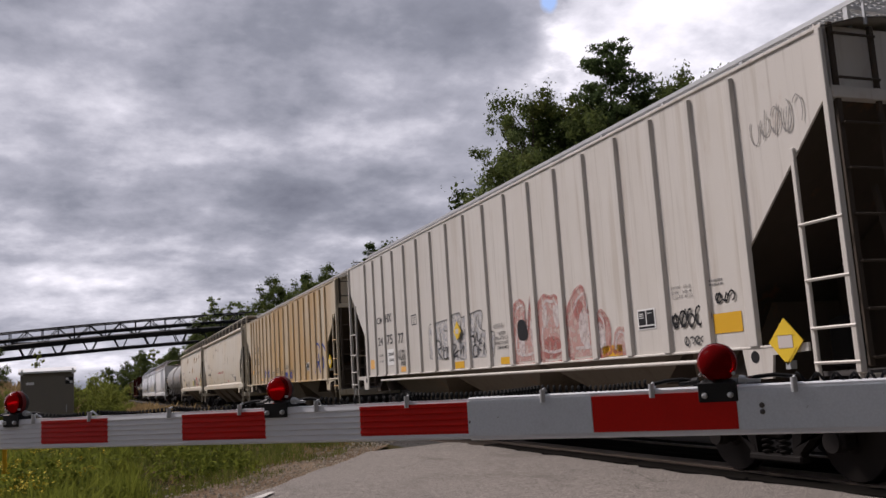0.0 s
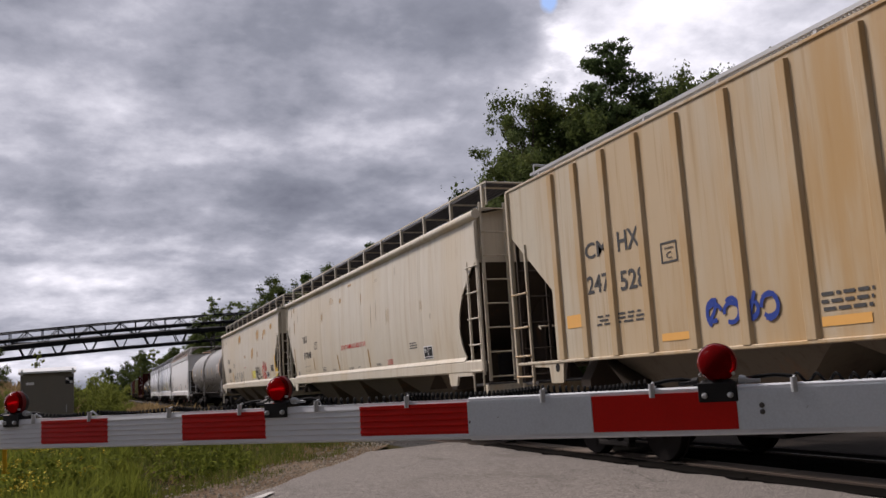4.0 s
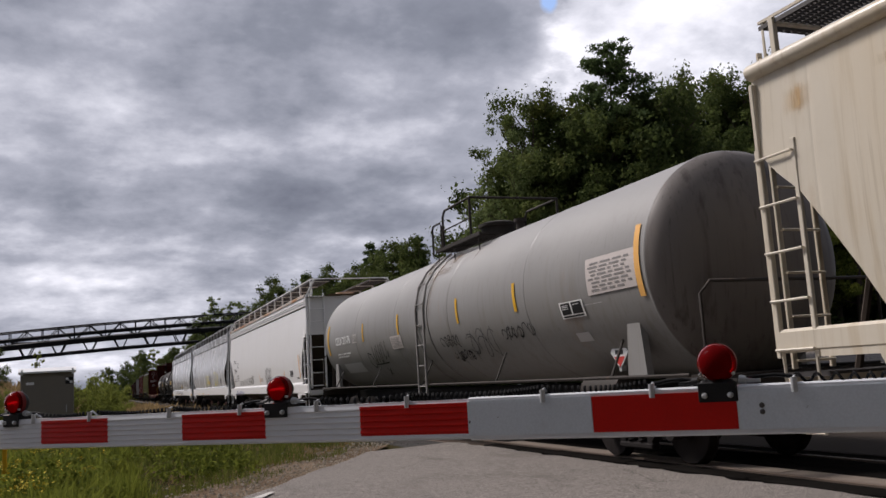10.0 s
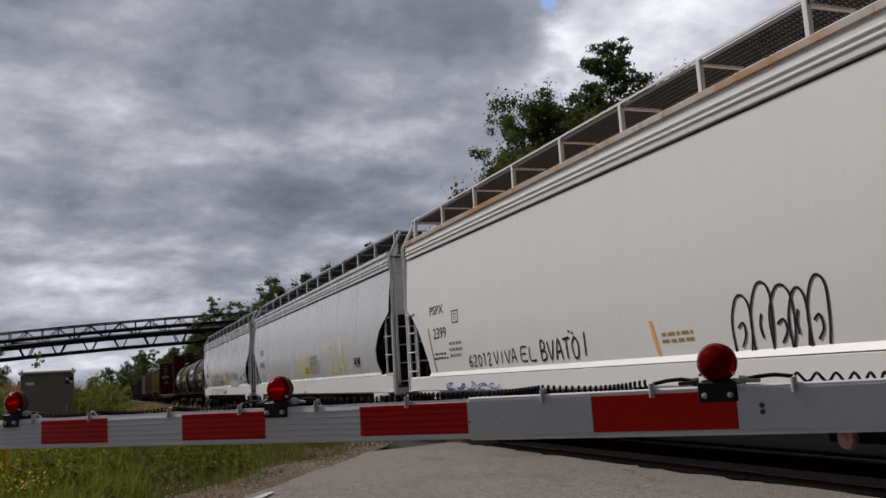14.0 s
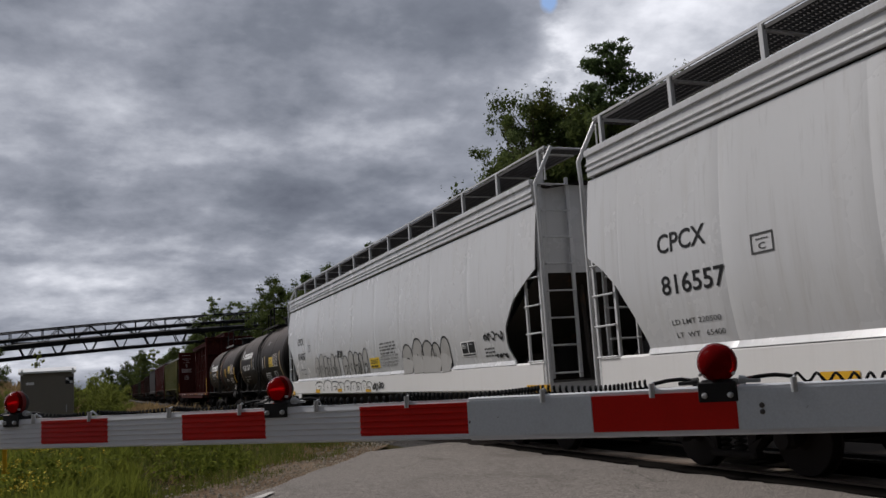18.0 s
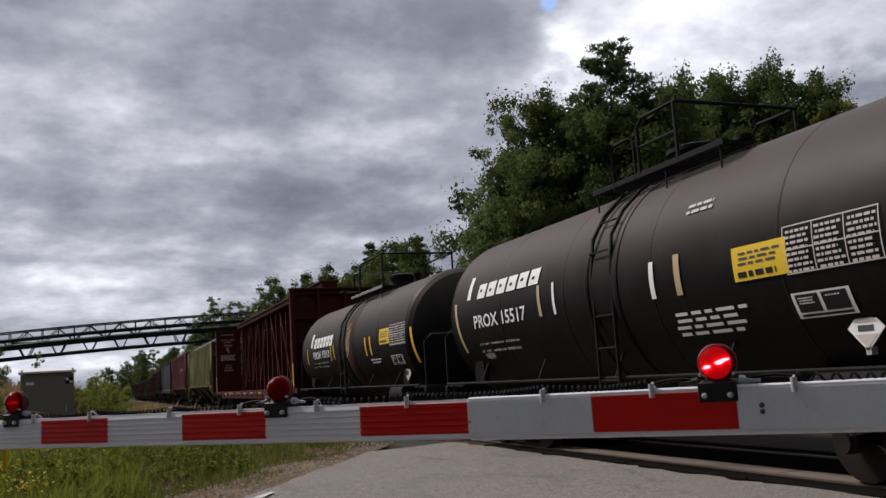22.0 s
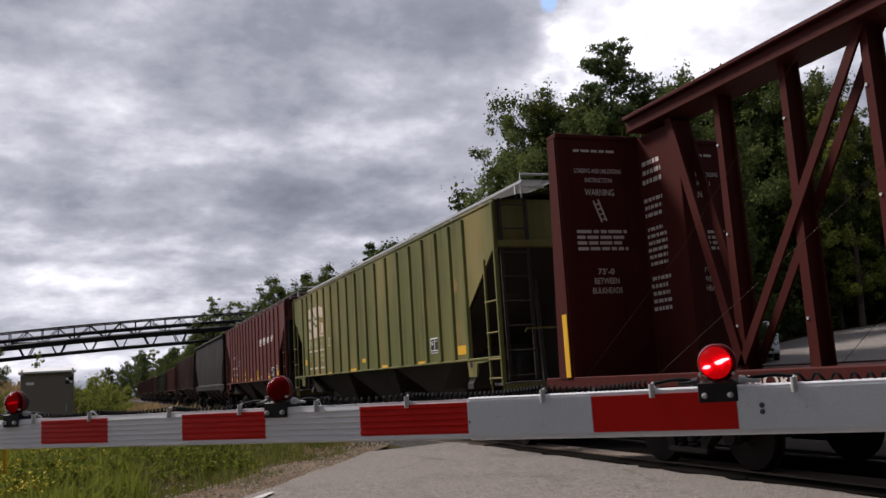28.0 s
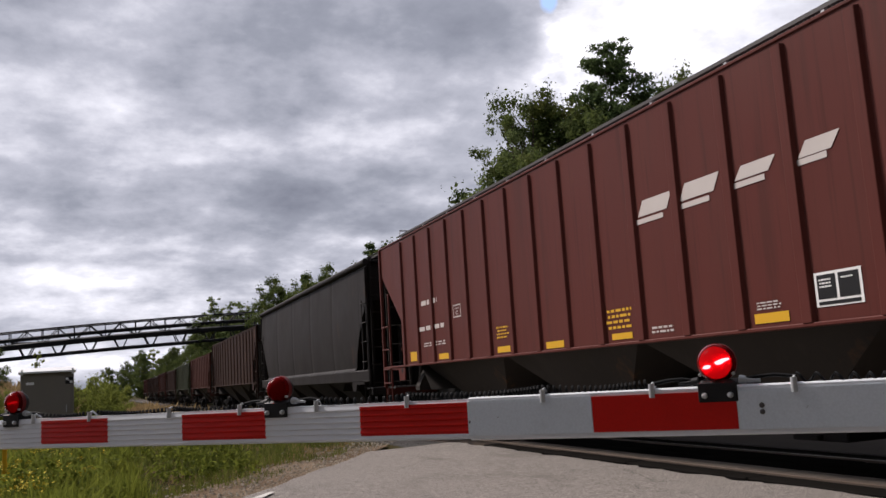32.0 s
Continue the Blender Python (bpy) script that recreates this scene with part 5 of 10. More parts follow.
def sheeting(name, rgb):
    """Reflective sheeting: fine cells, dirt and scuffs."""
    n = Nodes(name)
    cells = n.nt.nodes.new("ShaderNodeTexVoronoi")
    cells.inputs["Scale"].default_value = 150.0
    n.nt.links.new(n.co, cells.inputs["Vector"])
    dirt = n.noise(5.0, 6.0, 0.65)
    c = n.mix(n.math("MULTIPLY", cells.outputs["Distance"], 0.22), rgb, tuple(0.5 * v for v in rgb))
    c = n.mix(n.math("MULTIPLY", n.step(dirt, 0.5, 0.8), 0.20), c, tuple(0.5 * v for v in rgb))
    c = n.mix(n.step(n.noise(38.0, 2.0, 0.5), 0.74, 0.78), c, (0.06, 0.06, 0.06))
    return n.done(c, 0.45, 0.0, 0.2)


def lens_material():
    n = Nodes("red_lens")
    n.bsdf.inputs["Transmission Weight"].default_value = 0.62
    n.bsdf.inputs["IOR"].default_value = 1.035
    n.bump(n.noise(70.0, 2.0, 0.5), 0.12, 0.003)
    return n.done(n.mix(n.noise(30.0, 3.0), (0.30, 0.008, 0.009), (0.20, 0.006, 0.007)), 0.14)


M_["lens"] = lens_material()
M_["lamp_glow"] = glow("lit_red_lamp", (1.0, 0.50, 0.50), 30.0)
M_["lamp_halo"] = glow("lit_red_reflector", (1.0, 0.030, 0.045), 0.42)
M_["lamp_dim"] = glow("dimly_lit_red_lamp", (1.0, 0.05, 0.07), 0.75)
M_["lamp_faint"] = glow("faintly_lit_red_reflector", (1.0, 0.02, 0.03), 0.05)
M_["lamp_plate"] = plain("dull_red_reflector", (0.13, 0.007, 0.007), 0.5, 0.0, 0.3, 20.0)
SPINNERS = []        # (turning reflector, its middle, whether it lights in the other half of the beat)


def lamp(parent, x, z, r, steady, other=False, name="lamp", aside=False):
    """A round red lamp; behind the lens a reflector whose one face is lit turns about. Faces -y of its parent."""
    box = Shape()
    box.lathe([(0.060, 0.30 * r), (0.056, r * 0.72), (0.040, r * 0.94), (0.024, r * 0.97), (0.024, r * 0.93), (0.038, r * 0.90), (0.052, r * 0.70)], "y", 28, (x, 0, z), (True, True))
    body = part(name, box, M_["black"], parent, "black lamp housing with a red lens", smooth=40)
    part("bracket", Shape().box(x - 0.046, x + 0.046, -0.006, 0.075, z - r - 0.050, z - r * 0.86, 0.006).box(x - 0.052, x + 0.052, -0.010, -0.004, z - r - 0.052, z - r * 0.98, 0.003), M_["black"], body)
    for k in (-0.034, 0.034):
        part("bolt", Shape().lathe([(-0.022, 0.002), (-0.020, 0.007), (-0.010, 0.008)], "y", 10, (x + k, 0, z - r - 0.034)), M_["galv"], body)
        part("cable_gland", Shape().cyl((x + k * 1.6, 0.02, z - r * 0.92), (x + k * 2.1, 0.02, z - r * 0.95), 0.012, 0.011, 10).cyl((x + k * 2.1, 0.02, z - r * 0.95), (x + k * 3.2, 0.02, z - r * 1.0), 0.008, 0.006, 8), M_["galv"] if k > 0 else M_["black"], body, smooth=40)
        part("lens_screw", Shape().lathe([(-0.006, 0.001), (-0.005, 0.004), (0.004, 0.005)], "y", 8, (x + k * 1.30, 0, z - r * 0.58)), M_["galv"], body)
    rings = [(0.024 - 0.055 * math.sin(t), r * math.cos(t)) for t in [math.pi / 2 * i / 9 for i in range(10)]]
    rings[-1] = (rings[-1][0], 0.002)
    lens = part("lens", Shape().lathe(rings, "y", 32, (x, 0, z), (False, True)), M_["lens"], body, "domed red lens", smooth=60)
    part("lens_rim", Shape().lathe([(0.030, r * 0.96), (0.030, r * 1.01), (0.014, r * 1.01), (0.014, r * 0.985)], "y", 32, (x, 0, z)), M_["lamp_plate"], lens)
    q = r * 0.86
    plate = part("reflector", Shape().lathe([(0.003, 0.002), (0.003, q), (-0.003, q), (-0.003, 0.002)], "y", 24), M_["lamp_plate"], body)
    plate.location = (x, 0.004, z)
    streaks = ([(-0.9, -0.10), (-0.3, -0.04), (0.3, -0.02), (0.9, 0.0), (0.85, 0.10), (0.2, 0.12), (-0.5, 0.06)],) if aside else ([(-0.78, -0.30), (-0.60, -0.36), (-0.34, -0.30), (-0.24, -0.18), (-0.40, -0.12), (-0.66, -0.16)], [(-0.06, 0.02), (0.10, -0.12), (0.36, -0.10), (0.60, 0.06), (0.86, 0.14), (0.86, 0.24), (0.52, 0.24), (0.22, 0.14)])
    for pts in streaks:
        part("glow_strip", Shape().prism([(u * q, v * q) for u, v in pts], 1, -0.0085, -0.0065), M_["lamp_dim" if aside else "lamp_glow"], plate)
    part("lit_disc", Shape().lathe([(-0.0042, 0.002), (-0.0042, q * 0.98), (-0.0032, q * 0.98)], "y", 24), M_["lamp_faint" if aside else "lamp_halo"], plate)
    if not steady:
        SPINNERS.append((plate, (x, 0.004, z), other))
    return body


def coil(x0, x1, turns, z, r, seed):
    """A coiled rubber cord that sags between its clips."""
    rnd = random.Random(seed)
    pts = []
    n = int(turns * 9)
    for i in range(n + 1):
        u = i / n
        a = u * turns * math.tau
        sag = -0.010 * math.sin(math.pi * u)
        squeeze = u + 0.04 * math.sin(2 * math.pi * u + seed)
        pts.append((x0 + (x1 - x0) * squeeze, 0.022 + r * math.cos(a), z + sag + r * math.sin(a)))
    return Shape().tube(pts, 0.0040, 5)


def make_gate():
    """The lowered arm: local x runs from the tip towards the post, -y to the road, z up."""
    g = thing("crossing_gate", (0, 0, 0), "lowered crossing gate arm with red and white reflective stripes", "crossing gate")
    d = Vector((math.sin(ARM_TURN), -math.cos(ARM_TURN), 0))
    g.matrix_world = Matrix.Translation(ARM_FAR) @ Matrix.Rotation(math.atan2(d.y, d.x), 4, "Z")
    t, h = 0.045, ARM_H
    k = 6

    def ridged(out, z0, z1):
        """The drawn profile of the tip section: shallow ridges that lean upwards."""
        front = []
        for i in range(k):
            p, q = 0.004 + (h - 0.008) * i / k, 0.004 + (h - 0.008) * (i + 1) / k
            for y, z in ((0.0, p), (-0.0038, p + 0.003), (-0.0036, p + 0.006), (0.0, q - 0.001)):
                if z0 <= z <= z1:
                    front.append((y - out, z))
        return [(0.004, z0)] + [(front[0][0], z0)] + front + [(front[-1][0], z1), (0.004, z1)]
    prof = ridged(0.0, 0.0, h)[1:-1] + [(t, h), (t, 0.0)]
    alu = plain("brushed_aluminium", (0.70, 0.72, 0.76), 0.5, 0.0, 0.10, 30.0)
    part("arm_tip_section", Shape().prism(prof, 0, ARM_TIP, ARM_JOIN), alu, g, "ribbed aluminium arm section")
    part("arm_butt_section", Shape().box(ARM_JOIN, ARM_END, -0.004, t + 0.004, -0.004, h + 0.004, 0.004), alu, g, "smooth aluminium arm section")
    red = sheeting("red_reflective_sheeting", (0.53, 0.011, 0.006))
    white = sheeting("white_reflective_sheeting", (0.64, 0.69, 0.745))
    for i in range(-4, 13):
        butt = i >= 5
        m = red if i % 2 == 0 else white
        if i * STRIPE < ARM_TIP or (m is white and not butt):
            continue
        z0, z1 = (0.012, h - 0.010) if m is red else (0.010, h - 0.008)
        x0, x1 = i * STRIPE + 0.001, (i + 1) * STRIPE - 0.001
        sheet = Shape().box(x0, x1, -0.0065, -0.002, z0, z1) if butt else Shape().prism(ridged(0.0015, z0, z1), 0, x0, x1)
        part("stripe", sheet, m, g, "red stripe" if m is red else "white stripe")
    # rivets and scuffs on the butt section
    for x, z in ((2.905, 0.072), (2.905, 0.055)):
        part("rivet", Shape().lathe([(-0.0095, 0.004), (-0.0075, 0.007), (-0.004, 0.008)], "y", 8, (x, 0, z)), M_["grate"], g)
    rubber = plain("black_rubber", (0.0055, 0.0055, 0.006), 0.75, 0.0, 0.2, 20.0, 0.0, 0.10)
    # cable clips and coiled cord between the lamps
    clips = [-0.05, 0.30, 0.745, 1.10, 1.445, 1.81, 2.285, 2.615, 2.99, 3.45, 3.95]
    for x in clips:
        part("cable_clip", Shape().cyl((x, -0.004, h - 0.020), (x, -0.003, h + 0.018), 0.0085, 0.0085, 10).tube([(x, -0.003, h + 0.014), (x, 0.012, h + 0.020), (x, 0.034, h + 0.004)], 0.004, 5), M_["galv"], g, smooth=60)
    for i, (a, b, turns) in enumerate(((-0.03, 0.30, 16), (0.30, 0.745, 26), (0.745, 1.10, 20), (1.445, 1.81, 15), (1.81, 2.285, 34), (2.285, 2.615, 21), (2.99, 3.45, 12), (3.45, 3.95, 14), (3.95, 4.6, 18))):
        part("coiled_cord", coil(a, b, turns, h + (0.014 if i < 3 else 0.017), 0.0068 if i < 3 else 0.0115, i), rubber, g, "black coiled rubber cord", smooth=60)
    for a, b in ((-0.145, -0.03), (1.10, 1.215), (1.325, 1.445), (2.615, 2.735), (2.855, 2.99)):
        m = (a + b) / 2
        part("cord", Shape().tube([(a, 0.02, h + 0.017), (m - 0.02, 0.02, h + 0.024), (m + 0.02, 0.02, h + 0.026), (b, 0.02, h + 0.019)], 0.0055, 6), rubber, g, smooth=60)
    lamp(g, -0.195, h + 0.072, 0.050, True, aside=True)
    lamp(g, 1.27, h + 0.064, 0.046, False, True, aside=True)
    lamp(g, 2.795, h + 0.066, 0.0525, False, False)
    # post and drive box that hold the arm, beside the road
    part("arm_bracket", Shape().box(ARM_END - 0.5, ARM_END + 0.25, -0.02, 0.07, -0.05, h + 0.05, 0.01), M_["galv"], g)
    part("drive_box", Shape().box(ARM_END + 0.1, ARM_END + 0.6, 0.07, 0.55, -0.35, 0.35, 0.03), M_["galv"], g)
    part("gate_post", Shape().cyl((ARM_END + 0.35, 0.32, -1.30), (ARM_END + 0.35, 0.32, 2.4), 0.065, 0.065, 16), M_["galv"], g, smooth=40)
    return g


GATE = make_gate()


# ---------------------------------------------------------------- signal beyond the tracks
def make_signal():
    s = thing("crossing_signal", (12.55, 26.1, land(12.55, 26.1)), "crossing signal mast with crossbuck and red lamps", "crossing signal")
    s.rotation_euler = (0, 0, radians(-25.5))
    base = -land(12.55, 26.1)
    part("mast", Shape().cyl((0, 0.1, 0), (0, 0.1, base + 4.75), 0.06, 0.06, 12), M_["galv"], s, smooth=40)
    part("footing", Shape().box(-0.2, 0.2, -0.1, 0.3, -0.1, 0.12, 0.02), M_["galv"], s)
    for a in (45, -45):
        bl = Shape().box(-0.60, 0.60, 0.0, 0.004, -0.115, 0.115)
        bl.v = [tuple(Matrix.Rotation(radians(a), 3, "Y") @ Vector(p)) for p in bl.v]
        bl.v = [(x, y + (0.006 if a > 0 else 0.0), z + base + 4.35) for x, y, z in bl.v]
        part("crossbuck_blade", bl, M_["galv"], s, "bare metal back of a crossbuck blade")
    part("lamp_arm", Shape().box(-0.40, 0.40, 0.02, 0.08, base + 3.20, base + 3.27, 0.01), M_["black"], s)
    for x, ph in ((-0.36, True), (0.36, False)):
        part("background_disc", Shape().lathe([(0.0, 0.02), (0.0, 0.25), (0.012, 0.25), (0.012, 0.02)], "y", 24, (x, -0.02, base + 3.25)), M_["black"], s)
        b = lamp(s, x, base + 3.25, 0.10, False, ph)
        b.location = (0, -0.09, 0)
    return s


make_signal()


# ---------------------------------------------------------------- equipment cabinet and conveyor
def make_cabinet():
    z = land(-1.58, 29.4) - 0.03
    c = thing("equipment_cabinet", (-1.58, 29.0, z), "grey metal railway equipment cabinet with a white roof", "cabinet")
    c.rotation_euler = (0, 0, radians(3))
    H = 2.26 - z
    body = plain("grey_cabinet_paint", (0.190, 0.170, 0.142), 0.6, 0.0, 0.35, 3.0)
    part("body", Shape().box(-0.73, 0.73, 0.0, 1.3, 0.0, H - 0.16, 0.015), body, c)
    part("roof", Shape().prism([(-0.09, H - 0.16), (1.37, H - 0.16), (1.37, H - 0.11), (1.10, H), (0.20, H), (-0.09, H - 0.11)], 0, -0.79, 0.79), plain("bright_white_sheet", (0.90, 0.90, 0.89), 0.35, 0.0, 0.06, 5.0), c, "white painted sheet roof")
    part("door", Shape().box(-0.66, 0.66, -0.012, 0.0, 0.15, H - 0.25, 0.006), body, c)
    part("hinge", Shape().cyl((-0.68, -0.02, 0.6), (-0.68, -0.02, 0.8), 0.02, 0.02, 8).cyl((-0.68, -0.02, 1.6), (-0.68, -0.02, 1.8), 0.02, 0.02, 8), M_["galv"], c)
    part("handle", Shape().tube([(0.52, -0.012, 1.1), (0.52, -0.05, 1.1), (0.52, -0.05, 1.3), (0.52, -0.012, 1.3)], 0.012, 6), M_["galv"], c)
    part("sticker", Shape().box(0.49, 0.70, -0.020, -0.014, H - 0.52, H - 0.31), M_["black"], c, "black and white marker sticker")
    for a, b in (((0.595, H - 0.415), (0.50, H - 0.33)), ((0.595, H - 0.415), (0.69, H - 0.50))):
        part("sticker_mark", Shape().prism([a, (b[0], a[1] + (b[1] - a[1]) * 0.2), b, (a[0] + (b[0] - a[0]) * 0.3, b[1])], 1, -0.026, -0.022), M_["white"], c)
    part("sticker", Shape().box(-0.58, -0.36, -0.020, -0.014, H - 0.50, H - 0.42), M_["white"], c, "small pale label")
    for x in (-0.72, 0.66):
        part("roof_lug", Shape().box(x, x + 0.06, -0.1, -0.07, H - 0.22, H - 0.05, 0.01), M_["white"], c)


make_cabinet()


def make_conveyor():
    """A truss gallery that climbs over the tracks."""
    c = thing("conveyor_bridge", (0, 109.4, 0), "dark steel truss conveyor gallery crossing high over the tracks", "conveyor")
    mat = plain("dark_structural_steel", (0.018, 0.019, 0.022), 0.6, 0.2, 0.4, 1.0, 0.0)

    def low(x):
        u = (x + 11) / 27
        return 6.0 + 1.95 * u - 0.62 * u * u

    def deep(x):
        return 2.95 + 0.006 * (x + 11)
    xs = [-30 + 3.35 * i for i in range(24)]
    for y in (0.0, 2.2):
        for k, r in ((0.0, 0.14), (0.44, 0.24), (0.70, 0.13), (1.0, 0.07)):
            part("chord", Shape().tube([(x, y, low(x) + deep(x) * k) for x in xs], r * 1.3, 4), mat, c)
        for i, (a, b) in enumerate(zip(xs, xs[1:])):
            m = (a + b) / 2
            part("brace", Shape().tube([(m - 0.85, y, low(m) + deep(m) * 0.44), (m - 0.2, y, low(m)), (m + 0.2, y, low(m)), (m + 0.85, y, low(m) + deep(m) * 0.44)], 0.085, 4), mat, c)
            part("upper_brace", Shape().tube([(a, y, low(a) + deep(a) * 0.44), (m, y, low(m) + deep(m) * 0.98), (b, y, low(b) + deep(b) * 0.44)], 0.08, 4), mat, c)
            part("post", Shape().box(a - 0.05, a + 0.05, y - 0.05, y + 0.05, low(a) + deep(a) * 0.44, low(a) + deep(a)), mat, c)
            part("post", Shape().box(m - 0.04, m + 0.04, y - 0.04, y + 0.04, low(m) + deep(m) * 0.7, low(m) + deep(m)), mat, c)
    for x in xs:
        part("cross_beam", Shape().box(x - 0.1, x + 0.1, 0, 2.2, low(x) + deep(x) * 0.40, low(x) + deep(x) * 0.48), mat, c)
    for a, b in zip(xs, xs[1:]):
        if a < -7:
            part("belt_cover", Shape().box(a + 0.1, b - 0.1, 0.6, 1.6, low(a) + deep(a) * 0.5, low(a) + deep(a) * 0.62), mat, c)
    for x in (-24.0, 24.0, 43.0):
        for y in (0.0, 2.2):
            part("tower_leg", Shape().tube([(x - 1.2, y - 0.8 + y * 0.7, -0.5), (x, y, low(x))], 0.18, 6), mat, c)
            part("tower_leg", Shape().tube([(x + 1.2, y - 0.8 + y * 0.7, -0.5), (x, y, low(x))], 0.18, 6), mat, c)


make_conveyor()


# ---------------------------------------------------------------- vehicles waiting beyond the tracks
def make_vehicle(name, at, turn, label, rgb, L, W, H, tall):
    c = thing(name, at, label, "car")
    c.rotation_euler = (0, 0, radians(turn))
    body = plain("car_paint_" + name, rgb, 0.3, 0.2, 0.1, 4.0, 0.0)
    glass = plain("dark_car_glass", (0.02, 0.022, 0.025), 0.1, 0.0, 0.1, 4.0, 0.0)
    h = H * (0.55 if tall else 0.52)
    prof = [(-L / 2, 0.30), (-L / 2 - 0.05, 0.55), (-L / 2 + 0.05, h), (-L * 0.22, h + 0.10), (L / 2 - 0.12, h + 0.05), (L / 2, 0.6), (L / 2 - 0.05, 0.30)]
    part("body", Shape().prism(prof, 0, -W / 2, W / 2), body, c)
    cab = [(-L * 0.22, h + 0.06), (-L * 0.07, H - 0.04), (0.0, H), (L * 0.34, H - 0.02), (L * 0.47, h + 0.04)]
    part("cabin", Shape().prism(cab, 0, -W / 2 + 0.13, W / 2 - 0.13), body, c)
    part("windscreen", Shape().add([(-W / 2 + 0.2, -L * 0.225, h + 0.10), (W / 2 - 0.2, -L * 0.225, h + 0.10), (W / 2 - 0.26, -L * 0.085, H - 0.10), (-W / 2 + 0.26, -L * 0.085, H - 0.10)], [(0, 1, 2, 3)]), glass, c)
    for s in (-1, 1):
        x = s * (W / 2 - 0.125)
        part("side_window", Shape().add([(x, -L * 0.16, h + 0.1), (x, L * 0.36, h + 0.1), (x, L * 0.31, H - 0.1), (x, -L * 0.05, H - 0.1)], [(0, 1, 2, 3)] if s < 0 else [(3, 2, 1, 0)]), glass, c)
        part("headlight", Shape().box(min(s * (W / 2 - 0.42), s * (W / 2 - 0.08)), max(s * (W / 2 - 0.42), s * (W / 2 - 0.08)), -L / 2 - 0.06, -L / 2 + 0.12, h - 0.24, h - 0.08, 0.02), M_["white"], c)
        part("mirror", Shape().box(min(s * W / 2, s * (W / 2 + 0.18)), max(s * W / 2, s * (W / 2 + 0.18)), -L * 0.17, -L * 0.12, h + 0.05, h + 0.2, 0.03), body, c)
        for y in (-L * 0.31, L * 0.30):
            w = part("wheel", Shape().lathe([(-0.11, 0.20), (-0.11, 0.32), (-0.07, 0.345), (0.07, 0.345), (0.11, 0.32), (0.11, 0.20)], "x", 20, (s * (W / 2 - 0.08), y, 0.345)), M_["black"], c, smooth=40)
            part("rim", Shape().lathe([(-0.115, 0.03), (-0.118, 0.19), (0.118, 0.19), (0.115, 0.03)], "x", 14, (s * (W / 2 - 0.08), y, 0.345)), M_["galv"], w)
    part("grille", Shape().box(-W * 0.28, W * 0.28, -L / 2 - 0.065, -L / 2 - 0.03, h - 0.26, h - 0.06, 0.01), M_["black"], c)
    part("bumper", Shape().box(-W / 2 + 0.03, W / 2 - 0.03, -L / 2 - 0.10, -L / 2 + 0.02, 0.32, 0.52, 0.03), body, c)
    part("plate", Shape().box(-0.15, 0.15, -L / 2 - 0.115, -L / 2 - 0.10, 0.38, 0.48), M_["white"], c)


make_vehicle("white_suv", (27.7, 32.9, land(27.7, 32.9) + 0.045), -36, "white sport utility vehicle waiting on the road", (0.62, 0.63, 0.65), 4.8, 1.95, 1.80, True)
make_vehicle("silver_car", (24.1, 32.4, land(24.1, 32.4) + 0.03), -30, "silver car parked beyond the tracks", (0.42, 0.43, 0.45), 4.4, 1.75, 1.40, False)


# ---------------------------------------------------------------- plants
LEAF_DARK = foliage("broad_leaves", (0.024, 0.043, 0.012), (0.096, 0.120, 0.037))
LEAF_LIGHT = foliage("light_leaves", (0.062, 0.090, 0.014), (0.200, 0.220, 0.048))
NEEDLE = foliage("pine_needles", (0.028, 0.048, 0.018), (0.075, 0.105, 0.040))
BARK = plain("bark", (0.075, 0.058, 0.043), 0.9, 0.0, 0.5, 9.0, 0.6)
GRASS = foliage("meadow_grass", (0.030, 0.052, 0.009), (0.120, 0.130, 0.030))
DRY = foliage("dry_grass", (0.10, 0.066, 0.032), (0.26, 0.185, 0.090))
WEED = foliage("goldenrod", (0.034, 0.060, 0.009), (0.160, 0.180, 0.030))
FLOWER = plain("yellow_blossom", (0.55, 0.42, 0.03), 0.8, 0.0, 0.3, 9.0, 0.0)


def cards(points, out, size, rng, stretch=1.6):
    """Small folded leaf clumps at points, turned roughly outwards."""
    n = len(points)
    nrm = out + rng.normal(0, 0.75, (n, 3))
    nrm /= np.linalg.norm(nrm, axis=1, keepdims=True) + 1e-9
    t = rng.normal(0, 1, (n, 3))
    t -= nrm * (t * nrm).sum(1, keepdims=True)
    t /= np.linalg.norm(t, axis=1, keepdims=True) + 1e-9
    b = np.cross(nrm, t)
    s = size * rng.uniform(0.6, 1.35, (n, 1))
    v = np.stack([points - t * s * stretch * 0.5, points + b * s * 0.45 + nrm * s * 0.10, points + t * s * stretch * 0.5, points - b * s * 0.45 + nrm * s * 0.10], 1).reshape(-1, 3)
    f = np.arange(4 * n).reshape(-1, 4)
    return v, f


def numpy_mesh(name, v, f, mat):
    m = bpy.data.meshes.new(name)
    m.from_pydata(v.tolist(), [], f.tolist())
    m.update()
    m.materials.append(mat)
    return m


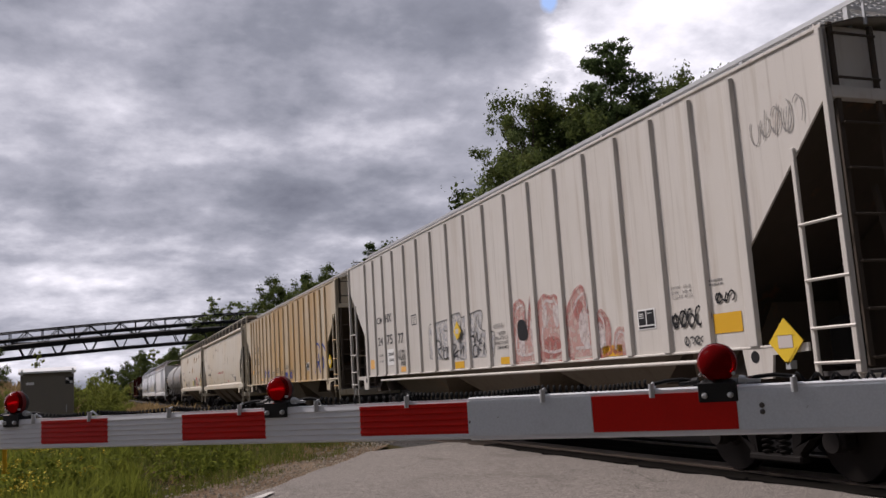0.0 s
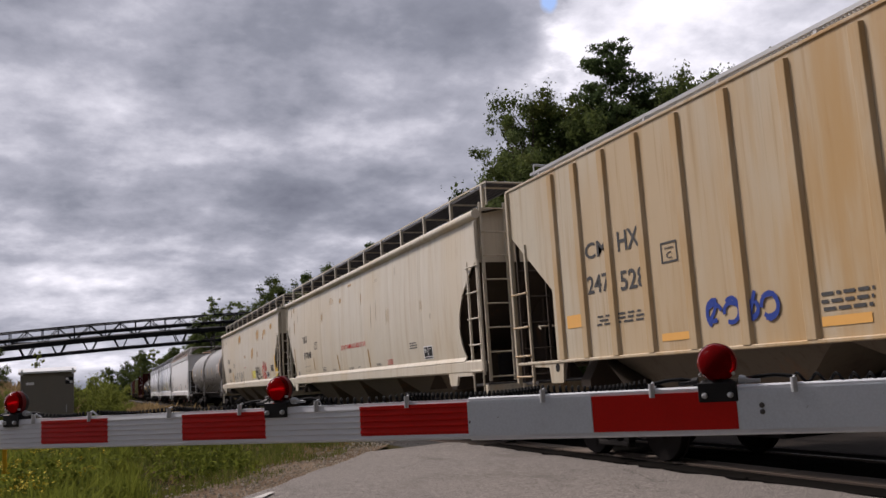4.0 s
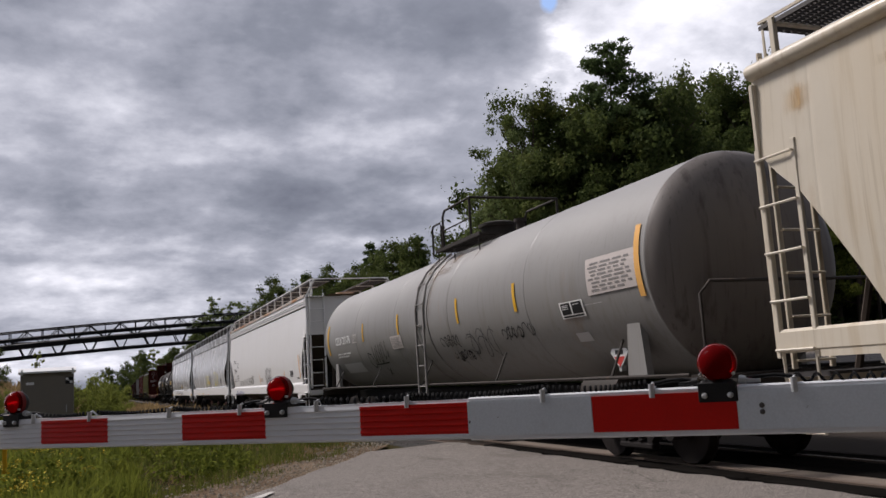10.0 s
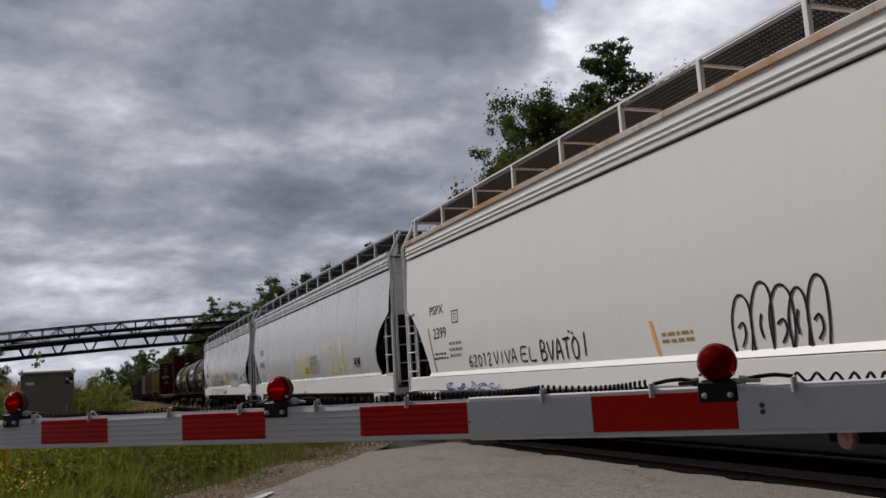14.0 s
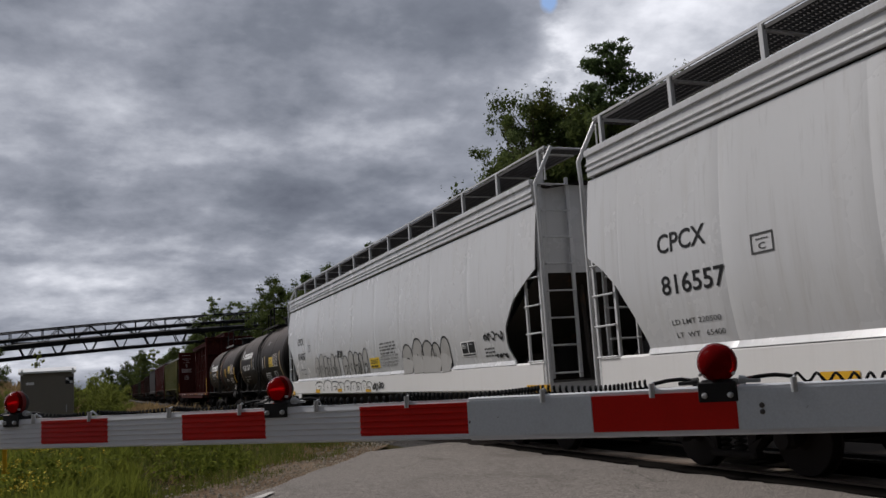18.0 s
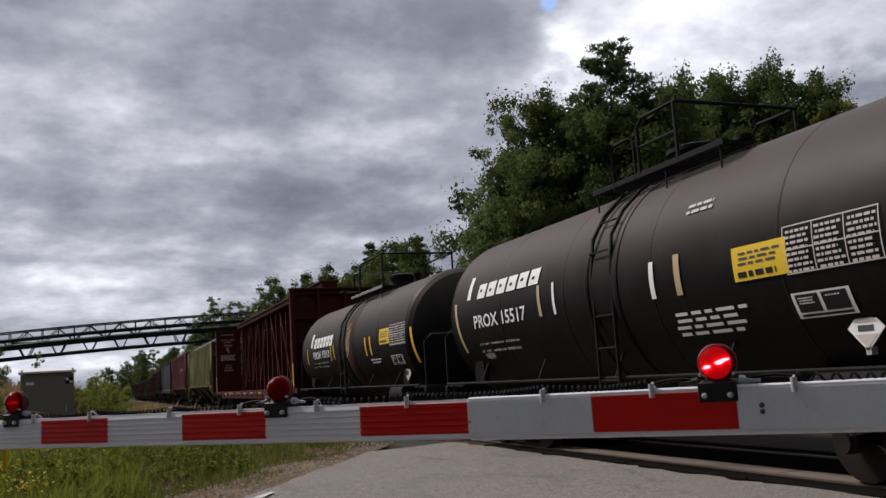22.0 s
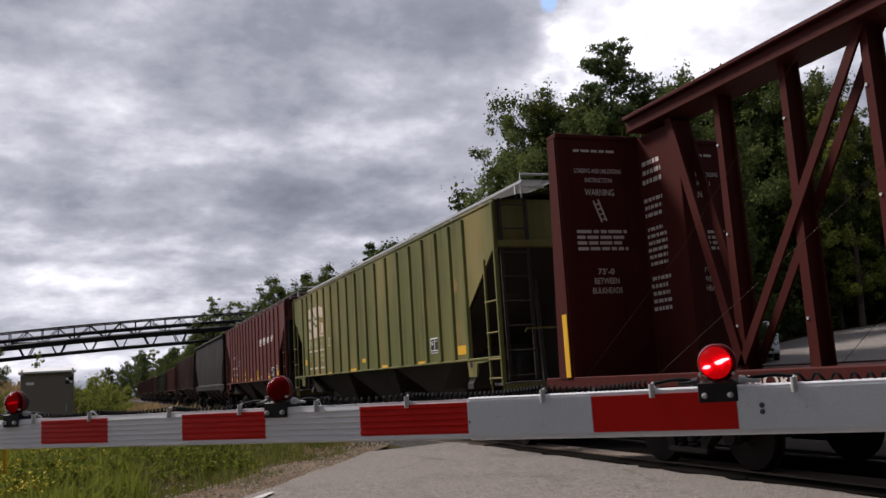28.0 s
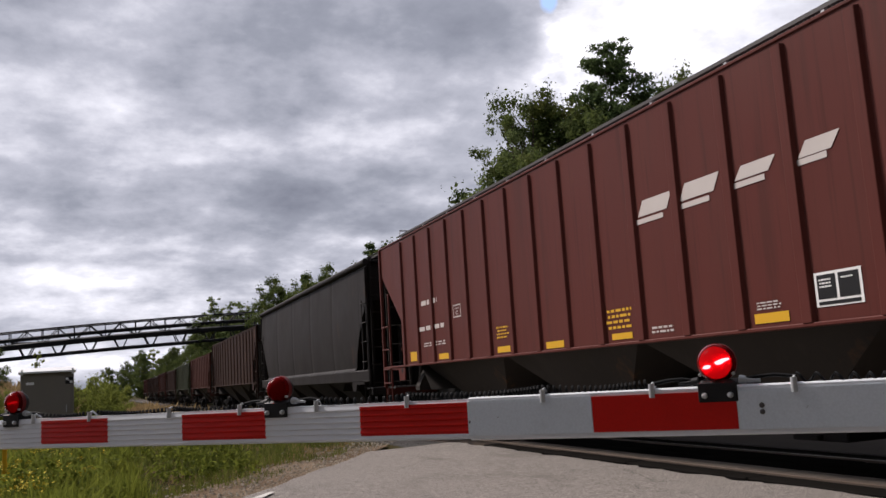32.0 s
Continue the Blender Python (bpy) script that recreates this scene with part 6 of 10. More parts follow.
def broad_tree(seed, height, spread, n_leaves, mat, size=0.27, low=0.16, count=26, lobe=(0.10, 0.19), shape=0.75):
    """Meshes of trunk with limbs, and of an open crown: sprays of leaves at the tips of its twigs."""
    rng = np.random.default_rng(seed)
    s = Shape()
    lean = rng.normal(0, 0.02, 2)
    s.tube([(lean[0] * z * 0.6 + 0.08 * math.sin(z * 0.9 + seed), lean[1] * z * 0.6, z) for z in np.linspace(-0.2, height * 0.86, 9)], [0.018 * height * (1 - 0.88 * i / 8) for i in range(9)], 8)
    # limbs that rise outwards, the crown's lobes
    limbs = max(6, count // 6)
    sprays = []
    for i in range(limbs):
        u = low + (0.97 - low) * (i + rng.uniform(0.2, 0.8)) / limbs
        ang = i * 2.399 + rng.uniform(-0.5, 0.5)
        prof = math.sin(math.pi * min(1, max(0.06, (u - low * 0.6) / (1 - low * 0.55)) ** 0.8)) ** shape
        rad = spread * 0.5 * prof * rng.uniform(0.55, 1.0)
        tip = np.array([rad * math.cos(ang), rad * math.sin(ang), height * u])
        foot = np.array([lean[0] * tip[2] * 0.6, lean[1] * tip[2] * 0.6, max(height * 0.10, tip[2] - rad * rng.uniform(0.5, 1.0) - 0.5)])
        s.tube([tuple(foot), tuple((foot + tip) / 2 + [0, 0, -0.06 * rad]), tuple(tip)], [0.0045 * height, 0.0028 * height, 0.012], 5)
        for j in range(count // limbs):
            w = rng.uniform(0.35, 1.08)
            r = spread * rng.uniform(*lobe) * (0.75 + 0.35 * prof)
            off = rng.normal(0, 1, 3) * np.array([0.11, 0.11, 0.085]) * spread * (0.55 + 0.5 * prof)
            at = foot + (tip - foot) * w + off
            at[2] = min(at[2], height * 0.985 - r * 0.5)
            sprays.append((at, r, at - (foot + (tip - foot) * max(0.0, w - 0.25))))
    total = sum(q[1] ** 2 for q in sprays)
    pts, outs = [], []
    for at, r, way in sprays:
        k = int(n_leaves * r * r / total)
        d = rng.normal(0, 1, (k, 3))
        d /= np.linalg.norm(d, axis=1, keepdims=True)
        # leaves crowd the shell of each spray and thin out to its tip, which points up and outwards
        way = way / (np.linalg.norm(way) + 1e-6) + np.array([0, 0, 0.7])
        p = at + d * r * (rng.uniform(0.15, 1.0, (k, 1)) ** 0.45) * np.array([1.0, 1.0, 0.75])
        stray = rng.uniform(0, 1, k) < 0.13
        p[stray] += way * (rng.uniform(0.1, 1.0, (k, 1))[stray]) * r * 0.85
        s.tube([tuple(at - way * r * 0.5), tuple(at + way * r * 0.6)], [0.014, 0.005], 4)
        pts.append(p), outs.append(d + np.array([0, 0, 0.25]))
    v, f = cards(np.concatenate(pts), np.concatenate(outs), size, rng)
    return s.mesh("trunk", BARK, 60), numpy_mesh("crown", v, f, mat)


def pine_tree(seed, height, spread, n_leaves, mat=None, start=0.25, layers=17, size=0.26, flat=False):
    """A white pine: whorls of limbs that turn up at their tips and carry tufts of needles, with sky between."""
    rng = np.random.default_rng(seed)
    s = Shape()
    s.tube([(0.05 * math.sin(z), 0, z) for z in np.linspace(-0.2, height, 10)], [0.014 * height * (1 - 0.93 * i / 9) for i in range(10)], 8)
    tufts = []
    for i in range(layers):
        u = start + (0.965 - start) * i / (layers - 1)
        down = height * (1 - u)
        reach = min(spread * 0.5, 0.50 + 0.42 * down) if flat else spread * 0.5 * (1.05 - u) ** 0.8 + 0.2
        n = 6 if flat else 5
        for j in range(n):
            a = j * math.tau / n + i * 1.1 + rng.uniform(-0.35, 0.35)
            r = reach * rng.uniform(0.6, 1.1)
            z = height * u + rng.uniform(-0.25, 0.25)
            rise = r * rng.uniform(0.30, 0.65) if flat else r * rng.uniform(-0.15, 0.15)
            tip = np.array([r * math.cos(a), r * math.sin(a), z + rise])
            root = np.array([0, 0, z])
            bend = root + (tip - root) * 0.6 + np.array([0, 0, -0.25 * rise])
            s.tube([tuple(root), tuple(bend), tuple(tip)], [0.035 * (1.25 - u), 0.024, 0.008], 4)
            for w in ((0.5, 0.72, 0.9, 1.0) if r > 0.9 else (0.65, 1.0)):
                c = bend + (tip - bend) * (w - 0.6) / 0.4 if w > 0.6 else root + (bend - root) * w / 0.6
                side = np.array([-math.sin(a), math.cos(a), 0]) * rng.normal(0, 0.16) * r
                tufts.append((c + side, rng.uniform(0.24, 0.40) * (1.0 if flat else 1.25)))
    tufts.append((np.array([0, 0, height]), 0.25))
    pts, outs = [], []
    total = sum(q[1] ** 2 for q in tufts)
    for c, r in tufts:
        k = int(n_leaves * r * r / total)
        d = rng.normal(0, 1, (k, 3))
        d /= np.linalg.norm(d, axis=1, keepdims=True)
        pts.append(c + d * r * rng.uniform(0.2, 1.0, (k, 1)) * np.array([1.15, 1.15, 0.6]))
        outs.append(np.cross(d, rng.normal(0, 1, (k, 3))))
    v, f = cards(np.concatenate(pts), np.concatenate(outs), size, rng, 2.4)
    return s.mesh("trunk", BARK, 60), numpy_mesh("crown", v, f, mat or NEEDLE)


LEAF_AIRY = foliage("open_crown_leaves", (0.060, 0.095, 0.028), (0.155, 0.190, 0.075))
# Darker copy of the leaf colours, painted shade for the depth of the wood.
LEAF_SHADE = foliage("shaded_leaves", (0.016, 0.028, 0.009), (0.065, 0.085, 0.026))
KINDS = {
    "a": broad_tree(11, 13.0, 7.6, 52000, LEAF_DARK, 0.105, 0.10, 230, (0.055, 0.095)),
    "b": broad_tree(12, 13.0, 6.6, 46000, LEAF_DARK, 0.10, 0.10, 210, (0.055, 0.10)),
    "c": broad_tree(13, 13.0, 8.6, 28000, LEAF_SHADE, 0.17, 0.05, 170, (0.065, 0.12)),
    "light": broad_tree(14, 12.0, 5.4, 12000, LEAF_LIGHT, 0.12, 0.10, 110, (0.05, 0.09)),
    "shrub": broad_tree(15, 3.0, 3.8, 7000, LEAF_LIGHT, 0.085, 0.02, 70, (0.06, 0.12)),
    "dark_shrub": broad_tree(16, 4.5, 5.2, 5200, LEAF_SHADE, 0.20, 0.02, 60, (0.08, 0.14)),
    "pine": pine_tree(21, 15.0, 4.4, 16000, None, 0.50, 14, 0.085, True),
    "spire": pine_tree(22, 15.0, 4.6, 9000, None, 0.12, 24, 0.17),
    "airy": broad_tree(24, 12.5, 7.0, 21000, LEAF_AIRY, 0.095, 0.08, 180, (0.04, 0.08), 0.9),
    "far": broad_tree(17, 13.0, 8.0, 24000, LEAF_DARK, 0.145, 0.06, 190, (0.05, 0.10)),
    "thin": broad_tree(18, 13.0, 4.0, 6000, LEAF_AIRY, 0.135, 0.25, 90, (0.05, 0.10)),
}
FULL = {"airy": 12.5, "a": 13.0, "b": 13.0, "c": 13.0, "light": 12.0, "shrub": 3.0, "dark_shrub": 4.5, "pine": 15.0, "spire": 15.0, "far": 13.0, "thin": 13.0}
WORDS = {"airy": "open light green broadleaf tree with sky between its leaves", "a": "leafy dark green broadleaf tree behind the tracks", "b": "leafy dark green broadleaf tree behind the tracks", "c": "wide dark green broadleaf tree behind the tracks", "light": "light green young broadleaf tree among darker trees", "shrub": "light green leafy shrub in the grass", "dark_shrub": "dark green dense shrub under the trees", "pine": "tall ragged white pine above the broadleaf trees", "spire": "dark green pointed conifer beside the tracks", "far": "dark green broadleaf tree far along the tracks", "thin": "slender pale green tree with sparse leaves"}


def plant(kind, x, y, top, wide=1.0, turn=None):
    z = land(x, y)
    k = (top - z) / FULL[kind]
    name = "shrub" if "shrub" in kind else "tree"
    t = thing(name, (x, y, z), WORDS[kind], name, "shrubs by the crossing" if name == "shrub" else "trees along the tracks")
    t.rotation_euler = (0, 0, turn if turn is not None else random.uniform(0, 6.28))
    t.scale = (k * wide, k * wide, k)
    part("trunk", KINDS[kind][0], None, t)
    part("crown", KINDS[kind][1], None, t)


def beyond(kind, x, y, top, wide):
    """Sets back the trees that stand behind the bend of the far road, in line with the crossing."""
    u = max(0.0, min(1.0, (math.degrees(math.atan2(x, y)) - 35) / 5))
    f = 1 + 0.85 * u * u * (3 - 2 * u)
    plant(kind, x * f, y * f, 1.3 + (top - 1.3) * f, wide)


def make_plants():
    # the wood on the far side, right of the tracks
    for kind, x, y, top, wide in (
            ("b", 17.3, 33.2, 13.4, 0.95), ("airy", 16.35, 33.4, 12.6, 0.74), ("b", 18.9, 33.6, 13.3, 1.0), ("a", 19.6, 31.6, 12.6, 1.0), ("pine", 20.7, 31.8, 15.25, 1.0),
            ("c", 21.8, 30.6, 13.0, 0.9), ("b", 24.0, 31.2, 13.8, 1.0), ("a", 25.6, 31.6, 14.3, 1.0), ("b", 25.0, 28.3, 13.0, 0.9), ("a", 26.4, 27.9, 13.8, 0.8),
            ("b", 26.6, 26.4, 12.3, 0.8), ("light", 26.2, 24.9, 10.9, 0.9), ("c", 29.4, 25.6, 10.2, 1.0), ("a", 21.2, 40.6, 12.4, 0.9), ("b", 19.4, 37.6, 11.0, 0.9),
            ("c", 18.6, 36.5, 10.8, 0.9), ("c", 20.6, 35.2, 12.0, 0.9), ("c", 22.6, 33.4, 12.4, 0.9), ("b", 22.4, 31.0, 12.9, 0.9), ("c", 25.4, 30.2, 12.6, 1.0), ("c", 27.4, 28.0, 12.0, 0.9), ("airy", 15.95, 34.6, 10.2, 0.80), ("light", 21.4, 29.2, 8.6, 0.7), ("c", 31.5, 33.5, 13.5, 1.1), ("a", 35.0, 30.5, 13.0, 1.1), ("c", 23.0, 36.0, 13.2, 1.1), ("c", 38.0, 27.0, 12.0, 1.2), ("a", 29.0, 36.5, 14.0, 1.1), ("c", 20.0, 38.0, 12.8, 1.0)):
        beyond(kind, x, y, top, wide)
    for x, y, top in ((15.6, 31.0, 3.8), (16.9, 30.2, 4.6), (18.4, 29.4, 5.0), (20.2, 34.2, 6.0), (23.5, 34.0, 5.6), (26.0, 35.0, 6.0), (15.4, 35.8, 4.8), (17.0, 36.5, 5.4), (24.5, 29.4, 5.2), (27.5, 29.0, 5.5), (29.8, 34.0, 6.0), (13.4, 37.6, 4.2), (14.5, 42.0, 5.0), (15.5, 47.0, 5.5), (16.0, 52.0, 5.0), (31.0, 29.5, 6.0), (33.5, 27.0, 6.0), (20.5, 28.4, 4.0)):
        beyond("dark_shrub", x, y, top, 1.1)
    # dense edge of the wood behind the bend of the far road
    for i in range(13):
        x = 30 + 3.4 * i
        plant("c" if i % 2 else "a", x, far_road(x) + 12 + 3 * (i % 3), land(x, 0) + 12.5, 1.2)
        plant("dark_shrub", x + 1.5, far_road(x) + 8.5, land(x, 0) + 4.5, 1.2)
    # trees along the far side, smaller with distance
    for kind, x, y, top, wide in (
            ("spire", 28.7, 80.0, 14.9, 0.9), ("spire", 30.3, 90.0, 15.8, 1.0), ("spire", 26.2, 88.2, 15.6, 0.9), ("spire", 26.0, 84.0, 14.2, 0.8), ("far", 27.5, 101.3, 14.3, 0.9),
            ("far", 25.0, 102.0, 15.3, 0.8), ("far", 23.4, 107.5, 15.0, 0.8), ("spire", 22.6, 104.0, 14.4, 0.6), ("far", 19.7, 110.3, 14.9, 0.9), ("thin", 17.7, 123.7, 13.4, 1.3), ("thin", 12.5, 111.3, 12.8, 1.3), ("thin", 15.2, 116.0, 12.6, 1.2),
            ("far", 13.5, 134.4, 12.2, 0.9), ("far", 16.8, 131.0, 12.0, 1.0), ("far", 10.8, 290.0, 15.0, 0.8), ("light", 14.2, 285.0, 15.0, 1.2), ("far", 6.6, 300.0, 12.0, 1.0), ("far", 0.9, 300.0, 10.5, 1.2),
            ("far", 18.6, 125.0, 12.0, 1.0), ("far", 17.0, 131.0, 11.6, 1.0), ("far", 15.6, 141.0, 11.4, 1.0), ("far", 14.0, 151.0, 10.8, 1.0), ("far", 12.0, 171.0, 9.6, 1.0), ("far", 10.4, 262.0, 12.6, 1.0), ("far", 20.0, 62.0, 11.5, 0.9), ("far", 21.5, 70.0, 12.0, 0.9), ("far", 19.0, 54.0, 10.5, 0.9), ("far", 22.0, 78.0, 12.0, 0.9), ("far", 21.0, 95.0, 12.5, 1.0), ("far", 18.0, 103.0, 11.0, 1.0), ("far", 16.0, 122.0, 10.0, 1.0), ("far", 17.0, 145.0, 11.0, 1.1), ("far", 14.0, 158.0, 10.0, 1.1), ("far", 12.5, 172.0, 9.5, 1.1), ("far", 12.0, 190.0, 9.0, 1.2),
            ("far", -9.0, 69.7, 6.8, 0.7), ("far", -7.0, 64.0, 5.9, 0.8), ("far", -7.3, 64.0, 6.5, 0.55), ("light", -4.6, 72.0, 5.0, 0.6), ("far", -12.0, 72.0, 7.5, 1.0), ("far", -15.0, 240.0, 9.0, 1.5), ("far", -25.0, 250.0, 10.0, 1.5), ("far", 5.0, 250.0, 8.0, 1.4), ("far", 14.0, 240.0, 9.0, 1.4)):
        plant(kind, x, y, top, wide)
    # unseen tall wood added behind the crossing and on its left, blocks sky light
    for i in range(19):
        x = -27 + 3.1 * i
        if abs(x - TRACK) > 3.6:
            plant(("a", "c", "b")[i % 3], x, -15.5 - 1.6 * (i % 3), 18.5 + (i % 4), 0.9)
    for i in range(5):
        plant(("c", "a")[i % 2], -17 - 1.5 * (i % 2), -12 + 4.0 * i, 14.0 + i % 3, 0.95)
    for x, y, top, w in ((-0.5, 36.0, 2.05, 0.75), (0.3, 37.0, 1.5, 0.7), (-1.0, 34.5, 1.7, 0.7), (0.1, 46.0, 1.9, 0.9), (0.3, 56.0, 1.9, 1.0), (-3.6, 34.0, 1.6, 0.8), (-4.4, 38.0, 2.0, 0.9)):
        plant("shrub", x, y, top, w)


make_plants()


def make_grass():
    """Meadow on the near side, in loose tufts that thin out to the gravel."""
    rng = np.random.default_rng(5)

    def blades(n, box, h, mat, name, label, keep, width=0.012):
        x = rng.uniform(box[0], box[1], n)
        y = box[2] + (box[3] - box[2]) * rng.uniform(0, 1, n) ** 1.5
        ok = np.array([keep(a, b) for a, b in zip(x, y)])
        x, y = x[ok], y[ok]
        n = len(x)
        z = np.array([land(a, b) for a, b in zip(x, y)]) - 0.03
        clump = np.array([0.5 + noise.noise(Vector((a * 0.9, b * 0.9, 2.0))) for a, b in zip(x, y)])
        hh = h * rng.uniform(0.5, 1.2, n) * np.clip(0.55 + clump, 0.3, 1.6)
        far = np.clip(y / 14.0, 1.0, 3.0)
        a = rng.uniform(0, 6.283, n)
        w = width * far * rng.uniform(0.7, 1.4, n)
        lean = rng.normal(0, 0.28, (n, 2)) * hh[:, None]
        p0 = np.stack([x - np.cos(a) * w, y - np.sin(a) * w, z], 1)
        p1 = np.stack([x + np.cos(a) * w, y + np.sin(a) * w, z], 1)
        m0 = np.stack([x + lean[:, 0] * 0.35 + np.cos(a) * w * 0.7, y + lean[:, 1] * 0.35 + np.sin(a) * w * 0.7, z + hh * 0.6], 1)
        m1 = np.stack([x + lean[:, 0] * 0.35 - np.cos(a) * w * 0.7, y + lean[:, 1] * 0.35 - np.sin(a) * w * 0.7, z + hh * 0.6], 1)
        tip = np.stack([x + lean[:, 0], y + lean[:, 1], z + hh], 1)
        v = np.stack([p0, p1, m0, m1, tip], 1).reshape(-1, 3)
        k = np.arange(n)[:, None] * 5
        quads, tris = k + [0, 1, 2, 3], k + [3, 2, 4]
        me = bpy.data.meshes.new(name)
        me.from_pydata(v.tolist(), [], quads.tolist() + tris.tolist())
        me.update()
        me.materials.append(mat)
        tagged(new(name, me), label, "grass", kind="stuff")

    def off_road(a, b, d):
        e = edge_left(b)
        return a < e - d * (0.6 + 0.8 * abs(wobble(a, b, 0.8, 3.0))) and a < TRACK - 2.7

    blades(130000, (-9, 6, 9.5, 42), 0.17, GRASS, "grass", "green meadow grass beside the road", lambda a, b: off_road(a, b, 0.9) and wobble(a, b, 0.6, 6.0) > -0.2, 0.0065)
    blades(26000, (-1.5, 5.5, 10.5, 21), 0.075, DRY, "dry_grass", "short trampled straw on the shoulder", lambda a, b: -2.6 < a - edge_left(b) < -0.02 and wobble(a, b, 1.3, 5.0) > -0.12, 0.006)
    blades(9000, (-1.5, 5.5, 10.5, 21), 0.09, GRASS, "grass", "short green tufts on the shoulder", lambda a, b: -2.2 < a - edge_left(b) < -0.15 and wobble(a, b, 1.1, 15.0) > 0.15, 0.006)
    blades(24000, (-9, 6, 9.5, 60), 0.15, DRY, "dry_grass", "dry straw-coloured grass among the green", lambda a, b: off_road(a, b, 0.15) and wobble(a, b, 0.5, 8.0) > -0.1, 0.006)
    blades(24000, (-5, 0.6, 10.5, 22), 0.42, WEED, "weeds", "tall yellow-green weeds in the meadow", lambda a, b: off_road(a, b, 1.6 + (b - 10) * 0.05) and wobble(a, b, 0.45, 11.0) > -0.1, 0.008)
    blades(16000, (9.6, 40, 7, 50), 0.40, WEED, "grass", "yellow-green grass beyond the tracks", lambda a, b: abs(b - far_road(a)) > 6.8 and a > 10.2, 0.03)
    blades(14000, (-14, 5, 42, 110), 0.55, DRY, "dry_grass", "dry straw-coloured grass on the far bank", lambda a, b: wobble(a, b, 0.2, 8.0) > -0.2 and a < TRACK - 2.9, 0.02)
    # loose stones on the shoulder
    rng4 = np.random.default_rng(41)
    pebbles = Shape()
    for _ in range(2300):
        b = 10.5 + 10.0 * rng4.uniform() ** 1.2
        a = edge_left(b) - abs(rng4.normal(0, 0.85)) + 0.05
        r = rng4.uniform(0.010, 0.032)
        z = -0.125 + rng4.uniform(0, 0.008)
        ring = [(a + r * rng4.uniform(0.7, 1.1) * math.cos(k * 1.257), b + r * rng4.uniform(0.7, 1.1) * math.sin(k * 1.257), z) for k in range(5)]
        pebbles.add(ring + [(a + 0.2 * r, b, z + r * 0.75)], [(k, (k + 1) % 5, 5) for k in range(5)])
    peb = Nodes("shoulder_pebbles")
    tagged(new("pebbles", pebbles.mesh("pebbles", peb.done(peb.mix(peb.random(True), (0.10, 0.085, 0.065), (0.33, 0.29, 0.235)), 0.9, 0.0, 0.1))), "loose grey and tan stones on the shoulder", "gravel", kind="stuff")
    # leafy goldenrod: stems set with narrow leaves, in loose stands
    rng3 = np.random.default_rng(31)
    stems, leaf_p, leaf_o = Shape(), [], []
    for _ in range(2600):
        b = 11.5 + 16 * rng3.uniform() ** 1.3
        a = rng3.uniform(-5.5, edge_left(b) - 1.5)
        if wobble(a, b, 0.40, 11.0) < -0.06 + 0.05 * max(0.0, a + 1.5):
            continue
        z, h = land(a, b) - 0.03, rng3.uniform(0.30, 0.72) * (0.8 + 0.5 * wobble(a, b, 0.7, 2.0))
        tx, ty = rng3.normal(0, 0.10, 2) * h
        stems.tube([(a, b, z), (a + tx * 0.4, b + ty * 0.4, z + h * 0.6), (a + tx, b + ty, z + h)], [0.006, 0.005, 0.003], 3)
        k = int(h * 46)
        w = rng3.uniform(0.12, 1.0, (k, 1))
        d = rng3.normal(0, 1, (k, 3)) * [1, 1, 0.35]
        d /= np.linalg.norm(d, axis=1, keepdims=True)
        leaf_p.append(np.array([a, b, z]) + w * np.array([tx, ty, h]) + d * (0.055 - 0.03 * w))
        leaf_o.append(np.cross(d, [0, 0, 1.0]) + np.array([0, 0, 0.8]))
    v, f = cards(np.concatenate(leaf_p), np.concatenate(leaf_o), 0.042, rng3, 2.6)
    tagged(new("weed_leaves", numpy_mesh("weed_leaves", v, f, WEED)), "leafy yellow-green goldenrod in the meadow", "weeds", kind="stuff")
    tagged(new("weed_stems", stems.mesh("weed_stems", WEED)), "thin green stems of the goldenrod", "weeds", kind="stuff")
    rng2 = np.random.default_rng(9)
    pts = []
    for _ in range(900):
        a, b = rng2.uniform(-4.5, 0.2), rng2.uniform(11, 24)
        if off_road(a, b, 1.6) and wobble(a, b, 0.45, 11.0) > 0.12:
            z = land(a, b) + rng2.uniform(0.3, 0.6)
            pts += [(a + rng2.normal(0, 0.03), b + rng2.normal(0, 0.03), z + rng2.normal(0, 0.03)) for _ in range(9)]
    p = np.array(pts)
    v, f = cards(p, np.tile([0, 0, 1.0], (len(p), 1)), 0.03, rng2, 1.2)
    tagged(new("blossoms", numpy_mesh("blossoms", v, f, FLOWER)), "small yellow blossoms on the tall weeds", "flowers", kind="stuff")


make_grass()


def make_marker():
    m = thing("marker_post", (-1.49, 15.93, land(-1.49, 15.93)), "slim yellow marker post standing in the grass", "post")
    part("post", Shape().box(-0.035, 0.035, -0.02, 0.02, -0.1, 0.78, 0.01), M_["yellow"], m)
    part("cap", Shape().box(-0.04, 0.04, -0.025, 0.025, 0.78, 0.82, 0.01), M_["black"], m)


make_marker()


# ---------------------------------------------------------------- marks on the cars
M_["grey_dark"] = plain("dark_grey_stencil_paint", (0.07, 0.07, 0.07), 0.6, 0.0, 0.4, 6.0)
M_["brown_decal"] = plain("faded_brown_decal", (0.36, 0.22, 0.07), 0.5, 0.0, 0.3, 6.0)
M_["tan_decal"] = plain("faded_tan_decal", (0.46, 0.35, 0.20), 0.5, 0.0, 0.3, 6.0)
M_["pale_patch"] = plain("faded_pale_paint", (0.46, 0.45, 0.44), 0.55, 0.0, 0.3, 3.0)
M_["pink_white"] = plain("sun_faded_white_paint", (0.56, 0.46, 0.38), 0.55, 0.0, 0.4, 3.0)
M_["pale_green"] = plain("faded_pale_green_paint", (0.33, 0.35, 0.22), 0.55, 0.0, 0.4, 5.0)
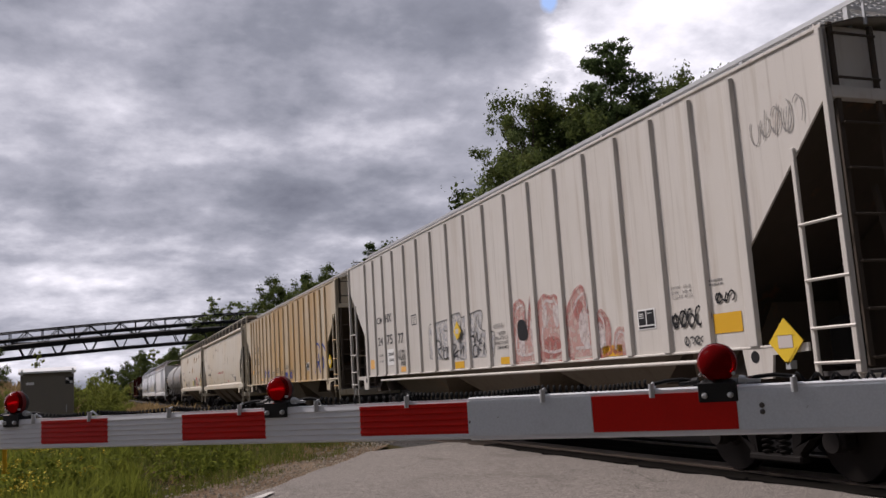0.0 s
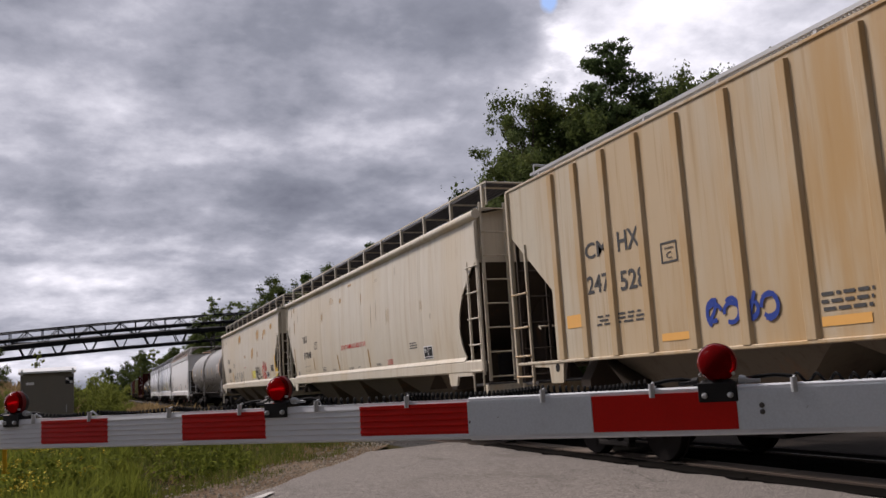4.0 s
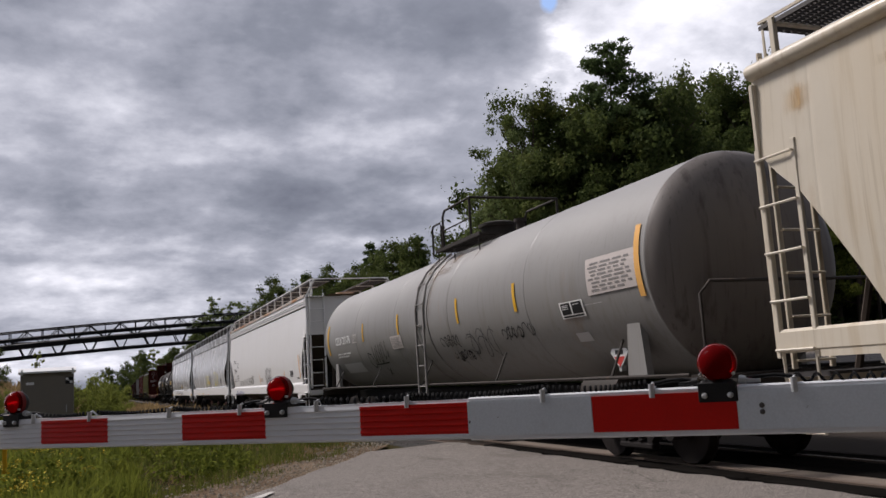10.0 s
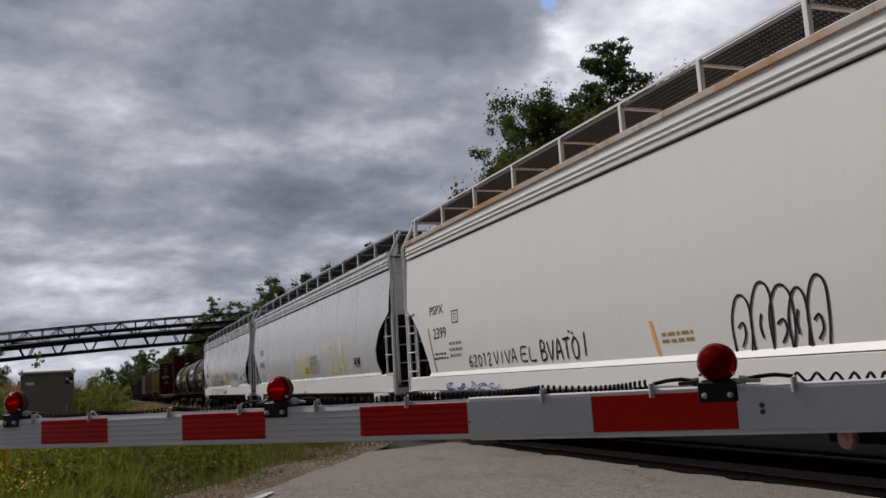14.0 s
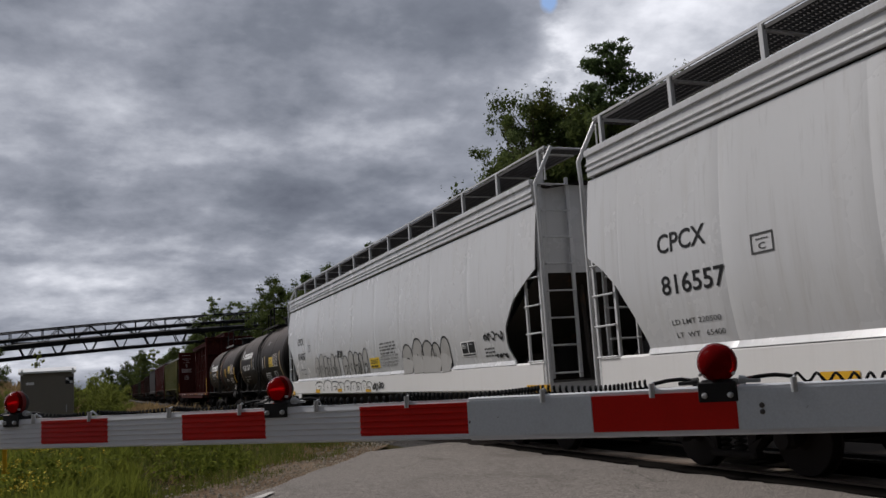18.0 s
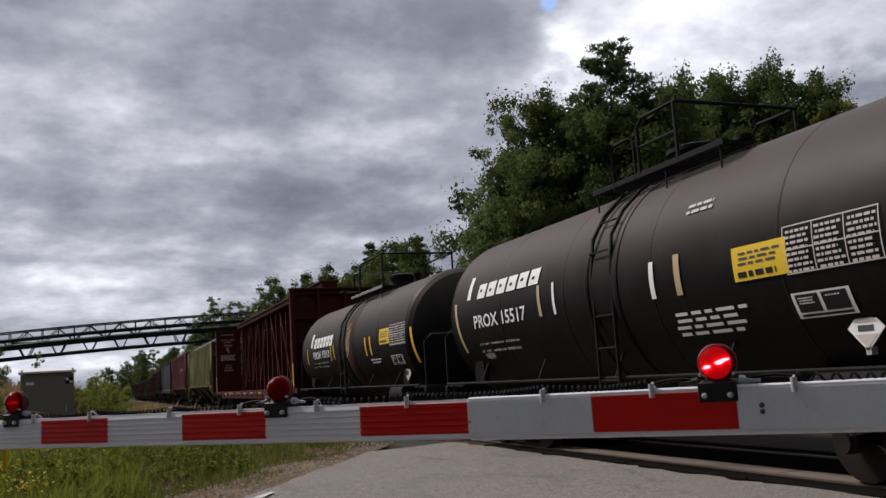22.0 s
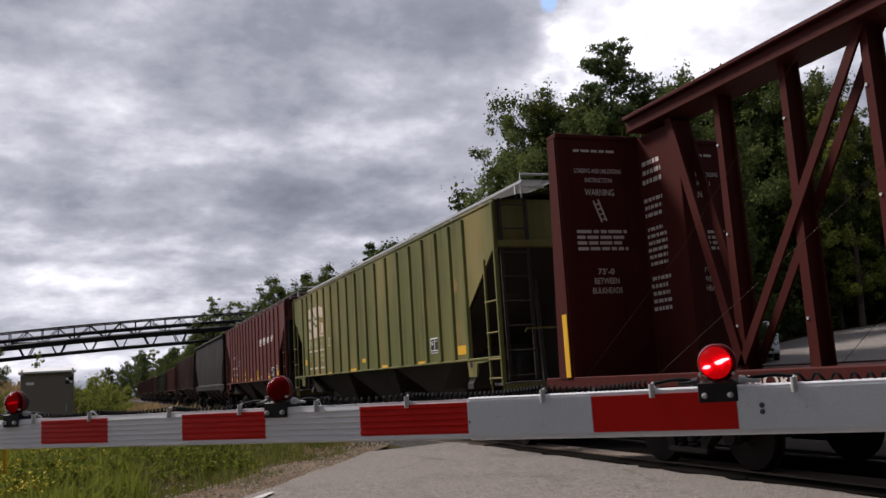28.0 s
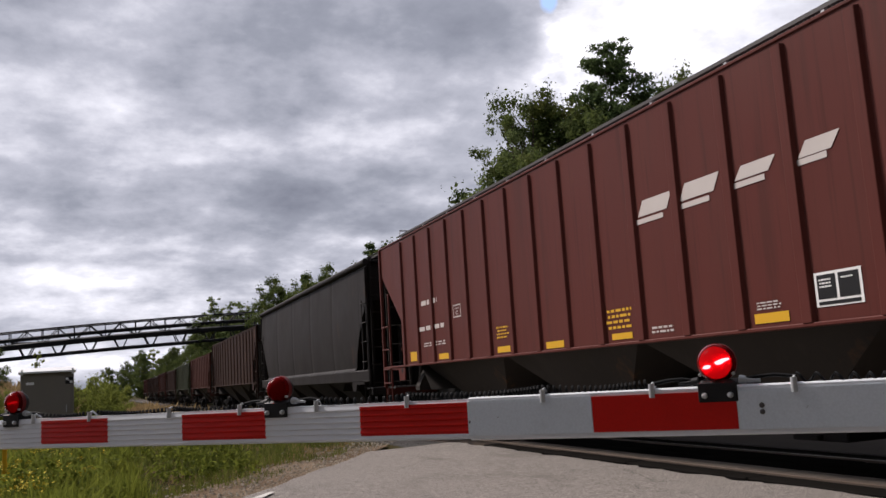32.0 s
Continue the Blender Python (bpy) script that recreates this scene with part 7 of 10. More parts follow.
M_["emblem_green"] = plain("faded_emblem_green_paint", (0.104, 0.110, 0.034), 0.55, 0.0, 0.4, 5.0)
M_["white_faded"] = plain("dusty_white_paint", (0.55, 0.50, 0.47), 0.55, 0.0, 0.3, 5.0)


def stain_material():
    """Rust that fades out towards the stain's edges and runs downwards."""
    n = Nodes("rust_stain")
    g = n.nt.nodes.new("ShaderNodeTexCoord").outputs["Generated"]
    sep = n.nt.nodes.new("ShaderNodeSeparateXYZ")
    n.nt.links.new(g, sep.inputs[0])
    edge = 1.0
    for k in (1, 2):
        d = n.math("ABSOLUTE", n.math("SUBTRACT", sep.outputs[k], 0.5))
        edge = n.math("MULTIPLY", n.step(d, 0.5, 0.12), edge)
    runs = n.noise(1.0, 6.0, 0.68, n.map((10.0, 10.0, 1.0)))
    a = n.math("MULTIPLY", n.step(n.math("ADD", n.math("MULTIPLY", runs, 1.10), n.math("MULTIPLY", edge, 0.36)), 0.62, 1.05), edge)
    att = n.nt.nodes.new("ShaderNodeObjectInfo").outputs["Alpha"]
    n.put(n.bsdf.inputs["Alpha"], n.math("MULTIPLY", a, att))
    tone = n.nt.nodes.new("ShaderNodeVectorMath")
    tone.operation = "MULTIPLY"
    n.nt.links.new(n.mix(n.noise(5.0, 5.0, 0.6), (0.46, 0.22, 0.035), (0.60, 0.39, 0.11)), tone.inputs[0])
    n.nt.links.new(n.nt.nodes.new("ShaderNodeObjectInfo").outputs["Color"], tone.inputs[1])
    return n.done(tone.outputs[0], 0.8)


M_["stain"] = stain_material()


def faded_material():
    """Sprayed silver that has half worn off."""
    n = Nodes("half_worn_silver_spray_paint")
    wear = n.math("ADD", n.math("MULTIPLY", n.noise(2.2, 5.0, 0.65), 0.7), n.math("MULTIPLY", n.noise(1.0, 4.0, 0.6, n.map((14.0, 14.0, 0.9))), 0.3))
    n.put(n.bsdf.inputs["Alpha"], n.math("MULTIPLY", n.step(wear, 0.36, 0.62), 0.72))
    return n.done((0.36, 0.355, 0.345), 0.5)


M_["faded_silver"] = faded_material()


def stain(m, y, z, w, h, amount, tone=(1, 1, 1), label="orange rust stain running down the paint"):
    ob = m.patch(y, z, w, h, "stain", "rust_stain", label, 0.0, 0.002)
    ob.color = (*tone, amount)


def tag(m, y, z, w, h, n, mat, width, seed):
    m.strokes(scrawl(w, h, n, random.Random(seed)), y, z, width, mat, lift=0.003)


def sprayed(m, y, z, width, mat, label, line):
    """One sprayed stroke along (forward, up) points, rounded off."""
    fine = []
    for i in range(len(line) - 1):
        p0, p1, p2, p3 = (line[max(0, min(len(line) - 1, i + k))] for k in (-1, 0, 1, 2))
        for s in range(4):
            t = s / 4
            fine.append(tuple(0.5 * (2 * b + (c - a) * t + (2 * a - 5 * b + 4 * c - d) * t * t + (3 * b - a - 3 * c + d) * t ** 3) for a, b, c, d in zip(p0, p1, p2, p3)))
    fine.append(line[-1])
    m.strokes([fine], y, z, width, mat, "graffiti", label, 0.0035)


BRUSH = {"V": ([(0, 1), (0.45, 0), (0.95, 1.05)],), "I": ([(0.5, 1), (0.45, 0)],), "A": ([(0, 0), (0.5, 1.05), (0.95, -0.02)], [(0.15, 0.38), (0.85, 0.42)]), "E": ([(0.85, 1), (0.1, 0.95), (0.05, 0.05), (0.9, 0)], [(0.08, 0.5), (0.7, 0.54)]), "L": ([(0.1, 1.02), (0.08, 0.03), (0.9, 0.0)],),
         "B": ([(0.1, 0), (0.12, 1), (0.7, 0.9), (0.6, 0.58), (0.14, 0.5), (0.85, 0.42), (0.75, 0.08), (0.1, 0)],), "T": ([(0, 0.95), (1, 1)], [(0.5, 0.98), (0.46, 0)]), "O": ([(0.5, 1), (0.08, 0.62), (0.3, 0.03), (0.8, 0.1), (0.92, 0.7), (0.5, 1)],), "0": ([(0.5, 1), (0.12, 0.6), (0.35, 0.02), (0.8, 0.2), (0.85, 0.75), (0.5, 1)],),
         "1": ([(0.3, 0.85), (0.55, 1), (0.5, 0)],), "2": ([(0.1, 0.8), (0.5, 1.02), (0.8, 0.75), (0.1, 0.03), (0.9, 0.05)],), "6": ([(0.75, 1), (0.2, 0.6), (0.2, 0.1), (0.75, 0.05), (0.8, 0.42), (0.2, 0.4)],)}


def brushed(m, word, y, z, h, w, width):
    """Hand-written capitals in marker strokes."""
    step = w / len(word)
    for i, ch in enumerate(word):
        for line in BRUSH[ch]:
            sprayed(m, y, z, width, "black", "black hand-written graffiti letters", [(step * (i + 0.84 * a), h * b * (1 + 0.04 * math.sin(5.0 * i))) for a, b in line])


def bubbles(m, y, z, w, h, n, fill, line, seed):
    """A row of swollen letters, filled or in outline."""
    rnd = random.Random(seed)
    loops = []
    for i in range(n):
        ww = w / n * 1.18
        hh = h * rnd.uniform(0.80, 1.0)
        loops.append(bubble(w * (i + 0.5) / n, h * 0.5 + rnd.uniform(-0.05, 0.05) * h, ww, hh, rnd))
    if fill != "none":
        m.blob(loops, y, z, fill, lift=0.002)
    inner = []
    for lp in loops:
        cx, cy = sum(p[0] for p in lp) / len(lp), sum(p[1] for p in lp) / len(lp)
        inner.append([(cx + rnd.uniform(-0.1, 0.1) * w / n, cy - h * 0.30), (cx + rnd.uniform(-0.05, 0.05), cy), (cx + rnd.uniform(-0.15, 0.15) * w / n, cy + h * rnd.uniform(0.1, 0.28))])
    if line != "none":
        m.strokes(loops + inner, y, z, 0.045, line, lift=0.004)


def block_letters(m, y, z, w, h, mat):
    """Broad roller-painted letters, half faded."""
    k = w / 4.4
    shapes = ([(0, 0), (0.02, 1)], [(0.75, 0), (0.70, 0.95)], [(0.0, 0.5), (0.72, 0.48)], [(1.05, 0.02), (1.40, 1.0)], [(1.40, 0.98), (1.80, 0.0)], [(1.18, 0.36), (1.66, 0.36)], [(2.10, 0.0), (2.10, 1.0)], [(2.10, 0.96), (2.75, 0.06)], [(2.78, 0.0), (2.78, 1.0)], [(3.15, 0.0), (3.15, 1.0)], [(3.22, 0.45), (3.85, 1.0)], [(3.30, 0.55), (3.95, 0.0)])
    m.strokes([[(a * k + (c - a) * k * i / 4, h * (0.05 + 0.9 * (b + (d - b) * i / 4))) for i in range(5)] for (a, b), (c, d) in shapes], y, z, 0.20, mat, "graffiti", "faded silver block-letter graffiti", 0.002)


def framed(m, y, z, w, h, mat="grey_dark"):
    t = 0.022
    for a, b, c, d in ((0, 0, w, t), (0, h - t, w, t), (0, t, t, h - 2 * t), (w - t, t, t, h - 2 * t)):
        m.patch(y - a, z + b, c, d, mat, "frame_line")
    m.text("C", y - w * 0.33, z + h * 0.2, h * 0.32, mat, w * 0.32)
    m.bars(y - w * 0.2, z + h * 0.66, w * 0.6, h * 0.16, 1, mat)


def framed_white(m, y, z, w, h):
    framed(m, y, z, w, h, "white_faded")


def data_square(m, y, z, w, h):
    """A black stencil panel with a white border and small print."""
    m.patch(y, z, w, h, "white", "stencil_panel", "white-bordered black stencil panel")
    m.patch(y - w * 0.06, z + h * 0.22, w * 0.40, h * 0.70, "black", "stencil_field", lift=0.003)
    m.patch(y - w * 0.52, z + h * 0.22, w * 0.42, h * 0.70, "black", "stencil_field", lift=0.003)
    m.patch(y - w * 0.06, z + h * 0.05, w * 0.88, h * 0.10, "black", "stencil_field", lift=0.003)
    s = Side(m.car, m.x_at, m.off + 0.006)
    s.bars(y - w * 0.1, z + h * 0.55, w * 0.30, h * 0.3, 3, "white", seed=3)
    s.bars(y - w * 0.58, z + h * 0.75, w * 0.30, h * 0.1, 1, "white", seed=4)


def data_panel(m, y, z, w, h):
    """A pale panel full of small print."""
    m.patch(y, z, w, h, "pale_patch", "data_panel", "pale data panel with small print")
    s = Side(m.car, m.x_at, m.off + 0.004)
    s.bars(y - w * 0.04, z + h * 0.06, w * 0.92, h * 0.88, 9, "white", seed=5)


def white_panel(m, y, z, w, h):
    """A white label with a grey border and grey small print."""
    m.patch(y, z, w, h, "white_faded", "data_panel", "dusty white label with small print")
    s = Side(m.car, m.x_at, m.off + 0.004)
    s.bars(y - w * 0.05, z + h * 0.08, w * 0.90, h * 0.84, 8, "grey_ink", seed=5)


def data_grid(m, y, z, w, h):
    """White small print in a table, on the tank's own paint."""
    for i in range(3):
        m.bars(y - w * (0.02 + 0.33 * i), z + h * 0.03, w * 0.29, h * 0.94, 8, "white_faded", seed=i)
    for i in range(4):
        m.patch(y - w * 0.328 * i, z, 0.012, h, "white_faded", "table_line")
    for i in range(3):
        m.patch(y, z + h * 0.495 * i, w, 0.012, "white_faded", "table_line")


def notice(m, y, z, w, h):
    """A yellow notice; its telephone number is left as bars."""
    m.patch(y, z, w, h, "notice_yellow", "notice", "yellow emergency notice with black print")
    s = Side(m.car, m.x_at, m.off + 0.004)
    s.bars(y - w * 0.08, z + h * 0.45, w * 0.84, h * 0.45, 3, "grey_dark", seed=6)
    s.bars(y - w * 0.06, z + h * 0.10, w * 0.88, h * 0.34, 1, "black", seed=7)


def placard(m, y, z, r, kind):
    """A diamond placard in a metal holder, standing off the side."""
    mats = {"yellow": ("notice_yellow", "notice_yellow"), "red": ("white", "red_ink"), "white": ("white", "white_faded")}[kind]
    x = m.x_at(z) - 0.05
    hold = part("placard", Shape().prism([(y, z - r), (y + r, z), (y, z + r), (y - r, z)], 0, x, x + 0.012), M_[mats[0]], m.car, "diamond hazard placard")
    for s in (1, -1):
        part("placard_field", Shape().prism([(y - r * 0.62, z + s * r * 0.26), (y, z + s * r * 0.88), (y + r * 0.62, z + s * r * 0.26)], 0, x - 0.004, x - 0.001), M_[mats[1]], hold)
    part("placard_number", Shape().box(x - 0.004, x - 0.001, y - r * 0.42, y + r * 0.42, z - r * (0.28 if kind == "yellow" else 0.13), z + r * (0.28 if kind == "yellow" else 0.13)), M_["white_faded" if kind == "yellow" else "grey_dark"], hold)
    part("placard_bracket", Shape().box(x, m.x_at(z) + 0.03, y - 0.03, y + 0.03, z - r * 1.15, z - r * 0.8), M_["galv"], hold)


def logo_blocks(m, y, z, w, h):
    """The owner's emblem as plain slanted white blocks."""
    k = w / 6
    for i in range(6):
        a = y - k * i
        m.patch(a, z, k * 0.80, h, "white", "emblem", "white slanted emblem block", lean=0.05)
    s = Side(m.car, m.x_at, m.off + 0.004)
    for i in range(6):
        s.patch(y - k * i - k * 0.26, z + h * (0.34 if i % 2 else 0.44), k * 0.22, h * 0.20, P_BLACKTANK, "emblem_gap", lean=0.015)


def green_logo(m, y, z, w, h):
    """A large faded emblem in plain shapes: a pale block with two rounded lobes, crossed by a broad bent line."""
    s = Side(m.car, m.x_at, 0.004)
    s.patch(y - w * 0.02, z, w * 0.70, h, "pink_white", "emblem", "faded white emblem block")
    for b in (0.24, 0.76):
        s.blob([bubble(w * 0.70, h * b, w * 0.52, h * 0.47, random.Random(2))], y, z, "pink_white", "emblem", "faded white emblem lobe", lift=0.002)
    t = Side(m.car, m.x_at, 0.008)
    for k, ln in enumerate(([(0.0, 0.60), (0.14, 0.62), (0.30, 0.52), (0.46, 0.36), (0.62, 0.32)], [(0.30, 0.98), (0.34, 0.78), (0.44, 0.60), (0.58, 0.56), (0.74, 0.62)], [(0.02, 0.30), (0.14, 0.20), (0.26, 0.10)])):
        t.strokes([[(p * w, q * h) for p, q in ln]], y, z, 0.085, "emblem_green", "emblem_line", "bent green line across the emblem", 0.0005 * k)


def marks_light_grey(m):
    m.text("CM", 6.14, 2.62, 0.16, "grey_dark", 0.49)
    m.text("24", 6.08, 2.1, 0.2, "grey_dark", 0.38)
    m.text("LD LMT", 6.06, 1.84, 0.05, "grey_dark", 0.38)
    m.text("LT  WT", 6.05, 1.69, 0.05, "grey_dark", 0.32)
    m.text("HX", 5.43, 2.61, 0.2, "grey_dark", 0.46)
    m.text("75", 5.37, 2.09, 0.23, "grey_dark", 0.43)
    m.text("77", 4.53, 2.07, 0.23, "grey_dark", 0.39)
    framed(m, 3.54, 2.41, 0.34, 0.22)
    m.patch(6.81, 1.565, 0.43, 0.22, "orange", label="pale orange decal")
    m.patch(4.42, 1.44, 0.47, 0.11, "orange", label="pale orange decal")
    m.patch(1.13, 1.415, 0.46, 0.125, "yellow", label="yellow decal")
    m.patch(-0.95, 1.425, 0.45, 0.115, "yellow", label="yellow decal")
    m.text("CAUTION", -0.90, 1.915, 0.058, "grey_dark", 0.30)
    m.text("OPEN HATCH COVERS", -0.76, 1.835, 0.055, "grey_dark", 0.64)
    m.text("BEFORE UNLOADING", -0.76, 1.755, 0.055, "grey_dark", 0.64)
    m.text("COMPARTMENTS", -0.84, 1.675, 0.055, "grey_dark", 0.50)
    m.patch(5.38, 1.61, 0.63, 0.37, "white", "data_patch", "white repainted weight panel")
    for word, y, z, w in (("200600", 5.30, 1.83, 0.46), ("62400", 5.25, 1.69, 0.39)):
        Side(m.car, m.x_at, m.off + 0.003).text(word, y, z, 0.075, "grey_dark", w)
    # a worn silver piece with thin outlines, and a black tag over it
    crown = [(0, 0.10), (0.02, 0.74), (0.40, 0.80), (1.24, 0.84), (1.34, 0.89), (1.73, 0.90), (1.79, 0.81), (2.26, 0.84), (2.72, 0.86), (2.78, 0.74), (2.71, 0.52), (3.20, 0.45), (3.24, 0.36), (3.16, 0.02)]
    m.blob([crown + [(2.4, 0.04), (1.6, 0.02), (0.8, 0.06)]], 2.48, 1.54, "silver_haze", "graffiti_fill", "thin worn silver spray behind the letters")
    for line in (crown, [(0.40, 0.80), (0.42, 0.45), (0.36, 0.12)], [(0.62, 0.70), (0.70, 0.35), (0.60, 0.10)], [(0.92, 0.78), (0.90, 0.62), (1.18, 0.66), (1.20, 0.80)], [(1.34, 0.89), (1.30, 0.62), (1.52, 0.58), (1.64, 0.80)], [(1.79, 0.81), (1.74, 0.55), (1.92, 0.50), (2.02, 0.76)], [(2.26, 0.84), (2.20, 0.60), (2.34, 0.50), (2.48, 0.62), (2.50, 0.80)],
                 [(2.58, 0.80), (2.62, 0.58), (2.71, 0.52)], [(2.80, 0.42), (2.84, 0.14), (3.10, 0.16)], [(2.92, 0.40), (2.96, 0.24)], [(0.10, 0.62), (0.26, 0.58), (0.22, 0.30)], [(0.86, 0.08), (1.30, 0.12), (1.80, 0.03)]):
        sprayed(m, 2.48, 1.54, 0.016, "grey_dark", "thin grey graffiti outline", line)
    for line in ([(0.55, 0.62), (0.56, 0.30)], [(1.06, 0.55), (1.10, 0.30)], [(1.45, 0.74), (1.42, 0.62)], [(1.86, 0.70), (1.84, 0.58)], [(2.40, 0.74), (2.38, 0.60)], [(2.98, 0.34), (3.02, 0.20)], [(0.16, 0.50), (0.14, 0.25)]):
        sprayed(m, 2.48, 1.54, 0.075, "white_haze", "worn white graffiti highlight", line)
    for line in ([(0.36, 0.04), (0.42, 0.42), (0.56, 0.44), (0.66, 0.32), (0.46, 0.24), (0.74, 0.06)], [(0.80, 0.34), (0.76, 0.12), (0.94, 0.08), (0.96, 0.30), (0.82, 0.22)], [(1.12, 0.34), (1.00, 0.24), (1.16, 0.12), (1.04, 0.06)], [(1.14, 0.34), (1.46, 0.30), (1.12, 0.08), (1.60, 0.22), (1.12, 0.08), (1.52, 0.12)], [(1.70, 0.30), (1.66, 0.12), (1.74, 0.22), (1.84, 0.28), (1.78, 0.10)],
                 [(2.12, 0.62), (2.08, 0.44), (2.34, 0.43)], [(2.34, 0.46), (2.37, 0.30), (2.48, 0.50), (2.50, 0.34), (2.62, 0.34), (2.70, 0.46)], [(2.28, 0.06), (2.30, 0.24), (2.46, 0.25), (2.44, 0.08), (2.28, 0.06)], [(2.50, 0.06), (2.56, 0.27), (2.70, 0.28)], [(2.52, 0.17), (2.64, 0.17)], [(2.74, 0.08), (2.78, 0.28)]):
        sprayed(m, 2.48, 1.54, 0.026, "black", "black sprayed graffiti tag", line)
    tag(m, 4.58, 1.70, 0.74, 0.24, 5, "black", 0.022, 34)
    tag(m, 4.40, 1.58, 0.46, 0.10, 4, "black", 0.018, 35)
    placard(m, 0.83, 2.1, 0.18, "yellow")
    m.patch(-6.57, 1.565, 0.46, 0.215, "yellow", label="yellow decal")
    data_square(m, -5.11, 1.705, 0.38, 0.25)
    m.patch(-4.21, 1.415, 0.49, 0.14, "yellow", label="yellow decal")
    # faded rose letters with pale edges, and one black blot
    rose = [[(-1.60, 2.36), (-1.82, 2.41), (-1.98, 2.30), (-1.93, 1.94), (-2.06, 1.93), (-2.18, 2.38), (-2.37, 2.43), (-2.40, 1.95), (-2.38, 1.44), (-1.50, 1.44), (-1.56, 1.95)],
            [(-2.46, 2.30), (-2.65, 2.40), (-2.85, 2.36), (-3.02, 2.36), (-3.16, 2.22), (-3.30, 2.16), (-3.30, 1.87), (-3.26, 1.44), (-2.44, 1.44), (-2.42, 1.90)],
            [(-3.36, 2.15), (-3.56, 2.34), (-3.79, 2.41), (-3.88, 2.26), (-3.88, 2.06), (-4.14, 2.00), (-4.28, 2.02), (-4.44, 1.85), (-4.43, 1.59), (-4.34, 1.44), (-3.34, 1.44)],
            [(-4.50, 1.46), (-4.53, 1.60), (-4.62, 1.74), (-4.76, 1.75), (-4.84, 1.64), (-4.84, 1.45)]]
    for k, loop in enumerate(rose):
        cy, cz = sum(p[0] for p in loop) / len(loop), sum(p[1] for p in loop) / len(loop)
        shape = [(-p[0], p[1]) for p in loop]
        m.blob([shape], 0, 0, "rose_haze", "graffiti_fill", "faded rose fill of a graffiti letter", lift=0.001)
        sprayed(m, 0, 0, 0.05, "rose_ink", "faded red graffiti outline", shape + shape[:1])
        sprayed(m, 0, 0, 0.045, "white_haze", "pale inner line of a graffiti letter", [(-(cy + (p[0] - cy) * 0.72), cz + (p[1] - cz) * 0.76) for p in loop])
    for y, z, w, h in ((-1.70, 1.52, 0.22, 0.5), (-2.14, 1.50, 0.18, 0.62), (-2.58, 1.90, 0.14, 0.36), (-2.92, 1.90, 0.16, 0.34), (-3.66, 1.55, 0.26, 0.55), (-4.08, 1.50, 0.22, 0.38)):
        m.blob([bubble(w / 2, h / 2, w, h, random.Random(int(-y * 100)))], y, z, "white_haze", "graffiti_fill", "pale patch inside a graffiti letter", lift=0.003)
    for y, z, w, h in ((-2.50, 1.46, 0.66, 0.30), (-3.50, 1.95, 0.30, 0.28), (-4.00, 1.75, 0.36, 0.20)):
        m.blob([bubble(w / 2, h / 2, w, h, random.Random(int(-y * 100)))], y, z, "rose_ink", "graffiti_fill", "red patch inside a graffiti letter", lift=0.0022)
    m.blob([bubble(0.19, 0.16, 0.38, 0.32, random.Random(4))], -1.66, 1.77, "black", "graffiti_fill", "round black paint blot", lift=0.005)
    for word, y, z, w in (("EXW  10-8", -5.86, 2.12, 0.37), ("EW  10-4", -5.86, 2.065, 0.37), ("CU FT 4750", -5.87, 2.01, 0.38)):
        m.text(word, y, z, 0.038, "grey_ink", w)
    m.bars(-6.55, 2.09, 0.24, 0.09, 2, "grey_ink", seed=40)
    tag(m, -6.64, 1.89, 0.33, 0.12, 3, "black", 0.022, 41)
    tag(m, -5.82, 1.66, 0.74, 0.22, 5, "black", 0.026, 42)
    tag(m, -6.02, 1.47, 0.40, 0.10, 4, "grey_dark", 0.018, 43)
    tag(m, -0.73, 2.04, 0.40, 0.07, 4, "grey_ink", 0.012, 44)
    placard(m, -7.67, 1.42, 0.23, "yellow")
    tag(m, -7.45, 3.42, 0.77, 0.32, 5, "grey_ink", 0.012, 46)


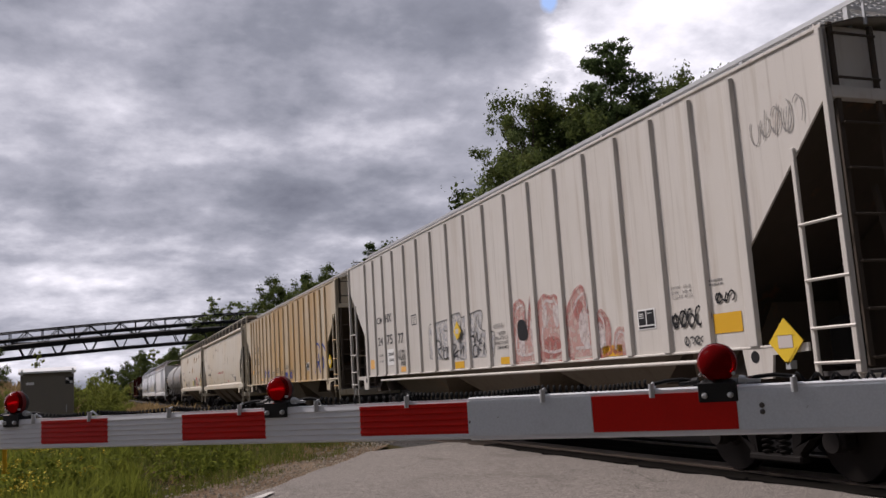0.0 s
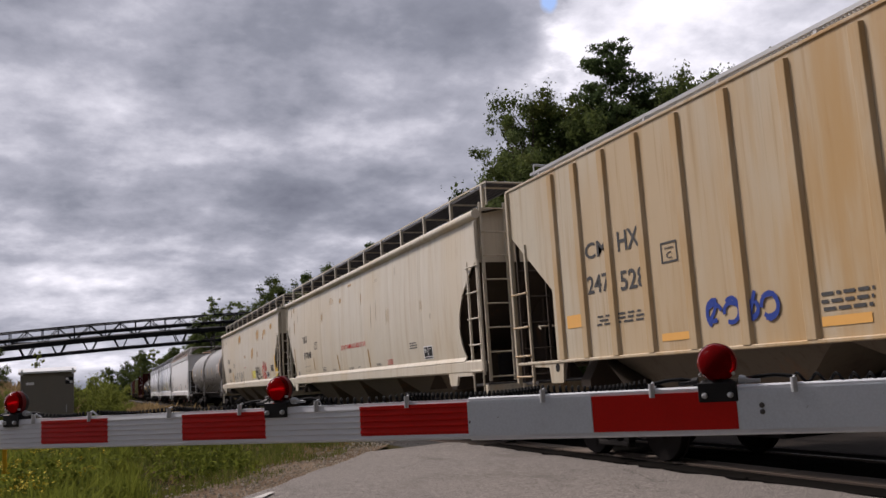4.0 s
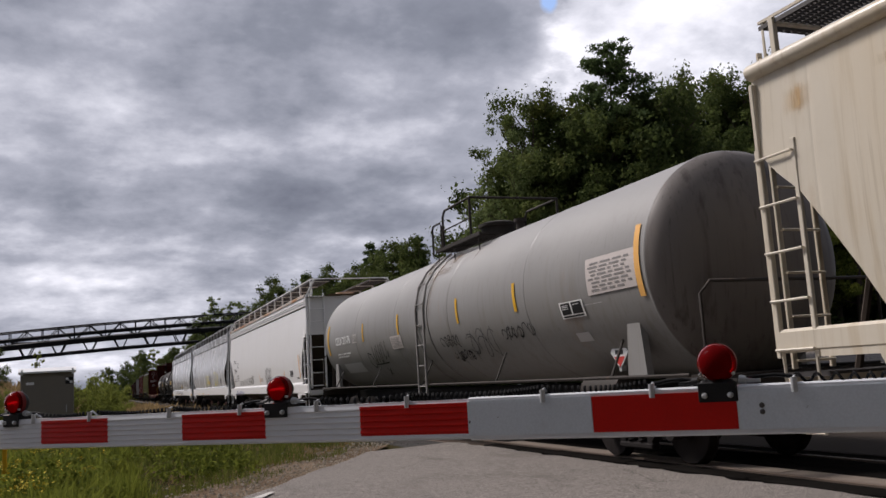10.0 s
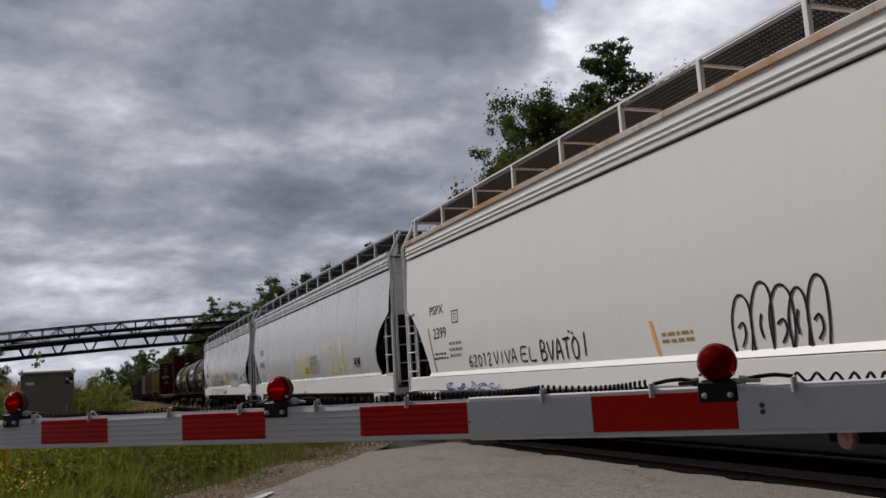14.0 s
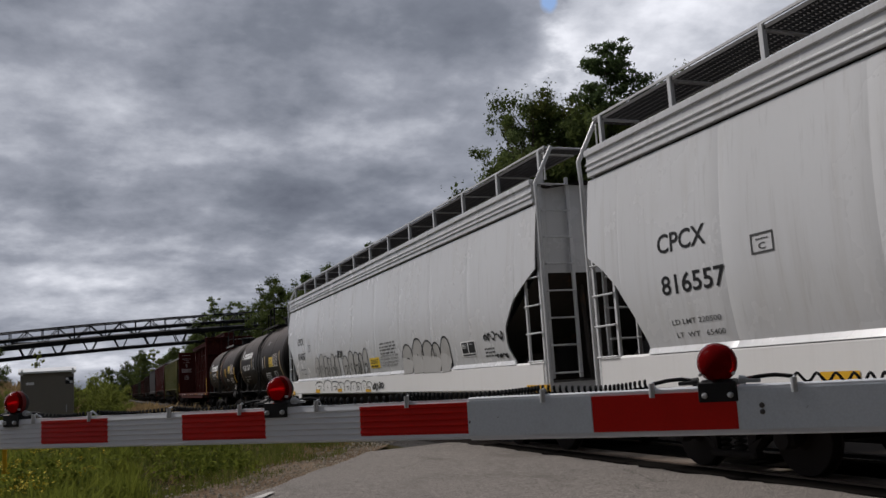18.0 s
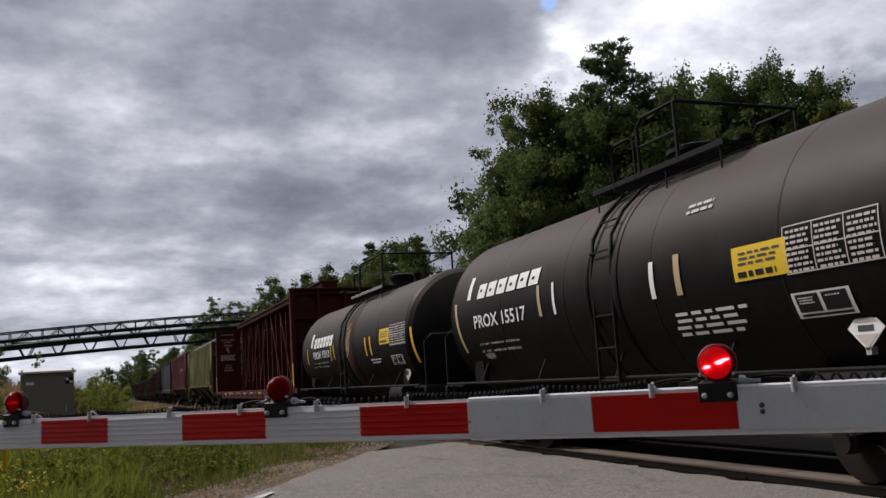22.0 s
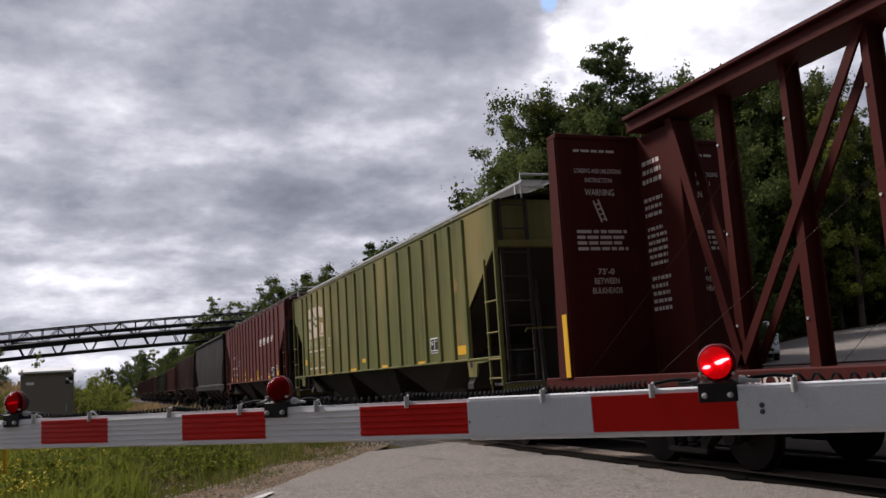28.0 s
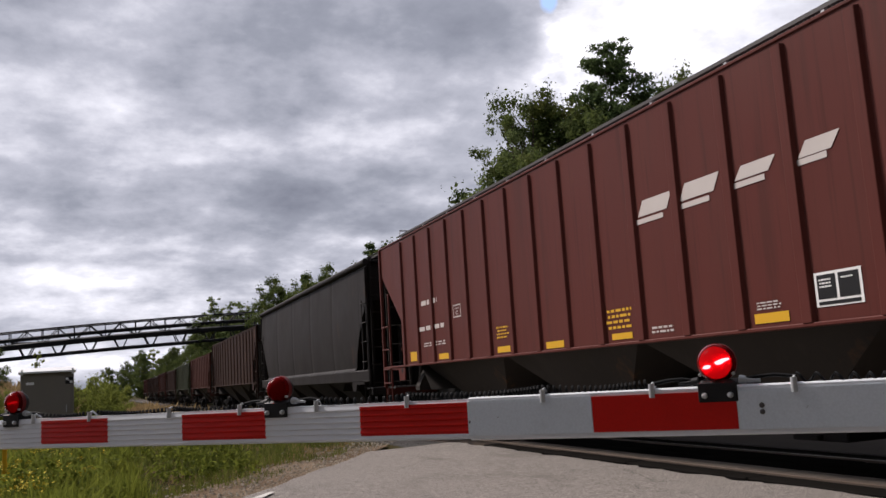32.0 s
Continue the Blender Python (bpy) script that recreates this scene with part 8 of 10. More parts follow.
def marks_tan(m):
    m.text("CM", 6.28, 2.75, 0.22, "grey_dark", 0.59)
    m.text("HX", 5.45, 2.74, 0.26, "grey_dark", 0.5)
    m.text("247", 6.29, 2.27, 0.25, "grey_dark", 0.57)
    m.text("528", 5.46, 2.23, 0.26, "grey_dark", 0.58)
    framed(m, 4.53, 2.45, 0.32, 0.25)
    m.patch(6.93, 1.85, 0.4, 0.18, "orange", label="pale orange decal")
    m.patch(4.66, 1.54, 0.59, 0.09, "orange", label="pale orange decal")
    m.patch(2.13, 1.53, 0.58, 0.09, "orange", label="pale orange decal")
    m.bars(-1.6, 1.7, 0.68, 0.15, 3, "grey_dark", seed=55)
    m.bars(-0.72, 1.89, 0.6, 0.15, 3, "grey_dark", seed=56)
    m.bars(1.25, 1.79, 0.71, 0.2, 3, "grey_dark", seed=57)
    m.bars(0.18, 1.68, 0.5, 0.17, 3, "grey_dark", seed=58)
    m.bars(2.11, 1.67, 0.63, 0.21, 3, "grey_dark", seed=59)
    m.bars(6.12, 1.83, 1.16, 0.16, 3, "grey_dark", seed=60)
    tag(m, 3.8, 1.64, 1.16, 0.32, 4, "blue_ink", 0.05, 61)
    tag(m, -0.41, 1.54, 1.5, 0.23, 5, "blue_ink", 0.06, 62)
    sprayed(m, -5.82, 1.98, 0.07, "blue_ink", "blue sprayed outline of two rounded letters", [(0.0, 0.0), (-0.18, 0.23), (-0.12, 0.41), (0.05, 0.53), (0.3, 0.52), (0.48, 0.43), (0.55, 0.26), (0.48, 0.06), (0.29, -0.04), (0.05, -0.01), (-0.18, -0.09), (-0.24, -0.4)])
    sprayed(m, -5.82, 1.98, 0.07, "blue_ink", "blue sprayed outline of two rounded letters", [(0.57, 0.39), (0.72, 0.46), (0.88, 0.48), (1.1, 0.38), (1.26, 0.23), (1.36, -0.09), (1.37, -0.34), (1.37, -0.47)])
    sprayed(m, -5.82, 1.98, 0.07, "blue_ink", "blue sprayed outline of two rounded letters", [(0.42, 0.07), (0.64, 0.01), (0.72, -0.16), (0.74, -0.39)])
    sprayed(m, -5.82, 1.98, 0.07, "blue_ink", "blue sprayed outline of two rounded letters", [(0.29, -0.04), (0.48, -0.31), (0.55, -0.4)])
    sprayed(m, -5.82, 1.98, 0.07, "blue_ink", "blue sprayed outline of two rounded letters", [(0.47, 0.03), (0.08, -0.18), (-0.11, -0.34)])
    sprayed(m, -5.82, 1.98, 0.07, "blue_ink", "blue sprayed outline of two rounded letters", [(0.9, 0.11), (0.78, -0.04), (0.82, -0.24), (0.95, -0.12), (0.96, 0.04), (0.9, 0.11)])
    sprayed(m, -5.82, 1.98, 0.07, "blue_ink", "blue sprayed outline of two rounded letters", [(0.3, 0.23), (0.27, 0.08)])
    sprayed(m, -5.82, 1.98, 0.07, "blue_ink", "blue sprayed outline of two rounded letters", [(0.82, 0.09), (0.72, -0.16), (0.85, -0.27)])
    data_square(m, -4.3, 1.74, 0.44, 0.25)
    placard(m, -7.74, 1.9, 0.22, "yellow")


def marks_cream(m):
    m.text("TILX", 6.16, 2.63, 0.21, "black", 0.69)
    m.text("517048", 6.06, 2.11, 0.21, "black", 1.12)
    m.text("LD LMT 223300", 6.01, 1.85, 0.03, "grey_dark", 0.83)
    m.text("LT  WT   62700", 5.96, 1.7, 0.04, "grey_dark", 0.82)
    framed(m, 4.45, 2.36, 0.37, 0.22)
    m.text("DO NOT HAMMER ON SIDES OF CAR", 1.1, 2.17, 0.12, "red_ink", 2.49)
    m.patch(1.49, 1.62, 0.1, 0.45, "brown_decal", "stripe", lean=-0.15)
    m.patch(-1.61, 1.62, 0.1, 0.46, "brown_decal", "stripe", lean=-0.1)
    m.patch(4.62, 1.72, 0.09, 0.37, "brown_decal", "stripe", lean=-0.06)
    m.patch(7.45, 1.79, 0.10, 0.74, "brown_decal", "stripe", lean=-0.16)
    m.patch(7.11, 1.58, 0.20, 0.15, "grey_ink", "decal", "small grey stencilled square")
    m.bars(3.51, 1.65, 0.45, 0.14, 3, "grey_dark", seed=82)
    m.bars(2.27, 1.63, 0.47, 0.06, 2, "grey_dark", seed=83)
    m.bars(0.47, 1.62, 0.56, 0.07, 2, "grey_dark", seed=84)
    m.bars(-0.47, 1.64, 0.27, 0.04, 2, "grey_dark", seed=85)
    m.bars(-2.18, 1.63, 0.48, 0.07, 3, "grey_dark", seed=86)
    data_square(m, -5.7, 1.65, 0.54, 0.27)
    m.bars(-4.81, 1.91, 0.55, 0.16, 3, "grey_dark", seed=88)
    m.bars(-3.12, 1.63, 0.47, 0.14, 3, "red_ink", seed=89)
    stain(m, -5.56, 2.59, 0.35, 0.39, 0.33)
    stain(m, -3.08, 2.47, 0.56, 0.59, 0.23)
    stain(m, 2.49, 3.61, 0.68, 0.19, 0.23)
    stain(m, -6.16, 2.4, 0.19, 0.22, 0.23)
    stain(m, -3.88, 3.54, 0.27, 0.39, 0.20)
    stain(m, 2.55, 3.48, 0.99, 0.27, 0.33)
    for y, z, w, h, k in ((8.1, 3.44, 0.27, 0.68, 0.8), (7.66, 2.84, 0.36, 0.83, 0.8), (7.76, 3.71, 0.31, 0.3, 0.8), (1.24, 3.41, 0.39, 0.28, 0.7), (-1.03, 3.08, 0.17, 0.59, 0.6), (-1.94, 2.34, 0.14, 1.06, 0.6), (-2.38, 2.42, 0.13, 1.01, 0.6), (0.34, 3.8, 0.65, 0.13, 0.7), (3.57, 3.02, 0.54, 0.51, 0.6)):
        stain(m, y, z, w, h, k)
    stain(m, 7.06, 3.26, 0.27, 0.56, 0.23)
    stain(m, -2.28, 3.62, 0.44, 0.17, 0.23)


def marks_patched_cream(m):
    m.text("TILX", 6.18, 2.59, 0.23, "black", 0.73)
    m.text("517041", 6.06, 2.11, 0.23, "black", 1.09)
    m.bars(5.9, 1.89, 0.8, 0.04, 1, "grey_dark", seed=101)
    m.bars(5.8, 1.64, 0.75, 0.15, 2, "grey_dark", seed=102)
    framed(m, 4.09, 2.32, 0.34, 0.22)
    m.patch(4.33, 1.59, 0.13, 0.49, "yellow", "stripe", lean=-0.15)
    block_letters(m, 4.07, 1.57, 3.99, 0.49, "faded_silver")
    m.patch(-1.86, 1.62, 0.1, 0.45, "yellow", "stripe", lean=-0.11)
    m.patch(-2.03, 1.69, 0.81, 0.34, "yellow_ink", label="yellow decal")
    sprayed(m, -2.9, 2.12, 0.045, "black", "black sprayed graffiti tag", [(-0.0, -0.0), (0.05, -0.19), (0.13, -0.38)])
    sprayed(m, -2.9, 2.12, 0.045, "black", "black sprayed graffiti tag", [(-0.0, -0.0), (0.23, 0.01), (0.24, -0.13), (0.04, -0.16), (0.32, -0.21), (0.31, -0.36), (0.1, -0.38)])
    sprayed(m, -2.9, 2.12, 0.045, "black", "black sprayed graffiti tag", [(0.31, 0.04), (0.4, -0.35), (0.51, -0.31)])
    sprayed(m, -2.9, 2.12, 0.045, "black", "black sprayed graffiti tag", [(0.4, -0.33), (0.59, 0.05), (0.66, -0.31)])
    sprayed(m, -2.9, 2.12, 0.045, "black", "black sprayed graffiti tag", [(0.47, -0.17), (0.66, -0.16)])
    sprayed(m, -2.9, 2.12, 0.045, "black", "black sprayed graffiti tag", [(0.87, 0.02), (0.67, -0.1), (0.74, -0.28), (0.89, -0.26)])
    sprayed(m, -2.9, 2.12, 0.045, "black", "black sprayed graffiti tag", [(1.05, 0.01), (0.89, -0.09), (1.03, -0.14), (0.89, -0.25), (1.1, -0.29)])
    sprayed(m, -2.9, 2.12, 0.045, "black", "black sprayed graffiti tag", [(1.33, -0.07), (1.16, -0.39), (1.54, -0.41)])
    sprayed(m, -2.9, 2.12, 0.045, "black", "black sprayed graffiti tag", [(0.36, -0.43), (0.75, -0.39), (0.48, -0.51), (1.03, -0.46)])
    sprayed(m, -2.9, 2.12, 0.045, "black", "black sprayed graffiti tag", [(1.54, -0.28), (1.57, -0.42)])
    m.patch(-4.7, 1.59, 0.11, 0.45, "yellow", "stripe", lean=-0.11)
    sprayed(m, -4.78, 2.15, 0.055, "red_ink", "red sprayed graffiti tag", [(-0.0, 0.0), (-0.11, -0.24), (0.03, -0.44), (0.22, -0.3), (0.19, -0.05), (-0.0, 0.0)])
    sprayed(m, -4.78, 2.15, 0.055, "red_ink", "red sprayed graffiti tag", [(0.32, 0.15), (0.35, -0.22), (0.48, -0.3)])
    sprayed(m, -4.78, 2.15, 0.055, "red_ink", "red sprayed graffiti tag", [(0.26, 0.22), (0.43, -0.05)])
    sprayed(m, -4.78, 2.15, 0.055, "red_ink", "red sprayed graffiti tag", [(0.55, 0.12), (0.57, -0.21), (0.7, -0.08), (0.69, 0.13)])
    sprayed(m, -4.78, 2.15, 0.055, "red_ink", "red sprayed graffiti tag", [(0.8, 0.11), (0.81, -0.21), (0.94, -0.05)])
    sprayed(m, -4.78, 2.15, 0.055, "red_ink", "red sprayed graffiti tag", [(0.23, -0.39), (0.48, -0.32), (0.55, -0.45), (0.26, -0.49), (0.63, -0.5), (0.82, -0.36)])
    sprayed(m, -4.78, 2.15, 0.055, "red_ink", "red sprayed graffiti tag", [(0.18, 0.17), (0.22, -0.27)])
    sprayed(m, -4.78, 2.15, 0.055, "red_ink", "red sprayed graffiti tag", [(0.57, -0.3), (0.76, -0.5)])
    sprayed(m, -4.78, 2.15, 0.055, "red_ink", "red sprayed graffiti tag", [(-0.16, -0.17), (-0.03, -0.47)])
    data_square(m, -5.71, 1.66, 0.54, 0.24)
    m.bars(-6.63, 1.93, 0.67, 0.24, 3, "grey_dark", seed=129)
    m.bars(0.62, 2.22, 0.26, 0.06, 1, "black", seed=130)
    m.bars(0.32, 2.21, 0.35, 0.07, 1, "red_ink", seed=131)
    m.patch(-7.69, 1.6, 0.16, 0.9, "yellow", "stripe", lean=-0.2)
    placard(m, -8.18, 1.8, 0.22, "yellow")
    m.bars(-6.67, 1.89, 0.69, 0.26, 3, "grey_dark", seed=134)
    stain(m, 2.56, 3.39, 1.38, 0.48, 0.9)
    stain(m, 0.33, 2.65, 0.44, 0.13, 0.9)
    stain(m, 8.38, 3.5, 0.56, 0.45, 0.5)
    stain(m, 7.3, 3.66, 0.76, 0.18, 0.5)
    stain(m, -6.5, 3.59, 0.72, 0.14, 0.6)
    stain(m, -4.8, 3.58, 1.14, 0.02, 0.6)
    stain(m, -4.75, 3.26, 0.28, 0.13, 0.6)
    stain(m, -3.15, 3.47, 0.97, 0.37, 0.6)
    stain(m, -3.26, 2.48, 0.47, 0.5, 0.6)
    stain(m, -1.8, 2.43, 0.73, 0.81, 0.6)
    for y, z, w, h, k in ((2.5, 3.26, 1.26, 0.77, 0.9), (-6.42, 3.44, 0.9, 0.46, 0.9), (-1.57, 2.38, 1.01, 0.84, 0.9), (-2.79, 3.09, 1.43, 0.87, 0.8), (-4.55, 3.32, 1.51, 0.43, 0.6), (0.6, 2.6, 0.85, 0.28, 0.8), (-4.82, 3.11, 0.39, 0.53, 0.7)):
        stain(m, y, z, w, h, k)


def marks_grey_tank(m):
    m.text("CELX 23176", 7.25, 2.33, 0.22, "white", 1.58)
    framed_white(m, 5.41, 2.31, 0.38, 0.22)
    m.bars(7.32, 1.98, 1.54, 0.15, 2, "white", seed=148)
    m.patch(7.11, 1.53, 1.81, 0.26, "pale_patch", label="faded pale panel")
    m.patch(4.41, 2.29, 0.09, 0.47, "yellow", "stripe", lean=0.0)
    m.patch(1.48, 2.29, 0.1, 0.46, "yellow", "stripe", lean=-0.0)
    m.patch(8.22, 2.08, 0.14, 0.87, "yellow", "stripe", lean=0.02)
    white_panel(m, 2.10, 1.98, 0.78, 0.30)
    sprayed(m, 4.3, 1.98, 0.03, "black", "black sprayed graffiti script", [(0.0, 0.0), (-0.07, -0.26), (0.08, -0.37), (0.28, -0.29), (0.26, -0.06), (0.0, 0.0)])
    sprayed(m, 4.3, 1.98, 0.03, "black", "black sprayed graffiti script", [(0.54, 0.14), (0.45, -0.19), (0.51, -0.23), (0.76, 0.11)])
    sprayed(m, 4.3, 1.98, 0.03, "black", "black sprayed graffiti script", [(0.9, 0.18), (0.71, -0.25)])
    sprayed(m, 4.3, 1.98, 0.03, "black", "black sprayed graffiti script", [(1.12, 0.17), (0.9, -0.24), (1.04, -0.19), (1.3, 0.2)])
    sprayed(m, 4.3, 1.98, 0.03, "black", "black sprayed graffiti script", [(1.41, 0.23), (1.3, -0.17), (1.42, -0.13)])
    sprayed(m, 4.3, 1.98, 0.03, "black", "black sprayed graffiti script", [(1.67, 0.24), (1.57, -0.15), (1.73, -0.01)])
    sprayed(m, 4.3, 1.98, 0.03, "black", "black sprayed graffiti script", [(0.28, -0.29), (0.67, -0.3), (1.37, -0.28)])
    sprayed(m, 4.3, 1.98, 0.03, "black", "black sprayed graffiti script", [(0.89, -0.4), (0.88, -0.57)])
    sprayed(m, 4.3, 1.98, 0.03, "black", "black sprayed graffiti script", [(1.09, -0.42), (0.7, -0.59)])
    tag(m, -2.32, 1.51, 1.5, 0.62, 3, "grey_dark", 0.018, 163)
    tag(m, -4.0, 1.80, 1.25, 0.26, 6, "black", 0.02, 164)
    tag(m, -1.05, 1.85, 1.05, 0.22, 5, "black", 0.02, 165)
    tag(m, -1.35, 1.55, 1.0, 0.22, 5, "black", 0.02, 166)
    m.patch(-4.75, 2.26, 0.1, 0.47, "yellow", "stripe", lean=-0.03)
    m.patch(-2.2, 2.26, 0.09, 0.48, "yellow", "stripe", lean=-0.03)
    white_panel(m, -7.14, 2.27, 1.22, 0.5)
    data_square(m, -6.25, 2.01, 0.68, 0.24)
    m.patch(-8.37, 2.13, 0.12, 0.92, "orange", "stripe", lean=-0.03)
    m.bars(-6.92, 2.15, 0.57, 0.02, 1, "pale_patch", seed=171)
    placard(m, -7.18, 1.47, 0.23, "red")
    m.patch(-6.39, 1.66, 0.38, 0.13, "pale_patch", label="small pale label")
    for y, z, w, h, k in ((-0.25, 3.29, 1.55, 0.27, 0.4), (0.25, 3.35, 0.55, 0.50, 0.9), (-0.30, 3.05, 0.50, 0.80, 0.9), (-0.62, 2.2, 0.14, 1.3, 0.8), (-0.85, 3.45, 0.70, 0.40, 0.7), (-2.4, 3.35, 0.10, 0.5, 0.6)):
        stain(m, y, z, w, h, k * 0.85, (0.34, 0.36, 0.75), "dark brown residue running down the tank")


def marks_white(m):
    m.text("PSPX", 7.93, 2.51, 0.17, "grey_dark", 0.76)
    m.text("2399", 7.79, 2.02, 0.22, "grey_dark", 0.71)
    framed(m, 6.74, 2.27, 0.32, 0.24)
    m.bars(7.04, 1.64, 0.7, 0.34, 3, "grey_ink", seed=178)
    m.bars(7.86, 1.62, 0.79, 0.17, 2, "grey_dark", seed=179)
    tag(m, 7.24, 1.0, 2.55, 0.16, 5, "blue_ink", 0.02, 182)
    m.patch(-8.09, 1.52, 0.1, 0.77, "orange", "stripe", lean=-0.15)
    m.patch(-5.42, 1.33, 0.09, 0.48, "orange", "stripe", lean=-0.18)
    m.patch(0.21, 1.38, 0.07, 0.42, "orange", "stripe", lean=-0.09)
    sprayed(m, -1.21, 1.33, 0.028, "black", "black outlined bubble-letter graffiti", [(-0.0, -0.0), (0.01, 0.34), (0.11, 0.57), (0.22, 0.6), (0.3, 0.49), (0.3, 0.24), (0.24, 0.02)])
    sprayed(m, -1.21, 1.33, 0.028, "black", "black outlined bubble-letter graffiti", [(0.09, 0.27), (0.18, 0.32), (0.19, 0.19), (0.11, 0.07)])
    sprayed(m, -1.21, 1.33, 0.028, "black", "black outlined bubble-letter graffiti", [(0.29, 0.0), (0.31, 0.39), (0.43, 0.66), (0.55, 0.7), (0.63, 0.57), (0.61, 0.24), (0.56, 0.02)])
    sprayed(m, -1.21, 1.33, 0.028, "black", "black outlined bubble-letter graffiti", [(0.47, 0.39), (0.43, 0.27), (0.45, 0.14)])
    sprayed(m, -1.21, 1.33, 0.028, "black", "black outlined bubble-letter graffiti", [(0.57, 0.01), (0.58, 0.36), (0.7, 0.61), (0.82, 0.64), (0.91, 0.52), (0.91, 0.24), (0.85, 0.03)])
    sprayed(m, -1.21, 1.33, 0.028, "black", "black outlined bubble-letter graffiti", [(0.67, 0.27), (0.77, 0.31), (0.79, 0.19), (0.7, 0.08)])
    sprayed(m, -1.21, 1.33, 0.028, "black", "black outlined bubble-letter graffiti", [(0.83, 0.01), (0.84, 0.33), (0.94, 0.56), (1.03, 0.59), (1.09, 0.48), (1.09, 0.25), (1.04, 0.04)])
    sprayed(m, -1.21, 1.33, 0.028, "black", "black outlined bubble-letter graffiti", [(0.98, 0.39), (0.94, 0.27), (0.95, 0.15)])
    sprayed(m, -1.21, 1.33, 0.028, "black", "black outlined bubble-letter graffiti", [(1.08, 0.02), (1.1, 0.39), (1.2, 0.64), (1.3, 0.68), (1.37, 0.56), (1.35, 0.25), (1.3, 0.04)])
    sprayed(m, -1.21, 1.33, 0.028, "black", "black outlined bubble-letter graffiti", [(1.16, 0.27), (1.24, 0.32), (1.26, 0.19), (1.18, 0.09)])
    data_square(m, -6.42, 1.57, 0.58, 0.25)
    m.bars(-7.52, 1.49, 0.53, 0.09, 2, "grey_dark", seed=197)
    m.bars(-5.21, 1.12, 0.72, 0.12, 2, "grey_dark", seed=198)
    m.bars(0.09, 1.52, 0.71, 0.16, 2, "brown_decal", seed=199)
    brushed(m, "62012", 6.10, 1.43, 0.20, 1.05, 0.026)
    brushed(m, "VIVA", 4.98, 1.44, 0.21, 0.92, 0.026)
    brushed(m, "EL", 3.93, 1.45, 0.22, 0.60, 0.026)
    brushed(m, "BVATO", 3.24, 1.43, 0.29, 1.22, 0.034)
    sprayed(m, 1.90, 1.45, 0.03, "black", "black sprayed graffiti stroke", [(0.0, 0.0), (0.03, 0.33)])
    sprayed(m, 2.30, 1.80, 0.05, "black", "black sprayed graffiti dots", [(0.0, 0.0), (0.01, 0.03)])
    sprayed(m, 2.20, 1.77, 0.05, "black", "black sprayed graffiti dots", [(0.0, 0.0), (0.01, 0.03)])
    m.patch(7.86, 1.37, 0.06, 0.89, "brown_decal", "stripe", lean=-0.24)
    stain(m, -8.12, 1.80, 0.34, 0.62, 0.45)


